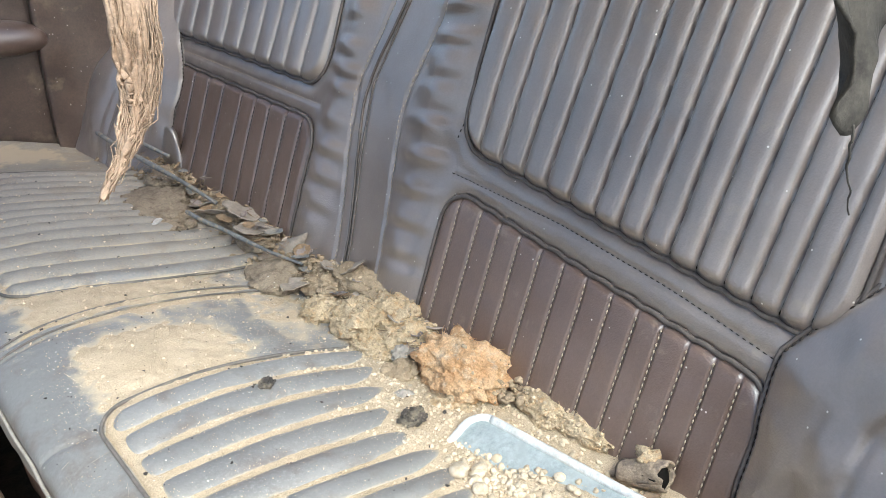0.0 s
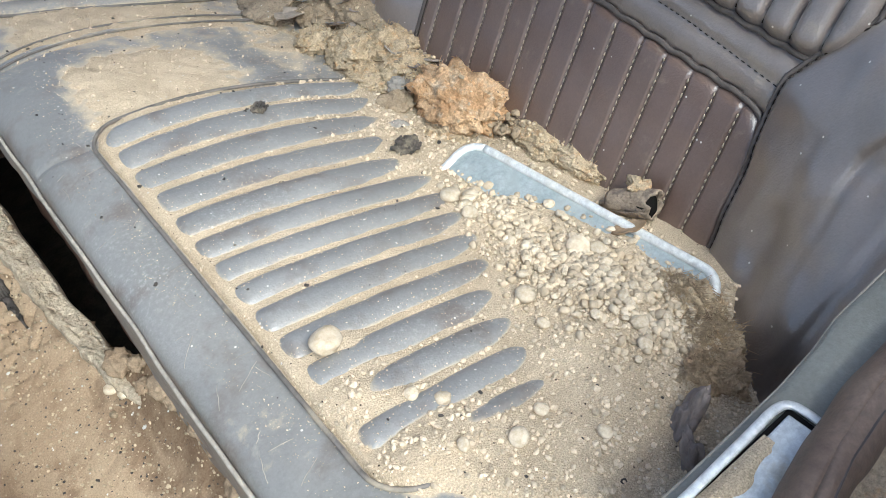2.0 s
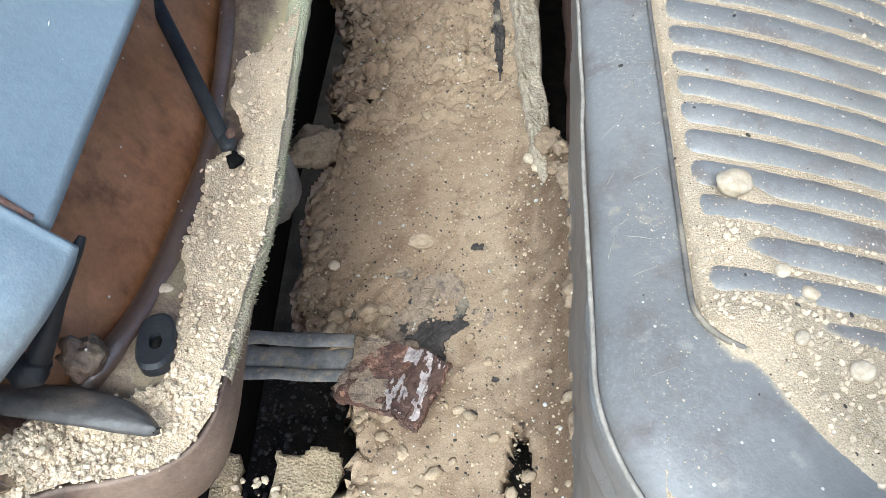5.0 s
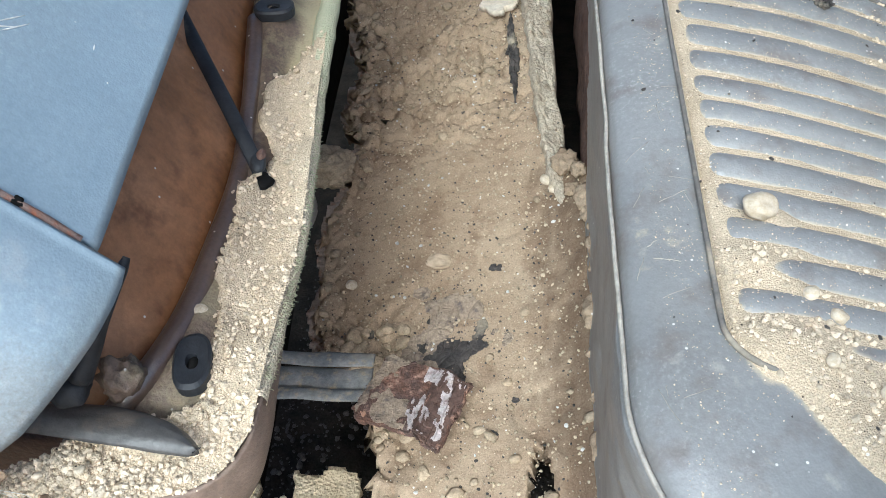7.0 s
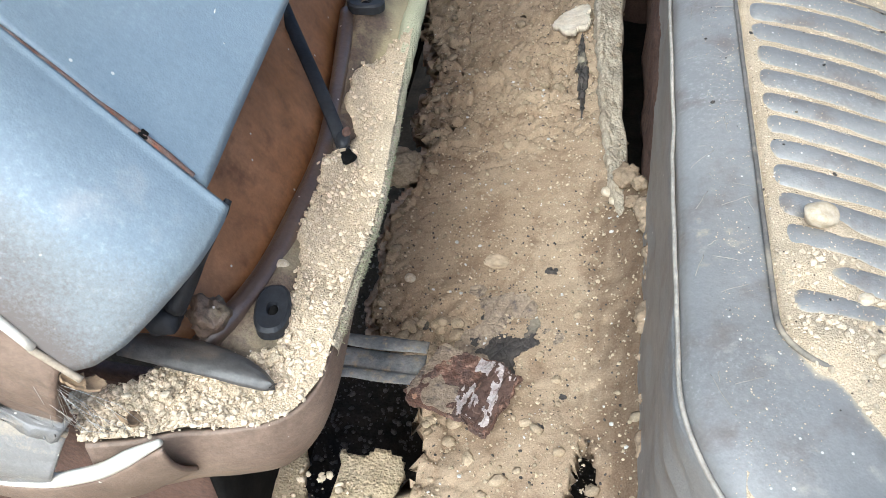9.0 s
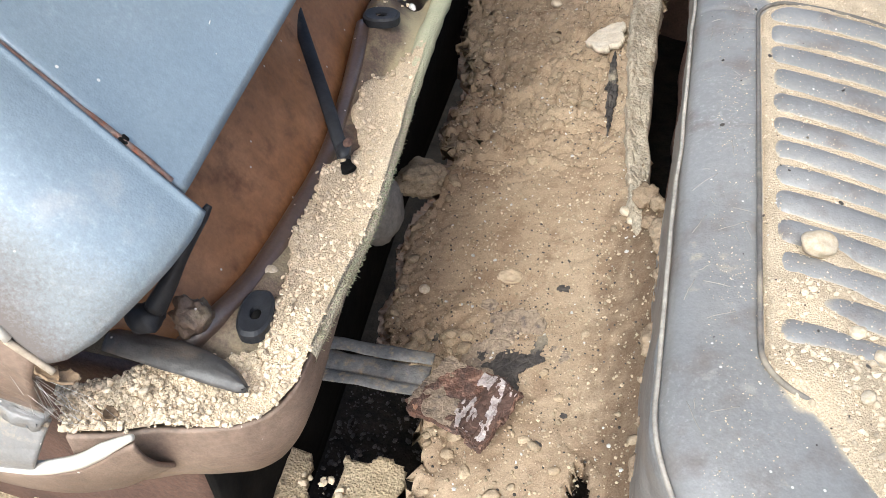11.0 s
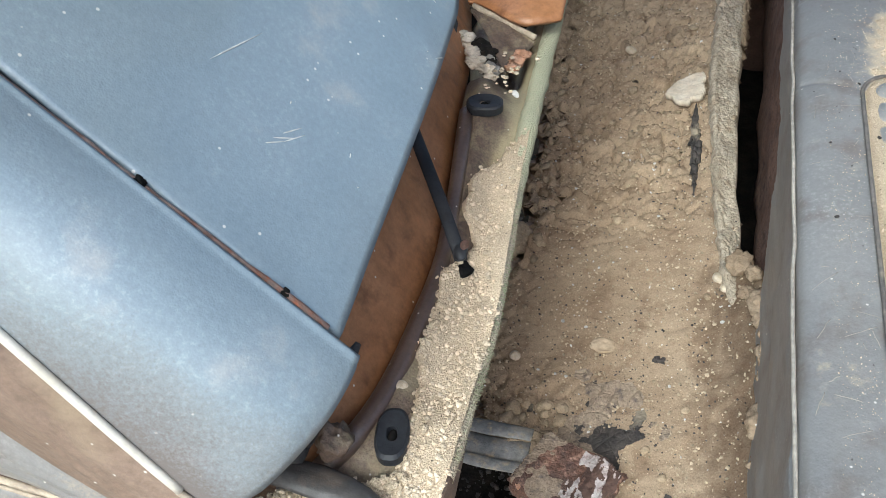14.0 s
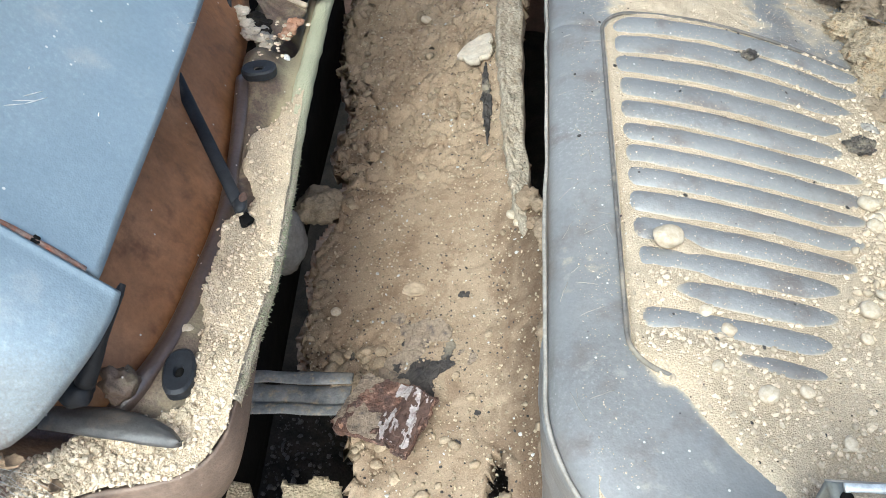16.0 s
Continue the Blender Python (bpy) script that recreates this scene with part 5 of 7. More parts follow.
# ---- hanging cloth ----
def hanging(name, path, width, mat, seed, label, strands):
    """A frayed strip down a path: a narrow sheet with loose strands round it."""
    thing = empty(name, path[0], label, "cloth strip", "hanging strips")
    p = curve_at(path, 220)
    t = np.linspace(0, 1, 220)[:, None]
    w = np.linspace(-1, 1, 30)[None, :]
    wid = width * np.clip((1.01 - t) / 0.36, 0.02, 1) * (1 + 0.25 * vnoise(t, 0 * t, 0.05, seed + 2))
    X = p[:, 0:1] + wid * w * 0.8 + 0.0015 * fbm(t + 0 * w, w * 0.4 + 0 * t, 0.07, 3, seed)
    Y = p[:, 1:2] - wid * w * 0.5 + 0.0035 * fbm(w + 0.8 * t, t * 0.2 + 0 * w, 0.3, 3, seed + 4)
    torn = (fbm(w + 0.5 * t, t * 0.35 + 0 * w, 0.22, 3, seed + 6) > -1.5 + 1.5 * t ** 3)[:-1, :-1]
    under(thing, sheet("cloth_strip", X, Y, p[:, 2:3] + 0 * w, mat, thick=0.001, keep=torn))
    rg = np.random.RandomState(seed)
    verts, faces = [], []
    d = np.linspace(0, 1, 220)
    for j in range(strands):
        s, e, off = rg.uniform(0.35, 0.9), rg.uniform(0.10, 0.22), rg.uniform(-1, 1)
        pts = []
        for k in range(5):
            q = min(s + e * k / 4, 1.0)
            c = [np.interp(q, d, p[:, m]) for m in range(3)]
            pull = width * off * min(1.1, (1.03 - q) / 0.33)
            pts.append((c[0] + pull * 0.8 + rg.normal(0, 0.0008), c[1] - pull * 0.5 + rg.normal(0, 0.0008), c[2] + rg.normal(0, 0.001)))
        tv, tf = tube_mesh(pts, [0.0003, 0.00035, 0.0003, 0.0002, 0.0001], 3)
        faces += [tuple(i + len(verts) for i in q) for q in tf]
        verts += list(tv)
    under(thing, mesh_part("loose_threads", verts, faces, mat))


hanging("hanging_strip", [(0.11, 0.456, 1.13), (0.108, 0.456, 0.95), (0.104, 0.455, 0.80), (0.098, 0.45, 0.7215), (0.092, 0.45, 0.69), (0.082, 0.45, 0.670), (0.068, 0.45, 0.653)], 0.0075, cloth_mat, 5,
        "frayed tan strip of roof lining hanging down", 330)
hanging("hanging_strip", [(0.10, 0.46, 1.13), (0.098, 0.458, 0.95), (0.094, 0.454, 0.80), (0.0895, 0.452, 0.71), (0.0885, 0.452, 0.692), (0.0875, 0.452, 0.684)], 0.0016, cloth_mat, 15,
        "thin frayed tan thread of roof lining hanging down", 30)
l1, l2 = np.meshgrid(np.linspace(0.355, 0.56, 70), np.linspace(0, 1, 40), indexing="ij")
low = np.interp(l1, [0.355, 0.374, 0.40, 0.413, 0.425, 0.438, 0.445, 0.455, 0.464, 0.5, 0.56], [0.735, 0.705, 0.668, 0.648, 0.620, 0.594, 0.592, 0.602, 0.631, 0.66, 0.68]) + 0.002 * vnoise(l1, 0 * l1, 0.008, 4)
lz = low + (1.13 - low) * l2
lining = sheet("torn_lining", l1 + 0.006 * fbm(l1, lz, 0.05, 3, 6) * l2, 0.33 + 0.012 * fbm(l1, lz, 0.06, 3, 7) + 0.14 * l2, lz, lining_mat, thick=0.002)
tagged(lining, "mouldy grey roof lining torn and hanging down", "roof lining")
thread = stick([(0.437, 0.33, 0.60), (0.44, 0.33, 0.585), (0.447, 0.33, 0.56), (0.455, 0.33, 0.536)], 0.0009, lining_mat, "dark frayed thread hanging from the roof lining", "hanging_thread")
thread["category"], thread["group"] = "thread", "threads"


# ---- floor ----
def floor_edge(y):
    return np.interp(y, [0.25, 0.38, 0.40, 0.44, 0.48, 0.519, 0.54, 0.619, 0.668, 0.759, 0.80, 0.875, 0.929, 1.08, 1.213, 1.6],
                     [-0.16, -0.167, -0.164, -0.176, -0.18, -0.188, -0.243, -0.269, -0.268, -0.271, -0.255, -0.244, -0.277, -0.275, -0.32, -0.33])


def floor_back(y):
    """Rear border of the earth, along the gap before the seat."""
    return np.interp(y, [0.2, 0.68, 0.72, 0.78, 0.91, 1.13, 1.25, 1.75], [0.2, 0.2, 0.050, 0.026, 0.012, 0.004, 0.012, 0.02])


def floor_ok(x, y):
    return (x > floor_edge(y) + 0.012) * (x < floor_back(y) - 0.006) * 1.0


def floor_z(x, y):
    """Caked earth on the rear floor, rising to the seat."""
    edge = floor_edge(y)
    rise = -0.005 + 0.30 * x + 0.062 * y - 0.036
    lumps = np.clip(fbm(x, y, 0.030, 3, 63), -0.2, 1.5)
    crack = np.abs(fbm(x + 0.01 * vnoise(x, y, 0.03, 3), y, 0.07, 3, 64))
    rough = 0.10 + 0.55 * sstep(0.07, 0.0, x - edge) + 0.75 * sstep(0.78, 0.95, y) * sstep(0.04, -0.06, x + 0.02) + 0.7 * np.exp(-((x + 0.20) / 0.05) ** 2 - ((y - 0.58) / 0.04) ** 2)
    crust = 0.003 * sstep(0.0, 0.03, fbm(x, y, 0.16, 3, 67) + 0.9 * (x + 0.02) / 0.06)
    z = rise + 0.036 + 0.0035 * fbm(x, y, 0.12, 2, 62) + 0.008 * lumps * rough - 0.006 * sstep(0.09, 0.0, crack) * rough - crust
    gap, tall = cracks(x + 0.006 * vnoise(x, y, 0.02, 81), y + 0.006 * vnoise(x, y, 0.02, 82), 0.034, 83)
    gap2, tall2 = cracks(x + 0.003 * vnoise(x, y, 0.01, 84), y, 0.015, 85)
    z = z + rough * (0.009 * tall - 0.013 * sstep(0.11, 0.0, gap) + 0.004 * tall2 - 0.005 * sstep(0.16, 0.0, gap2) + 0.003 * fbm(x, y, 0.012, 3, 86))
    return z + 0.026 * sstep(0.0, 0.06, x) + 0.0012 * grit(x, y, 0.022, 1) + 0.0010 * np.clip(grit(x, y, 0.011, 2), -0.1, 1)


fx, fy = np.meshgrid(np.arange(-0.36, 0.10, 0.0029), np.arange(0.2, 1.76, 0.0031), indexing="ij")
ragged = floor_edge(fy) + 0.007 + 0.008 * fbm(fx, fy, 0.045, 4, 61)
hole = np.hypot((fx + 0.005) / 0.014, (fy - 0.375) / 0.05) + 0.3 * fbm(fx, fy, 0.03, 3, 66)
keep = ((fx > ragged) & (hole > 0.75) & (fx < floor_back(fy) - 0.012 * (fy > 0.74)))[:-1, :-1]
# Rusty damp streak by the seat, widened to take in the shade there.
damp = 0.45 * fbm(fx, fy * 0.16, 0.016, 4, 171) + 0.3 * fbm(fx, fy, 0.012, 3, 172) + 24 * (fx + 0.030 - 0.02 * np.clip(fy - 0.62, 0, 1)) - 1.6 * np.abs(fy - 0.60)
floor = sheet("floor", fx, fy, floor_z(fx, fy) + 0.0018 * sstep(0.0, 0.5, damp) * fbm(fx, fy * 0.2, 0.008, 3, 9), dirt_mat, thick=0.022, keep=keep, dirt=0.78 * sstep(-0.4, 1.3, damp))
tagged(floor, "dry brown earth caked on the rusted car floor", "floor", kind="structure")
kx, ky = np.meshgrid(np.arange(-0.335, -0.20, 0.003), np.arange(0.5, 1.4, 0.003), indexing="ij")
kedge = floor_edge(ky) - 0.008 + 0.008 * fbm(kx, ky, 0.06, 4, 161)
crust = sheet("floor_crust", kx, ky, floor_z(np.maximum(kx, floor_edge(ky)), ky) - 0.014 + 0.002 * fbm(kx, ky, 0.03, 3, 8), crust_mat, thick=0.006, keep=((kx > kedge) & (kx < kedge + 0.045) & (ky > 0.53))[:-1, :-1])
tagged(crust, "pinkish grey rusted sheet metal edge under the earth", "floor", kind="structure")
sx, sy = np.meshgrid(np.arange(-1.0, -0.18, 0.0045), np.arange(-0.05, 0.52, 0.0045), indexing="ij")
cut = 0.44 + 0.22 * (sx + 0.30) * (sx > -0.3) - 0.3 * np.clip(sx + 0.25, 0, 1) - 0.5 * np.clip(-0.36 - sx, 0, 1) + 0.02 * fbm(sx, sy, 0.06, 4, 55)
slot = np.abs(sx + 0.265 + 0.3 * (sy - 0.4)) > 0.012 + 0.01 * fbm(sx, sy, 0.04, 3, 56)
sill = sheet("floor_near", sx, sy, -0.092 + 0.006 * fbm(sx, sy, 0.08, 4, 57) + 0.004 * np.clip(fbm(sx, sy, 0.02, 3, 58), 0, 1) + 0.10 * sstep(0.40, 0.1, sy) * 0.3, sand_dirt, thick=0.014, keep=((sy < cut) & slot)[:-1, :-1])
tagged(sill, "crumbling sandy floor edge beside the door sill", "floor", kind="structure")
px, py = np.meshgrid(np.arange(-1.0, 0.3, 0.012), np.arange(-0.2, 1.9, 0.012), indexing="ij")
# Wet dirt coloured near-black so the floor gaps look deep in shade.
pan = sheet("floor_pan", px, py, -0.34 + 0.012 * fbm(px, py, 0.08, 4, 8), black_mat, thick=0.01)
tagged(pan, "wet dirt below the holed floor, blackened for shade", "floor", kind="structure")
rng = np.random.RandomState(41)
p = pick(2500, -0.36, -0.15, 0.38, 1.3, lambda x, y: -0.338 + 0 * x, None, 42)
scatter(p, 0.001 + 0.004 * rng.uniform(0, 1, len(p)) ** 3, "pan_grit", black_crumb, "dark grit below the holed floor", "grit", BALL1, 0.7, 43)

p = pick(15000, -0.29, 0.05, 0.3, 1.5, floor_z, floor_ok, 44)
scatter(p, 0.0004 + 0.0016 * rng.uniform(0, 1, len(p)) ** 3, "floor_grains", floor_grain, "coarse grains of earth on the floor", "dirt", BALL1, 0.8, 45)
p = pick(2600, -0.27, 0.04, 0.3, 1.4, floor_z, floor_ok, 46)
scatter(p, 0.0004 + 0.0013 * rng.uniform(0, 1, len(p)) ** 2, "dark_crumbs", black_crumb, "tiny dark crumbs on the floor", "dirt", BALL1, 0.5, 47)
p = pick(2600, -0.24, 0.04, 0.38, 0.72, floor_z, lambda x, y: floor_ok(x, y) * np.exp(-((x + 0.09) / 0.055) ** 2 - ((y - 0.555) / 0.06) ** 2), 148)
scatter(p, 0.0004 + 0.0013 * rng.uniform(0, 1, len(p)) ** 2.5, "rust_crumbs", black_crumb, "dark rusty crumbs strewn round the rusted plate", "dirt", BALL1, 0.5, 149)
p = pick(330, -0.27, 0.04, 0.3, 1.4, floor_z, floor_ok, 48)
scatter(p, 0.0007 + 0.0016 * rng.uniform(0, 1, len(p)) ** 2, "white_grit", white_scrap, "tiny white grit on the floor", "grit", BALL1, 0.7, 49)
p = pick(1500, -0.29, 0.05, 0.3, 1.5, floor_z, lambda x, y: floor_ok(x, y) * (0.05 + 0.9 * sstep(0.06, 0.0, x - floor_edge(y)) + 0.25 * (y < 0.47) + 0.12 * sstep(0.8, 0.95, y)
                                                                                * sstep(-0.02, -0.12, x)), 50)
scatter(p, 0.0016 + 0.006 * rng.uniform(0, 1, len(p)) ** 2.2, "floor_clods", clod_mat, "dry earth clods along the floor's broken edge", "dirt", BALL2, 0.65, 51)
p = pick(2600, -0.6, -0.2, 0.0, 0.45, lambda x, y: -0.088 + 0.03 * sstep(0.40, 0.1, y), lambda x, y: (y < 0.40 - 0.3 * np.clip(x + 0.25, 0, 1) - 0.5 * np.clip(-0.36 - x, 0, 1)) * 1.0, 52)
scatter(p, 0.0008 + 0.0036 * rng.uniform(0, 1, len(p)) ** 3, "sill_clods", grain_mat, "sandy clods beside the door sill", "dirt", BALL2, 0.65, 53)


def on_floor(x, y, up=0.0):
    return float(floor_z(np.array(x), np.array(y))) + up


curl("leaf", -0.117, 0.650, on_floor(-0.117, 0.650, 0.004), 0.0140, 0.0115, leaf_tan, 9, (0, 0, 5), "flat tan almond-shaped leaf on the floor earth", "leaf", "dead leaves", 0.05, 0.0022)
for k, (x, y, r, lab) in enumerate(((-0.219, 0.638, 0.0070, "round white pebble on the floor earth"), (-0.131, 0.857, 0.0080, "oblong tan pebble on the floor earth"),
                                    (-0.167, 1.265, 0.010, "pale pebble on the far floor earth"), (-0.245, 0.60, 0.006, "tan pebble on the floor earth"), (-0.06, 0.44, 0.006, "tan pebble on the floor earth"),
                                    (-0.055, 0.52, 0.0055, "tan pebble on the floor earth"), (-0.11, 0.40, 0.007, "tan pebble on the floor earth"), (-0.20, 0.575, 0.0085, "tan pebble on the floor earth"),
                                    (-0.035, 0.49, 0.005, "tan pebble on the floor earth"), (-0.02, 0.57, 0.006, "tan pebble on the floor earth"), (0.0, 0.752, 0.008, "grey pebble by the crusted floor lip"),
                                    (0.008, 0.735, 0.007, "grey pebble by the crusted floor lip"), (-0.145, 0.355, 0.007, "tan pebble on the floor earth"))):
    if "tan" in lab:
        crumble("pebble", x, y, on_floor(x, y, 0.2 * r), (r, 0.75 * r, 0.5 * r), clod_mat, 860 + k, lab, "pebble", "floor pebbles", 0.22, 0.8, (8 * (k % 3), 6, 47 * k), BALL3)
    else:
        pebble(x, y, on_floor(x, y), r, k + 2, 25 + 47 * k, lab, "floor pebbles")


def scrap(x, y, r, seed, mat, label):
    """A thin ragged scrap pressed into the earth."""
    qx, qy = np.meshgrid(np.linspace(x - 1.5 * r, x + 1.5 * r, 80), np.linspace(y - 1.5 * r, y + 1.5 * r, 80), indexing="ij")
    m = np.hypot(qx - x, (qy - y) * (0.8 + 0.6 * (seed % 3))) / r + 0.75 * fbm(qx, qy, r * 0.9, 4, seed) < 0.85
    ob = sheet("black_scrap", qx, qy, floor_z(qx, qy) + 0.0022 + 0.12 * r * fbm(qx, qy, r, 3, seed + 1), mat, thick=0.0016, keep=m[:-1, :-1], smooth=False)
    tagged(ob, label, "scrap", "black scraps")


scrap(-0.092, 0.560, 0.040, 840, mud_mat, "damp grey mud patch pressed into the floor earth")
for k, (x, y, r) in enumerate(((-0.051, 0.631, 0.008), (-0.121, 0.598, 0.009), (-0.106, 0.520, 0.022), (-0.079, 0.533, 0.017), (-0.112, 0.572, 0.009), (-0.128, 0.537, 0.006), (-0.185, 0.562, 0.006), (-0.045, 0.435, 0.005), (-0.068, 0.552, 0.009), (-0.03, 0.47, 0.004))):
    scrap(x, y, r, 820 + k, black_crumb, "black rotted scrap pressed into the floor earth")
rg = np.random.RandomState(77)
for k in range(24):
    x, y, r = rg.uniform(-0.225, -0.140), rg.uniform(0.508, 0.572), rg.uniform(0.005, 0.0115)
    crumble("earth_clod", x, y, on_floor(x, y, 0.15 * r), (r, r * rg.uniform(0.65, 0.95), r * 0.5), clod_mat, 900 + k, "flat dry clod of cracked clay on the floor", "earth clod", "cracked clay clods", 0.24, 0.55, (rg.uniform(-12, 12), rg.uniform(-12, 12), rg.uniform(0, 180)), BALL3)
qx, qy = np.meshgrid(np.linspace(-0.115, -0.02, 60), np.linspace(1.05, 1.19, 70), indexing="ij")
m = np.hypot((qx + 0.066 - 0.1 * (qy - 1.12)) / 0.026, (qy - 1.12) / 0.046) + 0.35 * fbm(qx, qy, 0.05, 4, 13) < 0.9
flake = sheet("foam_flake", qx, qy, -0.005 + 0.30 * qx + 0.062 * qy + 0.022 + 0.004 * fbm(qx, qy, 0.05, 3, 14), flake_mat, thick=0.009, keep=m[:-1, :-1])
tagged(flake, "cream torn foam flake lying on the floor", "foam flake")

# crusted lip between floor and seat
ly, lu = np.meshgrid(np.arange(0.64, 1.75, 0.0028), np.linspace(0, 1, 34), indexing="ij")
l_left = np.interp(ly, [0.64, 0.70, 0.78, 0.91, 1.13, 1.75], [0.034, 0.018, -0.003, -0.022, -0.038, -0.055]) + 0.004 * fbm(ly, 0 * ly, 0.03, 4, 5)
l_right = np.interp(ly, [0.64, 0.70, 0.78, 0.91, 1.13, 1.75], [0.046, 0.040, 0.027, 0.014, 0.006, 0.000]) + 0.003 * vnoise(ly, 0 * ly, 0.05, 6)
lx = l_left + (l_right - l_left) * lu
height = np.interp(ly, [0.64, 0.72, 0.85, 1.1, 1.75], [0.001, 0.003, 0.006, 0.008, 0.009])
prof = np.interp(lu, [0, 0.06, 0.16, 0.45, 0.80, 0.92, 1.0], [-1.0, 0.8, 1.2, 0.6, 0.2, -0.3, -2.6])
lgap, ltall = cracks(lx + 0.006 * vnoise(lx, ly, 0.02, 91), ly * 0.5, 0.020, 92)
lz = np.interp(ly, [0.64, 1.75], [0.040, 0.106]) + height * prof + (0.004 * fbm(lx, ly * 0.6, 0.03, 4, 7) + 0.002 * ltall - 0.002 * sstep(0.2, 0, lgap)) * sstep(0.0, 0.1, lu) * sstep(1.0, 0.85, lu)
lip = sheet("floor_lip", lx, ly, lz, lip_mat, flip=True)
ry2, ru2 = np.meshgrid(np.linspace(0.90, 1.09, 70), np.linspace(-1, 1, 14), indexing="ij")
rx2 = np.interp(ry2, [0.90, 1.09], [-0.040, -0.053]) + ru2 * 0.007 * np.sin(math.pi * np.clip((ry2 - 0.90) / 0.19, 0, 1)) * (1 + 0.4 * fbm(ry2, ru2, 0.02, 3, 3))
rot = sheet("black_scrap", rx2, ry2, floor_z(rx2, ry2) + 0.003 + 0.002 * fbm(rx2, ry2, 0.01, 3, 4), black_crumb, thick=0.002)
tagged(rot, "black rotted strip between floor earth and crusted ridge", "scrap", "black scraps")
tagged(lip, "pale crusted ridge along the rear of the floor", "floor", kind="structure")
for k in range(16):
    y = 0.40 + 0.024 * k
    x = 0.052 - 0.028 * sstep(0.6, 0.78, y) + 0.005 * math.sin(9.1 * k)
    crumble("earth_clod", float(x), y, on_floor(x, y, 0.010 if y > 0.6 else 0.004), (0.009, 0.010, 0.008) if k % 3 else (0.014, 0.018, 0.010), dirt_mat, 300 + k, "dry earth clod against the seat front", "earth clod", "clods by the seat", 0.3, 0.5, ball=BALL4)

# gap between floor and front seat
rng = np.random.RandomState(64)
crumble("stone", -0.325, 0.775, -0.045, (0.035, 0.045, 0.05), stone_mat, 401, "rounded grey stone in the gap under the seat", "stone", "", 0.12, 1.2)
crumble("earth_clod", -0.275, 0.825, -0.022, (0.032, 0.032, 0.024), clod_mat, 402, "brown earth clod wedged in the floor gap", "earth clod", "gap clods", 0.2, 0.5)
wood = empty("wooden_slat", (-0.24, 0.49, -0.01), "split grey weathered wood slat across the floor gap", "wood slat")
for k, (y0, y1, z0, r) in enumerate(((0.513, 0.508, 0.006, 0.0085), (0.494, 0.489, 0.0, 0.014), (0.474, 0.466, 0.004, 0.0075))):
    t = np.linspace(0, 1, 30)
    line = np.stack([-0.345 + 0.175 * t, y0 + (y1 - y0) * t + 0.002 * vnoise(t, 0 * t, 0.2, k), z0 - 0.012 + 0.016 * t + 0.001 * vnoise(t, 0 * t, 0.15, k + 4)], 1)
    under(wood, tube("strip", line, r * (1 + 0.12 * vnoise(t, 0 * t, 0.12, k + 9)), wood_mat, sides=10, squash=0.32))
crumble("earth_clod", -0.182, 0.505, -0.004, (0.024, 0.018, 0.010), clod_mat, 404, "earth caked on the end of the slat", "earth clod", "gap clods", 0.25, 0.5)
rust = empty("rusted_plate", (-0.12, 0.46, 0.0), "flaking layered rusted metal plate on the floor", "rusted metal")
pu, pv = np.meshgrid(np.linspace(-0.060, 0.060, 170), np.linspace(-0.060, 0.060, 170), indexing="ij")
turn = radians(-18)
plx, ply = -0.121 + pu * math.cos(turn) - pv * math.sin(turn), 0.457 + pu * math.sin(turn) + pv * math.cos(turn)
rim_d = rounded_box(pu, pv + 0.10 * pu, -0.054, 0.047, -0.040, 0.042, 0.014) + 0.0085 * fbm(plx, ply, 0.035, 5, 511)
flake = sstep(0.0, 0.02, pu)
layers = np.round(2.2 * fbm(pu, pv * 0.25, 0.022, 3, 512)) * 0.0025 * flake + np.round(2.0 * fbm(pu, pv, 0.05, 3, 513)) * 0.0012
plz = 0.018 + 0.07 * pu + 0.006 * flake + layers + 0.0008 * fbm(pu, pv, 0.008, 2, 514)
for name, mt, mask, up in (("plate", rust_mat, rim_d < 0, 0.0), ("orange_crust", rust_orange, (rim_d < -0.006) & (pu < 0.008) & (fbm(plx, ply, 0.04, 5, 515) > 0.32), 0.0012),
                           ("dark_flake", rust_dark, (rim_d < -0.002) & (pu > 0.006) & (fbm(pu, pv * 0.3, 0.018, 4, 516) > -0.12), 0.0018),
                           ("white_streak", flake_grey, (rim_d < -0.004) & (fbm(pu + 0.2 * pv, pv * 0.4, 0.006, 4, 519) > 0.22) & (pu > -0.004) & (pu < 0.042), 0.0028),
                           ("earth_film", mud_mat, (rim_d < -0.001) & (pu < 0.0) & (fbm(plx, ply, 0.03, 4, 523) > 0.22), 0.0016)):
    under(rust, sheet(name, plx, ply, plz + up, mt, thick=0.006 if not up else 0.0012, keep=mask[:-1, :-1], smooth=False))
# ---- front seat ----
front = empty("front_seat", (-0.35, 0.5, -0.2), "faded blue-grey vinyl front seat tipped forward, brown shell", "car seat")
LEAN = np.array([-0.654, -0.04, 0.755])
LEAN = LEAN / np.linalg.norm(LEAN)


def along(base, s):
    return base + LEAN * s[..., None]


# rear face of the backrest, its lower edge rising slightly to the far end
yy, tt = np.meshgrid(np.linspace(0.2985, 0.664, 90), np.linspace(0, 1, 110), indexing="ij")
s0 = 0.105 * (yy - 0.298) + 0.006 * sstep(0.62, 0.66, yy)
s = s0 + (0.64 - s0) * tt
base = np.stack([-0.2415 + 0 * yy, yy, 0.3985 + 0 * yy], -1)
P = along(base, s)
P[..., 1] = yy - 0.03 * s
puff = 0.004 * np.sin(math.pi * np.clip((yy - 0.292) / 0.37, 0, 1)) + 0.0015 * fbm(yy, s, 0.09, 3, 21) - 0.004 * np.exp(-((yy - 0.292) / 0.006) ** 2)
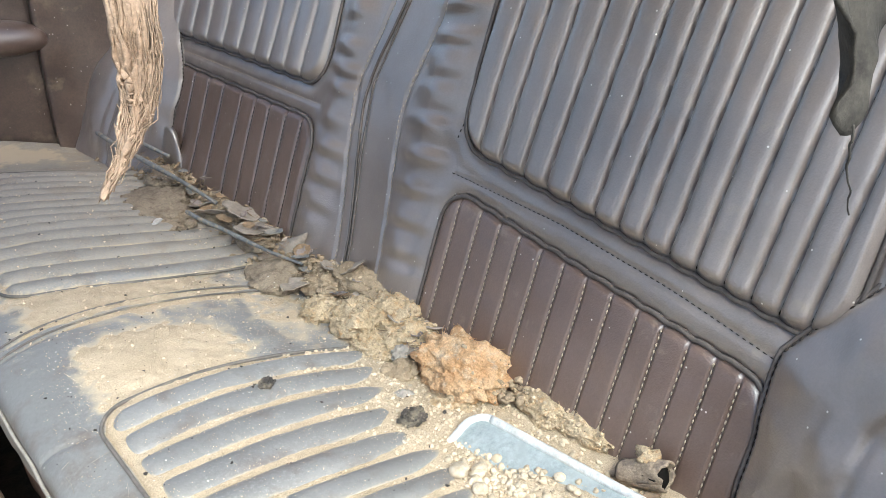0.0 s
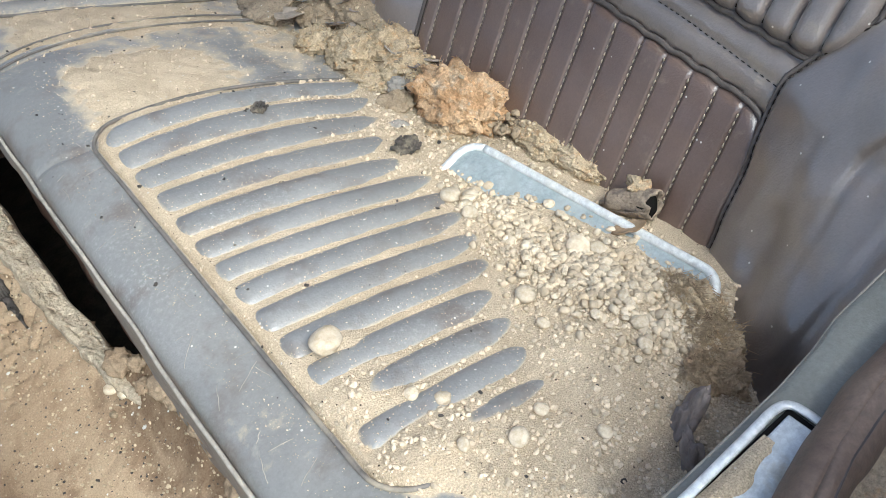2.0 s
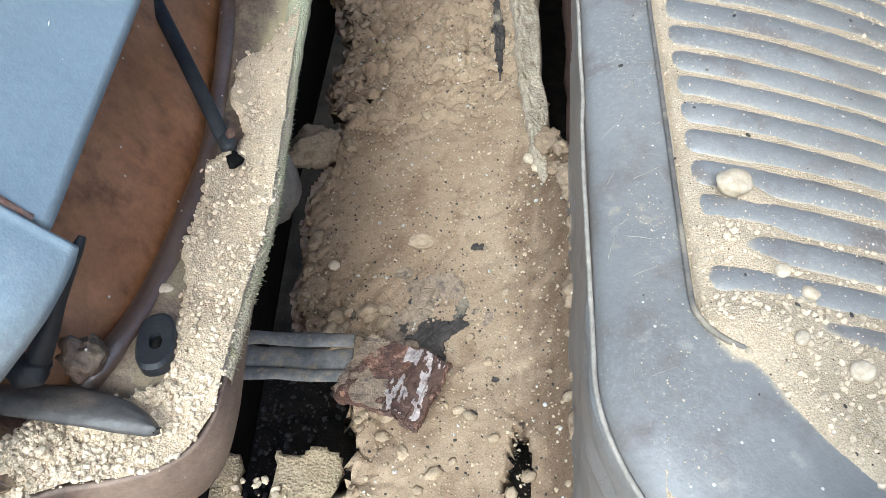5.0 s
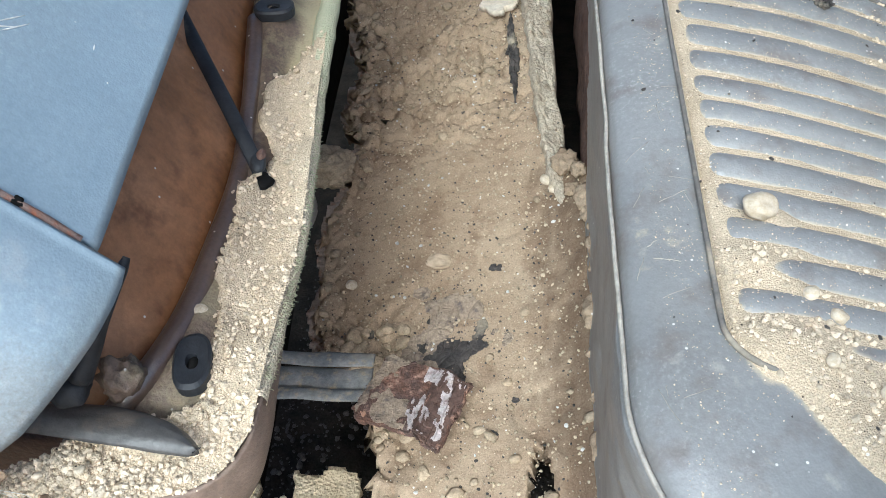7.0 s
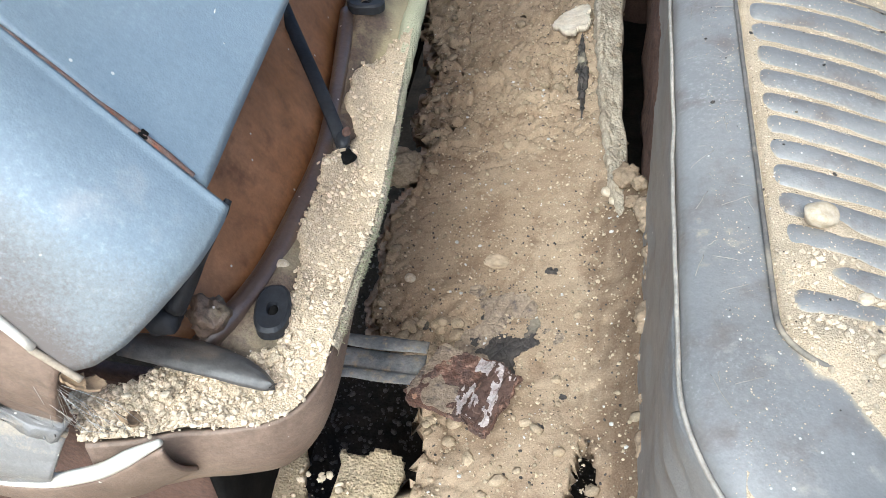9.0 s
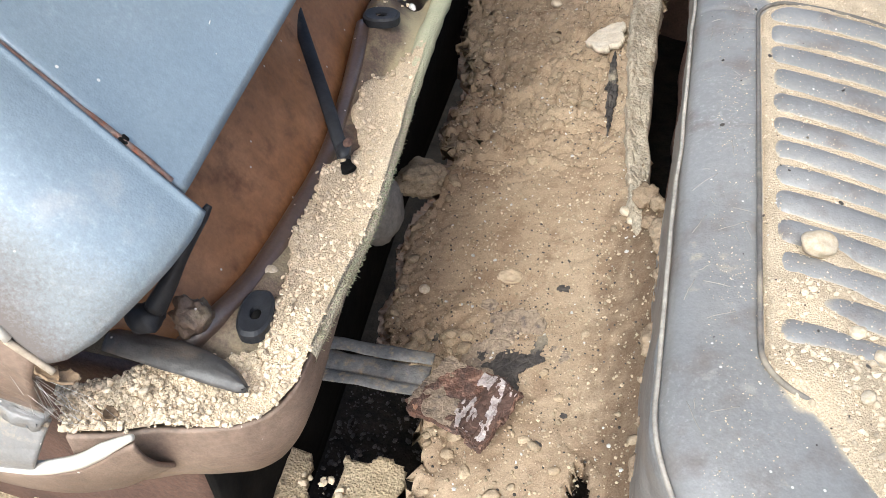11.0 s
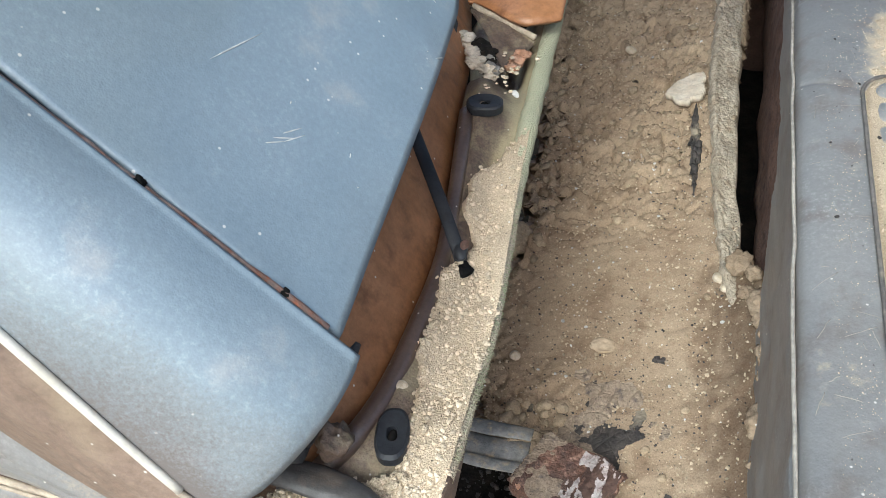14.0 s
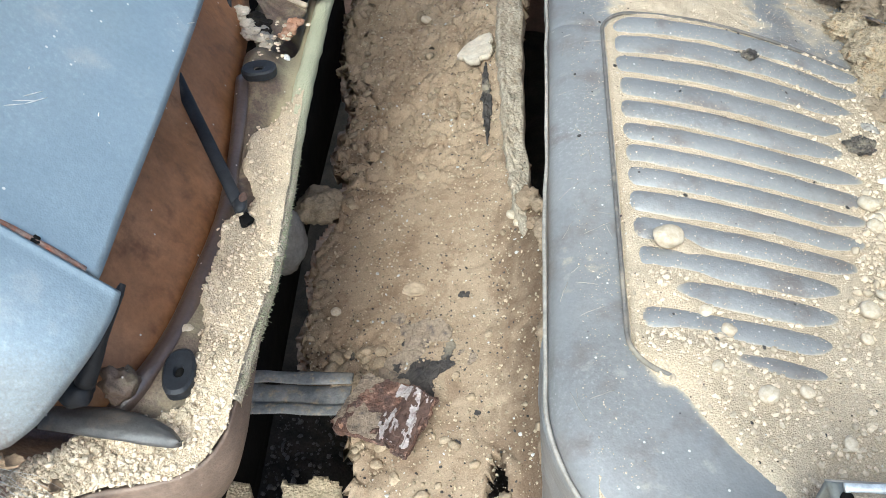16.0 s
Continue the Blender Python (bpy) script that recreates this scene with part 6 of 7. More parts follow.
P = P + np.array([0.756, 0.0, 0.655]) * puff[..., None]
under(front, sheet("back_panel", P[..., 0], P[..., 1], P[..., 2], vinyl_front, thick=0.005, flip=False))
# the panel's far edge turns away
yy, tt = np.meshgrid(np.linspace(0, 1, 14), np.linspace(0, 1, 60), indexing="ij")
s = 0.045 + 0.6 * tt
base = np.stack([-0.2415 - 0.03 * np.sin(yy * 1.6), 0.664 + 0.018 * (1 - np.cos(yy * 1.6)) + 0.02 * np.sin(yy * 1.6), 0.3985 - 0.026 * np.sin(yy * 1.6)], -1)
P = along(base, s)
P[..., 1] -= 0.03 * s
under(front, sheet("end_panel", P[..., 0], P[..., 1], P[..., 2], vinyl_front, thick=0.004, flip=False))

# padded side roll between the seam and the white piping
PIPE_WAY = np.array([-0.540, 0.058, 0.840])
aa, tt = np.meshgrid(np.linspace(0, 1, 80), np.linspace(0, 1, 130), indexing="ij")
sb = np.interp(aa, [0, 0.06, 0.15, 0.3, 0.5, 0.75, 0.9, 0.97, 1.0], [-0.014, -0.017, -0.019, -0.021, -0.022, -0.024, -0.022, -0.018, -0.012])
s = sb + (0.64 - sb) * tt
seam_at, pipe_at = np.array([-0.2405, 0.2965, 0.3995]), np.array([-0.298, 0.2035, 0.3635])
base = seam_at + (pipe_at - seam_at) * aa[..., None]
way = LEAN + (PIPE_WAY - LEAN) * aa[..., None]
bulge = 0.024 * np.sin(math.pi * np.clip(aa, 0, 1)) ** 0.8
tuck = 0.005 * np.exp(-((s - sb) / 0.008) ** 2)
bulge = bulge - tuck * np.sin(math.pi * aa) + 0.0012 * fbm(aa * 0.11, s, 0.08, 3, 23) * np.sin(math.pi * aa) + 0.003 * np.exp(-(aa / 0.03) ** 2)
P = base + way * s[..., None] + np.array([0.64, -0.58, 0.50]) * bulge[..., None]
# Grey-brown tint growing towards the roll's foot and its piping edge.
roll_tint = 0.58 * sstep(0.20, 0.0, s) * sstep(0.28, 0.80, aa) + 0.38 * sstep(0.72, 1.0, aa) + 0.12 * fbm(aa * 0.2, s, 0.05, 4, 24)
under(front, sheet("side_roll", P[..., 0], P[..., 1], P[..., 2], vinyl_front, thick=0.005, flip=True, dirt=roll_tint))
s = np.linspace(0.004, 0.64, 90)
line = pipe_at + np.array([0.0, -0.002, 0.001]) + PIPE_WAY * s[:, None] + np.stack([0 * s, 0.0005 * vnoise(s, 0 * s, 0.03, 3), 0 * s], 1)
under(front, tube("white_piping", line, 0.0027, white_trim, label="yellowed white piping"))
line = pipe_at + np.array([0.0, -0.002, 0.001]) + (PIPE_WAY + np.array([-0.25, -0.1, 0.1])) * np.linspace(-0.020, 0.004, 12)[:, None]
under(front, tube("piping_core", line, 0.0020, thread_pale, label="frayed bare piping core"))
# rusted trim strip lost from the seam, with black lumps as shade in its screw holes
s = np.linspace(0.01, 0.64, 120)
line = along(np.array([-0.2410, 0.2985, 0.3990]), s)
line[:, 1] -= 0.03 * s * 0.3
wdt = 0.0011 + 0.0012 * sstep(0.16, 0.02, s) + 0.0009 * vnoise(s, 0 * s, 0.014, 5)
under(front, tube("rust_strip", line + np.array([0.756, 0, 0.655]) * 0.0003, wdt, rust_strip, label="rusty seam strip", squash=0.6))
for sp in (0.0425, 0.1375, 0.26):
    c = along(np.array([-0.2410, 0.2982, 0.3990]), np.array(sp)) + np.array([0.756, 0, 0.655]) * 0.0014
    c[1] -= 0.008 * sp
    under(front, lump("screw_hole", c, (0.0028, 0.0028, 0.0008), black_deep, 7 + int(100 * sp), rough=0.45, ball=BALL3, turn=(0, 49, 0)))
rg = np.random.RandomState(55)
MARKS = [(0.1525, 0.391, 0.1405, 0.4375), (0.150, 0.400, 0.143, 0.428), (0.0990, 0.3725, 0.0905, 0.3836), (0.0905, 0.3836, 0.0825, 0.3990), (0.097, 0.380, 0.086, 0.392), (0.094, 0.388, 0.0865, 0.402)]
for k in range(22):
    if k < len(MARKS):
        s1, y1, s2, y2 = MARKS[k]
    else:
        s1, y1 = rg.uniform(0.02, 0.45), rg.uniform(0.31, 0.62)
        s2, y2 = s1 + rg.normal(0, 0.003), y1 + rg.normal(0, 0.004)
    s = np.linspace(s1, s2, 6)
    yq = np.linspace(y1, y2, 6) - 0.03 * s
    line = along(np.stack([-0.2415 + 0 * s, yq, 0.3985 + 0 * s], -1), s)
    line[:, 1] = yq
    puff = 0.004 * np.sin(math.pi * np.clip((yq + 0.03 * s - 0.292) / 0.37, 0, 1)) + 0.0015 * fbm(yq + 0.03 * s, s, 0.09, 3, 21)
    under(front, tube("scratch", line + np.array([0.756, 0, 0.655]) * (puff[:, None] + 0.0001), [0.0001, 0.0004, 0.0005, 0.0004, 0.0003, 0.0001], white_scrap, label="pale scratch in the vinyl", sides=5))
# side face below the piping
uu, vv = np.meshgrid(np.linspace(0, 1, 70), np.linspace(0, 1, 40), indexing="ij")
top_line = pipe_at + PIPE_WAY * (-0.012 + 0.42 * uu[..., None])
low_line = smooth_at([(-0.318, 0.212, 0.278), (-0.346, 0.208, 0.290), (-0.358, 0.205, 0.311), (-0.384, 0.203, 0.353), (-0.412, 0.203, 0.384), (-0.445, 0.204, 0.403), (-0.60, 0.206, 0.47)], 70)[:, None, :]
P = top_line + (low_line - top_line) * vv[..., None]
P[..., 1] += -0.008 * np.sin(math.pi * vv) + 0.0016 * fbm(uu, vv, 0.15, 3, 29)
under(front, sheet("side_panel", P[..., 0], P[..., 1], P[..., 2], vinyl_brown, thick=0.004, flip=False))
# front cushion: a pale worn bolster under the brown panel, then its sandy piping and grey side
pip = smooth_at([(-0.316, 0.211, 0.277), (-0.33, 0.209, 0.287), (-0.36, 0.208, 0.292), (-0.40, 0.207, 0.300), (-0.443, 0.206, 0.306), (-0.50, 0.206, 0.307), (-0.62, 0.208, 0.315)], 70)
P = low_line + np.array([0.0, 0.004, 0.0]) + (pip[:, None, :] - low_line) * vv[..., None]
P[..., 1] += -0.010 * np.sin(math.pi * vv) ** 0.8 + 0.0012 * fbm(uu, vv, 0.1, 3, 4)
under(front, sheet("front_cushion", P[..., 0], P[..., 1], P[..., 2], vinyl_seat, thick=0.006, flip=False, dirt=0.08 + 0.3 * np.clip(fbm(uu, vv, 0.12, 4, 42), -0.3, 1) + 0.5 * sstep(0.10, 0.0, vv) + 0.55 * sstep(0.86, 1.0, vv)))
for k, (dy, dz, r) in enumerate(((-0.001, 0.0015, 0.0022), (-0.003, -0.004, 0.0018))):
    under(front, tube("cushion_piping", pip + np.array([0.0, dy, dz]), r * (1 + 0.2 * vnoise(pip[:, 0], 0 * pip[:, 0], 0.012, 60 + k)), sandy_piping, label="sandy cushion piping"))
TRIM = [(-0.252, 0.206, 0.292), (-0.272, 0.2, 0.280), (-0.296, 0.198, 0.258), (-0.335, 0.197, 0.235), (-0.372, 0.197, 0.226), (-0.415, 0.198, 0.226), (-0.455, 0.198, 0.229), (-0.488, 0.199, 0.235), (-0.515, 0.2, 0.248), (-0.62, 0.204, 0.275)]
foot = smooth_at(TRIM[3:], 70)[:, None, :]
P = pip[:, None, :] + np.array([0.0, -0.002, -0.003]) + (foot - pip[:, None, :]) * vv[..., None]
P[..., 1] += -0.007 * np.sin(math.pi * vv) + 0.001 * fbm(uu, vv, 0.2, 3, 3)
under(front, sheet("cushion_side", P[..., 0], P[..., 1], P[..., 2], vinyl_seat, thick=0.004, flip=False, dirt=0.12 + 0.35 * np.clip(fbm(uu, vv, 0.14, 4, 43), -0.3, 1)))
trim_line = smooth_at(TRIM, 90)
under(front, tube("white_trim", trim_line, np.concatenate([np.linspace(0.002, 0.0048, 8), np.full(82, 0.0048)]), white_trim, label="thick yellowed white edge trim", sides=10))
uu, vv = np.meshgrid(np.linspace(0, 1, 90), np.linspace(0, 1, 14), indexing="ij")
TX, TY, TZ = (np.interp(uu, np.linspace(0, 1, 90), trim_line[:, k]) for k in range(3))
under(front, sheet("lower_skirt", TX, TY + 0.02 * vv ** 2, TZ - 0.004 - 0.055 * vv, vinyl_brown, thick=0.003, flip=True))

# shell along the seat's foot: a brown roll with a shelf of sand
rim = curve_at([(-0.228, 0.93), (-0.217, 0.777), (-0.202, 0.585), (-0.190, 0.475), (-0.185, 0.407), (-0.184, 0.348), (-0.183, 0.289), (-0.190, 0.262), (-0.208, 0.242),
                (-0.235, 0.231), (-0.260, 0.2245), (-0.285, 0.214), (-0.31, 0.207)], 220)
inner = curve_at([(-0.345, 0.93), (-0.305, 0.777), (-0.272, 0.600), (-0.252, 0.475), (-0.250, 0.407), (-0.254, 0.348), (-0.264, 0.31), (-0.278, 0.29), (-0.292, 0.272),
                  (-0.305, 0.26), (-0.315, 0.25), (-0.325, 0.243), (-0.335, 0.24)], 220)
w = np.linspace(0, 1, 40)[None, :]
SX = rim[:, 0:1] * (1 - w) + inner[:, 0:1] * w
SY = rim[:, 1:2] * (1 - w) + inner[:, 1:2] * w


def shelf(w, y):
    """Height of the shell across its width: a lip, a flat, then a roll by the board."""
    corner = sstep(0.31, 0.25, y)
    flat = 0.277 + 0.010 * np.exp(-((w - 0.70) / 0.20) ** 2) * (1 - corner) - 0.004 * np.exp(-((w - 0.35) / 0.2) ** 2) - 0.012 * sstep(0.9, 1.0, w) - 0.014 * corner
    knob = np.exp(-((y - 0.675) / 0.040) ** 2) * np.exp(-((w - 0.58) / 0.34) ** 2)
    return flat + 0.014 * sstep(0.5, 0.72, y) + 0.016 * knob - 0.05 * sstep(0.715, 0.775, y) * sstep(0.20, 0.42, w)


SZ = shelf(w, SY) + 0.0015 * fbm(SX, SY, 0.05, 3, 11)
dusted = 0.85 * sstep(0.62, 0.15, w + 0.10 * fbm(SX, SY, 0.03, 3, 17)) * sstep(0.48, 0.56, SY) + 0.55 * sstep(0.48, 0.62, SY) * np.clip(0.35 + fbm(SX, SY, 0.02, 3, 18), 0, 1) + 0.25 * sstep(0.45, 0.36, SY) + 0.34 * np.clip(0.3 + fbm(SX, SY, 0.03, 4, 27), 0, 1)
under(front, sheet("base_shell", SX, SY, SZ, shell_mat, thick=0.006, flip=True, dirt=dusted))
vv = np.linspace(0, 1, 24)[None, :]
out = np.stack([np.gradient(rim[:, 1]), -np.gradient(rim[:, 0])], 1)
out /= np.linalg.norm(out, axis=1, keepdims=True)
drop = np.interp(rim[:, 1], [0.2, 0.3, 0.36, 0.45], [0.07, 0.06, 0.02, 0.014])[:, None]
KX = rim[:, 0:1] - out[:, 0:1] * 0.004 * np.sin(vv * 3) + out[:, 0:1] * 0.012 * vv ** 2
KY = rim[:, 1:2] - out[:, 1:2] * 0.004 * np.sin(vv * 3) + out[:, 1:2] * 0.012 * vv ** 2
KZ = SZ[:, 0:1] + 0.003 * sstep(0.34, 0.28, rim[:, 1:2]) * (vv < 0.05) - drop * vv
under(front, sheet("shell_skirt", KX, KY, KZ, vinyl_brown, thick=0.004, flip=False))
fuzz_v, fuzz_f = [], []
rg = np.random.RandomState(8)
for j in range(2600):
    i = rg.randint(4, 104)
    a = np.array([rim[i, 0], rim[i, 1], SZ[i, 0] + rg.uniform(-0.009, 0.004)])
    b = a + np.array([rg.uniform(0.0006, 0.004), rg.normal(0, 0.0014), rg.normal(0, 0.0012)])
    tv2, tf2 = tube_mesh([a, b], [0.00045, 0.0002], 3)
    fuzz_f += [tuple(q + len(fuzz_v) for q in f) for f in tf2]
    fuzz_v += list(tv2)
under(front, mesh_part("fuzzy_edge", fuzz_v, fuzz_f, algae_mat, label="sandy green fuzzy edge"))
ei, ea = np.meshgrid(np.arange(0, 108), np.linspace(-0.5 * math.pi, 1.1 * math.pi, 16), indexing="ij")
er = 0.0072 + 0.0024 * sstep(0.50, 0.66, rim[ei, 1]) + 0.0010 * fbm(rim[ei, 1], 0.01 * ea, 0.02, 3, 3)
EY = rim[ei, 1]
green = 0.72 * sstep(0.44, 0.66, EY + 0.05 * fbm(EY, ea * 0.02, 0.03, 3, 5)) + 0.35 * sstep(0.4, -0.6, ea)
under(front, sheet("shell_edge", rim[ei, 0] - 0.004 + er * np.cos(ea), EY, SZ[ei, 0] - 0.002 + er * np.sin(ea), carpet_mat, flip=True, dirt=green, label="rolled sandy carpet edge, stained green"))
cover = sstep(0.70, 0.62, SY)
lim = np.interp(SY, [0.2, 0.255, 0.285, 0.317, 0.339, 0.378, 0.409, 0.46, 0.482, 0.505, 0.53, 0.572, 0.614, 0.66], [0.98, 0.88, 0.38, 0.46, 0.54, 0.68, 0.72, 0.80, 0.62, 0.46, 0.62, 0.66, 0.34, 0.06])
heap = 0.013 * sstep(0.06, -0.05, w - lim + 0.06 * fbm(SX, SY, 0.02, 3, 12)) * np.clip(cover, 0, 1) + 0.007 * sstep(0.31, 0.25, SY) * np.sin(math.pi * np.clip(w, 0, 1)) * sstep(-0.300, -0.280, SX)
SZ2 = SZ - 0.004 + heap + 0.0025 * fbm(SX, SY, 0.025, 4, 13) * sstep(0.002, 0.008, heap)
sand2 = sheet("sand_ridge", SX, SY, SZ2, sand_mat, flip=True)
tagged(sand2, "pale sand heaped along the front seat's foot", "sand", kind="stuff")
pts = np.stack([SX, SY, SZ2], -1)
flat_pts = pts[(SZ2 - SZ) > 0.001]
rg = np.random.RandomState(19)
q = flat_pts[rg.randint(0, len(flat_pts), 3600)] + np.stack([rg.uniform(-0.002, 0.002, 3600), rg.uniform(-0.002, 0.002, 3600), np.zeros(3600)], 1)
scatter(q, 0.0005 + 0.0018 * rg.uniform(0, 1, len(q)) ** 3, "ridge_grains", grain_mat, "coarse sand grains along the front seat's foot", "sand", BALL1, 0.8, 20)
sel = pts[(SZ2 - SZ > -0.001) & (((w - lim) > -0.16) & ((w - lim) < 0.02) | (SY < 0.25) & (w > 0.35))]
sel = sel[sel[:, 0] > -0.296]
q = sel[rg.randint(0, len(sel), 300)]
scatter(q, 0.0008 + 0.0026 * rg.uniform(0, 1, len(q)) ** 2.4, "ridge_clods", sand_mat, "pale crumbs edging the sand on the seat's foot", "sand", BALL2, 0.75, 22)
for k, (x, y, r) in enumerate(((-0.2335, 0.350, 0.005), (-0.236, 0.392, 0.0042), (-0.238, 0.405, 0.005), (-0.235, 0.43, 0.0035), (-0.268, 0.238, 0.003), (-0.29, 0.233, 0.003))):
    pebble(x, y, 0.285, r, k + 3, 40 * k, "pale earth pebble on the seat's sandy foot", "foot pebbles")

mid_i = np.arange(30, 160)
roll_y = rim[mid_i, 1] * 0.16 + inner[mid_i, 1] * 0.84
roll_line = np.stack([rim[mid_i, 0] * 0.16 + inner[mid_i, 0] * 0.84, roll_y, shelf(0.84, roll_y) + 0.001 + 0.0012 * vnoise(roll_y, 0 * roll_y, 0.05, 4)], 1)
under(front, tube("shell_roll", roll_line, 0.0078 + 0.001 * vnoise(roll_y, 0 * roll_y, 0.07, 6), roll_mat, label="rolled brown vinyl edge", sides=14))
# brown lower board
hx = []
for k in np.linspace(0, 1, 16):
    hx.append(np.stack([inner[:150, 0] + 0.004 - 0.085 * k - 0.012 * math.sin(math.pi * k), inner[:150, 1] + 0 * k, 0.270 + 0.020 * sstep(0.5, 0.72, inner[:150, 1]) + 0.17 * k], 1))
H = np.stack(hx, 1)
under(front, sheet("lower_board", H[..., 0] + 0.002 * fbm(H[..., 1], H[..., 2], 0.08, 3, 31), H[..., 1], H[..., 2], hardboard, thick=0.004, flip=True))
# screw pads
def screw_pad(x, y, z, rx, ry, turn):
    pts = []
    for k in range(28):
        a = 2 * math.pi * k / 28
        ca, sa = (math.copysign(abs(f(a)) ** 0.8, f(a)) for f in (math.cos, math.sin))
        pts.append((x + rx * ca * math.cos(turn) - ry * sa * math.sin(turn), y + rx * ca * math.sin(turn) + ry * sa * math.cos(turn)))
    n = len(pts)
    verts = [(a, b, z - 0.004) for a, b in pts] + [(a, b, z + 0.003) for a, b in pts] + [(x + (a - x) * 0.86, y + (b - y) * 0.86, z + 0.0048) for a, b in pts]
    verts += [(x + (a - x) * 0.34, y + (b - y) * 0.28, z + 0.0032) for a, b in pts] + [(x + (a - x) * 0.22, y + (b - y) * 0.22, z - 0.004) for a, b in pts]
    faces = []
    for r in range(4):
        faces += [(r * n + i, r * n + (i + 1) % n, (r + 1) * n + (i + 1) % n, (r + 1) * n + i) for i in range(n)]
    pad = mesh_part("rubber_pad", verts, faces, rubber_mat, label="black rubber pad with a hole", smooth=False)
    under(front, pad)
    # Black lump fills the hole as its shade.
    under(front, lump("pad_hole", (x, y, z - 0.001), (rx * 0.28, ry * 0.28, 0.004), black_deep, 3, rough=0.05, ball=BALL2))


screw_pad(-0.254, 0.663, 0.3105, 0.0175, 0.0135, 0.15)
screw_pad(-0.2265, 0.310, 0.2865, 0.0115, 0.0205, 0.22)
# black stay bar down to its slot, whose shade is a black lump
bar = curve_at([(-0.345, 0.655, 0.355), (-0.30, 0.588, 0.330), (-0.255, 0.52, 0.312), (-0.232, 0.486, 0.297), (-0.2255, 0.477, 0.288)], 30)
under(front, tube("stay_bar", bar, np.linspace(0.0060, 0.0054, 30), rubber_mat, label="black flat stay bar", squash=0.38, sides=14))
under(front, lump("bar_foot", (-0.2285, 0.484, 0.294), (0.0064, 0.012, 0.005), rubber_mat, 6, rough=0.08, ball=BALL3, turn=(0, 0, 20)), lump("bar_bolt", (-0.225, 0.486, 0.299), (0.0035, 0.005, 0.003), rust_dark, 8, rough=0.15, ball=BALL3),
      lump("bar_slot", (-0.222, 0.470, 0.2880), (0.008, 0.008, 0.0026), black_deep, 5, rough=0.35, ball=BALL3))
# hinge bracket and lever under the flap corner
under(front, tube("hinge_bracket", curve_at([(-0.2385, 0.312, 0.379), (-0.2425, 0.303, 0.372), (-0.250, 0.292, 0.358), (-0.258, 0.282, 0.342), (-0.268, 0.272, 0.324)], 24), np.interp(np.linspace(0, 1, 24), [0, 0.15, 0.6, 1], [0.002, 0.0034, 0.0042, 0.007]), rubber_mat, label="black hinge bracket", sides=10),
      lump("hinge_knuckle", (-0.276, 0.270, 0.316), (0.012, 0.010, 0.009), rubber_mat, 12, rough=0.15, ball=BALL3),
      lump("hinge_lug", (-0.259, 0.289, 0.300), (0.012, 0.012, 0.013), shell_mat, 13, rough=0.30, ball=BALL4, turn=(0, 25, 10)),
      lump("board_chip", (-0.2605, 0.2915, 0.290), (0.0022, 0.0095, 0.0014), flake_grey, 15, rough=0.35, ball=BALL3, turn=(0, 20, -22)))
u, v = np.meshgrid(np.linspace(0, 1, 40), np.linspace(0, 1, 14), indexing="ij")
lever_x = -0.304 + 0.0995 * u
edge_far = np.interp(lever_x, [-0.304, -0.291, -0.26, -0.24, -0.226, -0.214, -0.207, -0.2045], [0.272, 0.274, 0.2745, 0.272, 0.268, 0.262, 0.256, 0.251])
edge_near = np.interp(lever_x, [-0.304, -0.291, -0.254, -0.23, -0.21, -0.2045], [0.253, 0.252, 0.2495, 0.248, 0.2475, 0.2495])
under(front, sheet("lever", lever_x, edge_near + (edge_far - edge_near) * v, 0.292 + 0.008 * np.sin(math.pi * (0.15 + 0.75 * v)) - 0.006 * u ** 2 + 0.0006 * fbm(u, v, 0.2, 3, 4), lever_mat, thick=0.003, flip=False, label="worn dark curved lever blade"))
# board under the seat, black in place of the gap's shade
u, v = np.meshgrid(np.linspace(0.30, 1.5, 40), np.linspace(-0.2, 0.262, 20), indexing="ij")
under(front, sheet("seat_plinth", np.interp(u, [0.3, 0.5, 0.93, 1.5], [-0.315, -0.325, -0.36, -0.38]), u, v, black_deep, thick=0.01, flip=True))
u, v = np.meshgrid(np.linspace(-0.75, -0.315, 30), np.linspace(-0.2, 0.20, 20), indexing="ij")
under(front, sheet("plinth_side", u, 0.30 + 0 * u, v, rust_dark, thick=0.01, flip=False))
# torn far end of the seat's foot
def torn_cluster(name, spots, mat, label, category, seed):
    """Small ragged tufts clinging together, as one mesh."""
    verts, faces = [], []
    for k, (x, y, z, r) in enumerate(spots):
        n = np.array([noise.fractal(Vector(q) * 1.6 + Vector((seed + k, k, seed)), 0.9, 2.1, 4) for q in BALL3[0].tolist()])
        p = BALL3[0] * (1 + 0.6 * np.clip(n, -0.9, 1.4))[:, None] * r * np.array([1.0, 0.8, 0.55]) + np.array([x, y, z])
        faces += [tuple(i + len(verts) for i in f) for f in BALL3[1]]
        verts += p.tolist()
    return tagged(mesh_part(name, verts, faces, mat), label, category, kind="stuff")


rg = np.random.RandomState(601)
tufts = []
for k in range(26):
    q = rg.uniform()
    tufts.append((-0.308 + 0.036 * q + rg.normal(0, 0.003), 0.788 - 0.062 * q + rg.normal(0, 0.003), 0.303 + rg.uniform(0, 0.006), rg.uniform(0.0045, 0.0085)))
torn_cluster("torn_padding", tufts, flake_mat, "torn white padding at the far seat corner", "padding", 601)
torn_cluster("torn_rubber", [(-0.284, 0.768, 0.302, 0.013), (-0.278, 0.756, 0.303, 0.011), (-0.290, 0.780, 0.302, 0.011), (-0.272, 0.745, 0.304, 0.008)], black_mat, "torn black rubber at the far seat corner", "rubber scrap", 611)
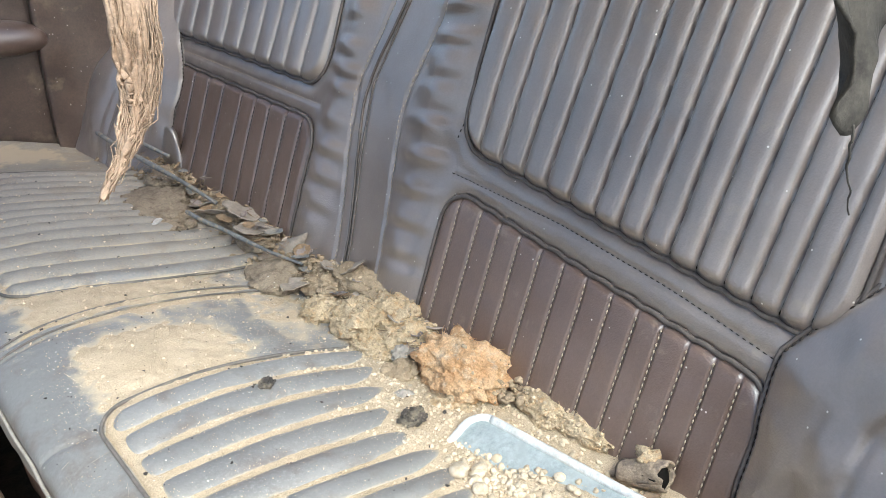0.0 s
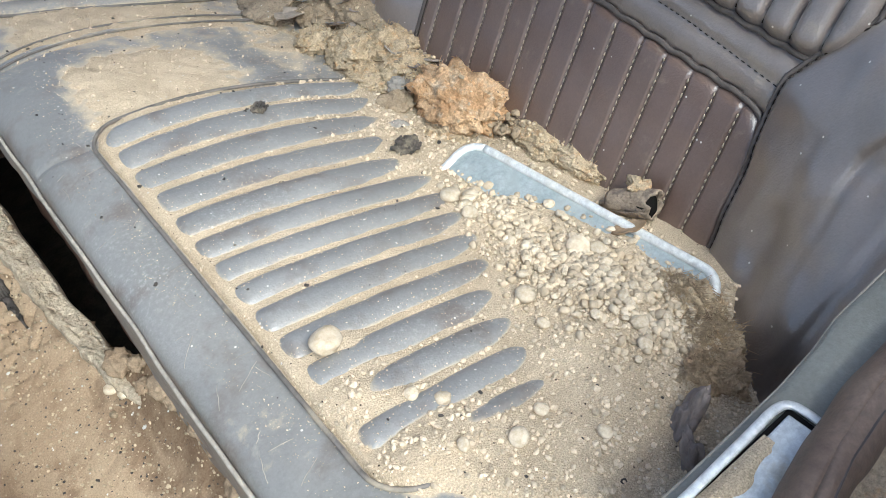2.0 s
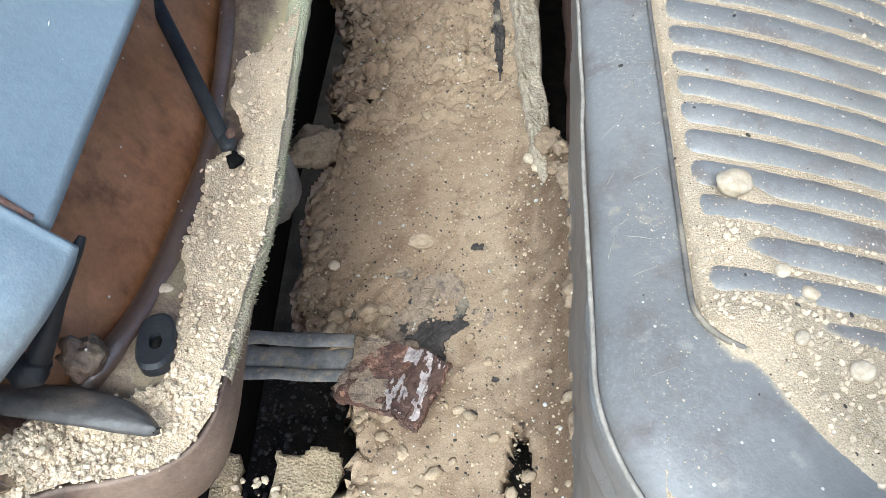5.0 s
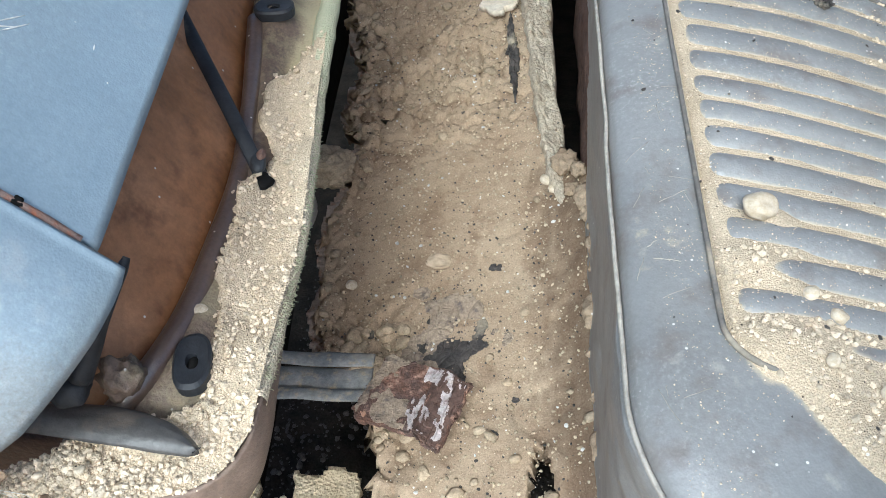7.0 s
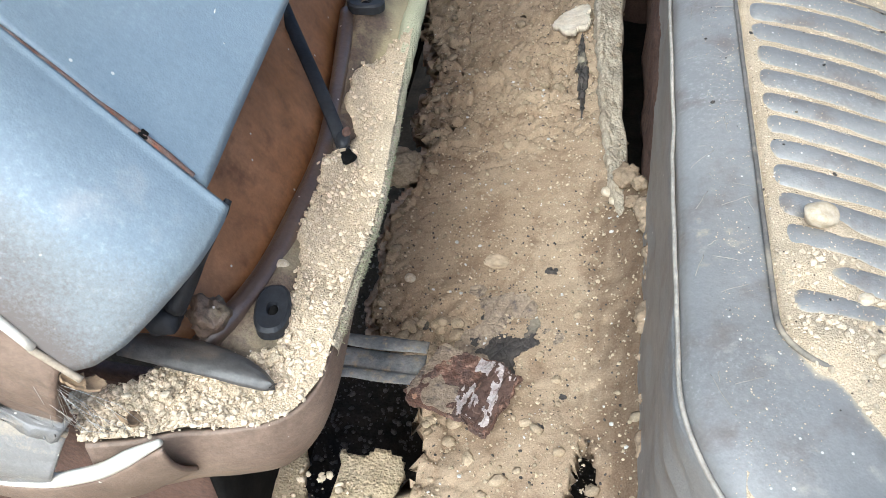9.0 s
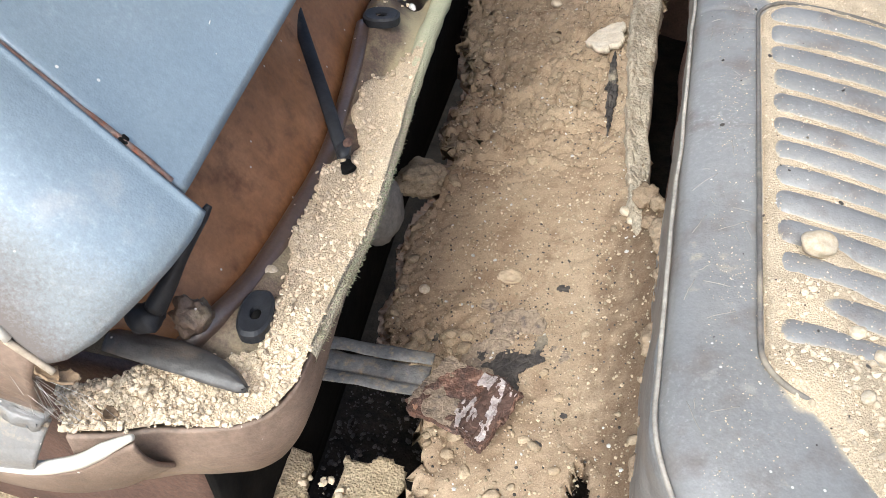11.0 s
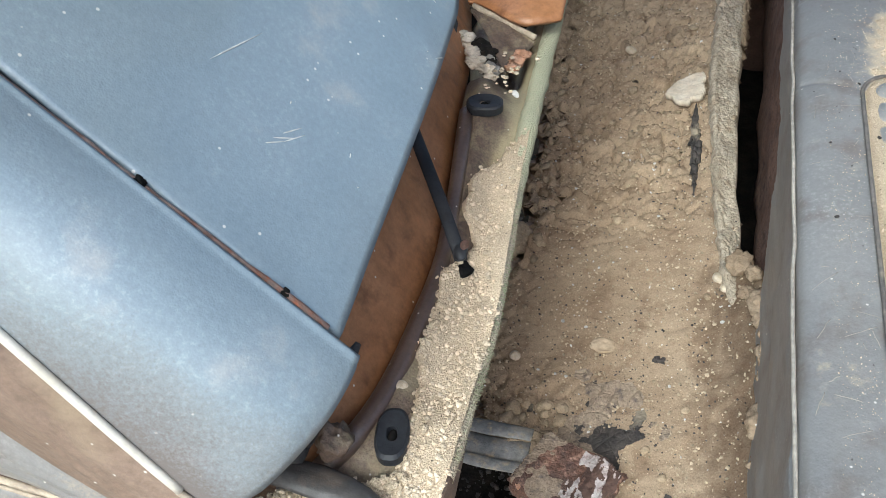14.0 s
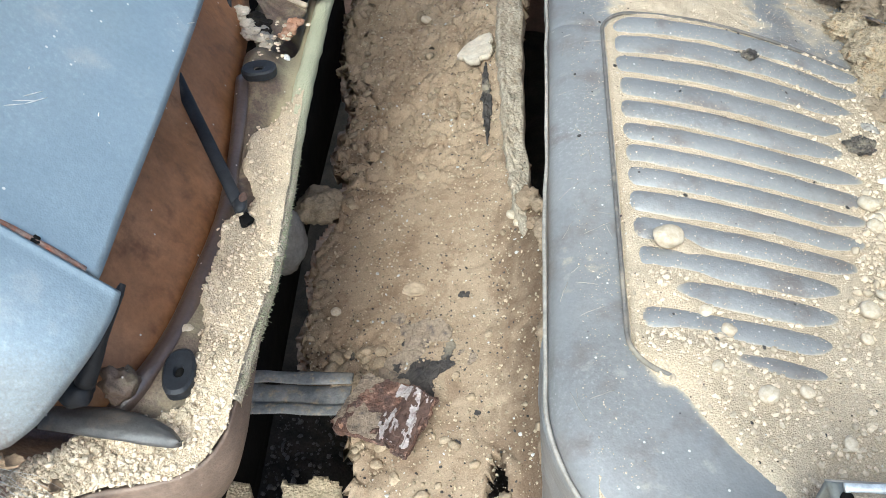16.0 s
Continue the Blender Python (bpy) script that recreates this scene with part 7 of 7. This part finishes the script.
torn_cluster("torn_thread", [(-0.268, 0.738, 0.306, 0.006), (-0.262, 0.732, 0.307, 0.005), (-0.272, 0.750, 0.307, 0.005), (-0.258, 0.724, 0.308, 0.004)], stone_mat, "frayed grey threads at the far seat corner", "threads", 621)
torn_cluster("rust_lump", [(-0.243, 0.752, 0.306, 0.009), (-0.240, 0.765, 0.306, 0.008), (-0.246, 0.738, 0.306, 0.007)], rust_orange, "orange rusty lump at the far seat corner", "rust", 631)
crumbs = [(-0.246 + rg.normal(0, 0.009), 0.715 + rg.normal(0, 0.018), 0.312 + rg.uniform(0, 0.004), rg.uniform(0.0008, 0.0026)) for k in range(34)]
torn_cluster("sand_crumb", crumbs, grain_mat, "sandy crumbs round the far rubber pad", "sand", 641)
crumble("white_chip", -0.2275, 0.678, 0.3165, (0.0032, 0.0045, 0.0018), white_scrap, 605, "white chip of paint on the carpet edge", "paint chip", "", 0.2, 0.6, (10, 15, 30), BALL3)
fu, fv = np.meshgrid(np.linspace(0, 1, 30), np.linspace(0, 1, 30), indexing="ij")
A, B, C = np.array([-0.313, 0.838, 0.312]), np.array([-0.233, 0.790, 0.308]), np.array([-0.252, 0.735, 0.300])
P = A + (B - A) * fu[..., None] + (C - B) * (fu * fv)[..., None]
P[..., 2] += 0.003 * fbm(fu, fv, 0.4, 3, 9) + 0.004 * np.sin(math.pi * fu) * (1 - fv)
fold = sheet("torn_vinyl", P[..., 0], P[..., 1], P[..., 2], shell_mat, thick=0.004, flip=True, dirt=0.5 * sstep(0.12, 0.0, fv) + 0.25 * np.clip(fbm(fu, fv, 0.2, 3, 19), 0, 1))
tagged(fold, "crumpled brown vinyl corner with a dusty fold", "vinyl scrap")
tagged(tube("fold_edge", A + (B - A) * np.linspace(0, 1, 20)[:, None] + np.array([0.0, 0.002, 0.003]), 0.0032, sandy_piping), "pale sandy fold along the brown vinyl", "piping")
flap_y = 0.842 - 0.052 * sstep(0.0, 0.75, fu) + 0.03 * fu ** 4 + 0.30 * fv
flap = sheet("brown_flap", -0.320 + 0.110 * fu - 0.012 * fv, flap_y, 0.318 + 0.10 * fv - 0.03 * fv ** 2 + 0.004 * np.sin(3 * fu) + 0.002 * fbm(fu, fv, 0.3, 3, 5), hardboard, thick=0.005, flip=False)
tagged(flap, "brown board behind the far seat corner", "board")
stick([(-0.330, 0.86, 0.33), (-0.326, 0.83, 0.336), (-0.322, 0.80, 0.325), (-0.318, 0.775, 0.305)], 0.004, rubber_mat, "black cable loop at the far seat corner", "cable")

# cobwebs and leaf bits where the white piping ends
rg = np.random.RandomState(71)
web_v, web_f = [], []
for k in range(20):
    a = np.array([-0.300 + rg.normal(0, 0.010), 0.202 + rg.normal(0, 0.002), 0.335 + rg.normal(0, 0.008)])
    b = np.array([-0.292 + rg.normal(0, 0.016), 0.208 + rg.normal(0, 0.004), 0.287 + rg.normal(0, 0.006)])
    m = (a + b) / 2 + rg.normal(0, 0.004, 3)
    tv, tf = tube_mesh([a, m, b] if k % 3 else [m, b, b + rg.normal(0, 0.008, 3)], [0.00010, 0.00016, 0.00010], 3)
    web_f += [tuple(i + len(web_v) for i in q) for q in tf]
    web_v += list(tv)
tagged(mesh_part("cobweb", web_v, web_f, white_scrap), "dusty cobweb threads under the end of the piping", "cobweb", kind="stuff")
for k, (x, y, z) in enumerate(((-0.287, 0.202, 0.344), (-0.281, 0.206, 0.336), (-0.276, 0.214, 0.292), (-0.284, 0.216, 0.288))):
    curl("leaf", x, y, z, 0.0065, 0.0035, leaf_brown, 40 + k, (20 * k, 30, 50 * k), "shrivelled brown leaf bit caught under the seat corner", "leaf", "dead leaves", 0.5)

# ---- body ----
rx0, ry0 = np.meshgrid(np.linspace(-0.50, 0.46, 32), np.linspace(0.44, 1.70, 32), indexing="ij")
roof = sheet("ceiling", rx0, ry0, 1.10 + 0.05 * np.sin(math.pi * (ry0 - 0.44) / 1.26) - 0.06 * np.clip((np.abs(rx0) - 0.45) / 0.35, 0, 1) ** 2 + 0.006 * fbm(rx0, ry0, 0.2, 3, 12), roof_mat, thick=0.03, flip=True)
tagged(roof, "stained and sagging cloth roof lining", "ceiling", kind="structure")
# Dark-coloured in place of the shade seen through the floor gap.
wall = box("wall_far", (2.6, 0.04, 1.04), (0.1, 1.87, 0.07), rust_dark)
tagged(wall, "lower body side below the far windows", "wall", kind="structure")
wall = box("wall_rear", (0.04, 2.2, 0.75), (1.0, 0.95, 0.3), paint_mat)
tagged(wall, "boot bulkhead behind the backrest", "wall", kind="structure")
wall = box("wall_near", (1.6, 0.04, 0.4), (-0.2, -0.14, -0.28), paint_mat)
tagged(wall, "sill box below the near door opening", "wall", kind="structure")
wall = box("wall_front", (0.04, 2.1, 0.95), (-1.05, 0.9, 0.04), rubber_mat)
tagged(wall, "bulkhead ahead of the front seats", "wall", kind="structure")
ground_x, ground_y = np.meshgrid(np.linspace(-40, 40, 40), np.linspace(-40, 40, 40), indexing="ij")
ground = sheet("ground", ground_x, ground_y, -0.45 + 0.02 * fbm(ground_x, ground_y, 6, 3, 2), dirt_mat)
tagged(ground, "bare brown earth around the car", "ground", kind="structure")
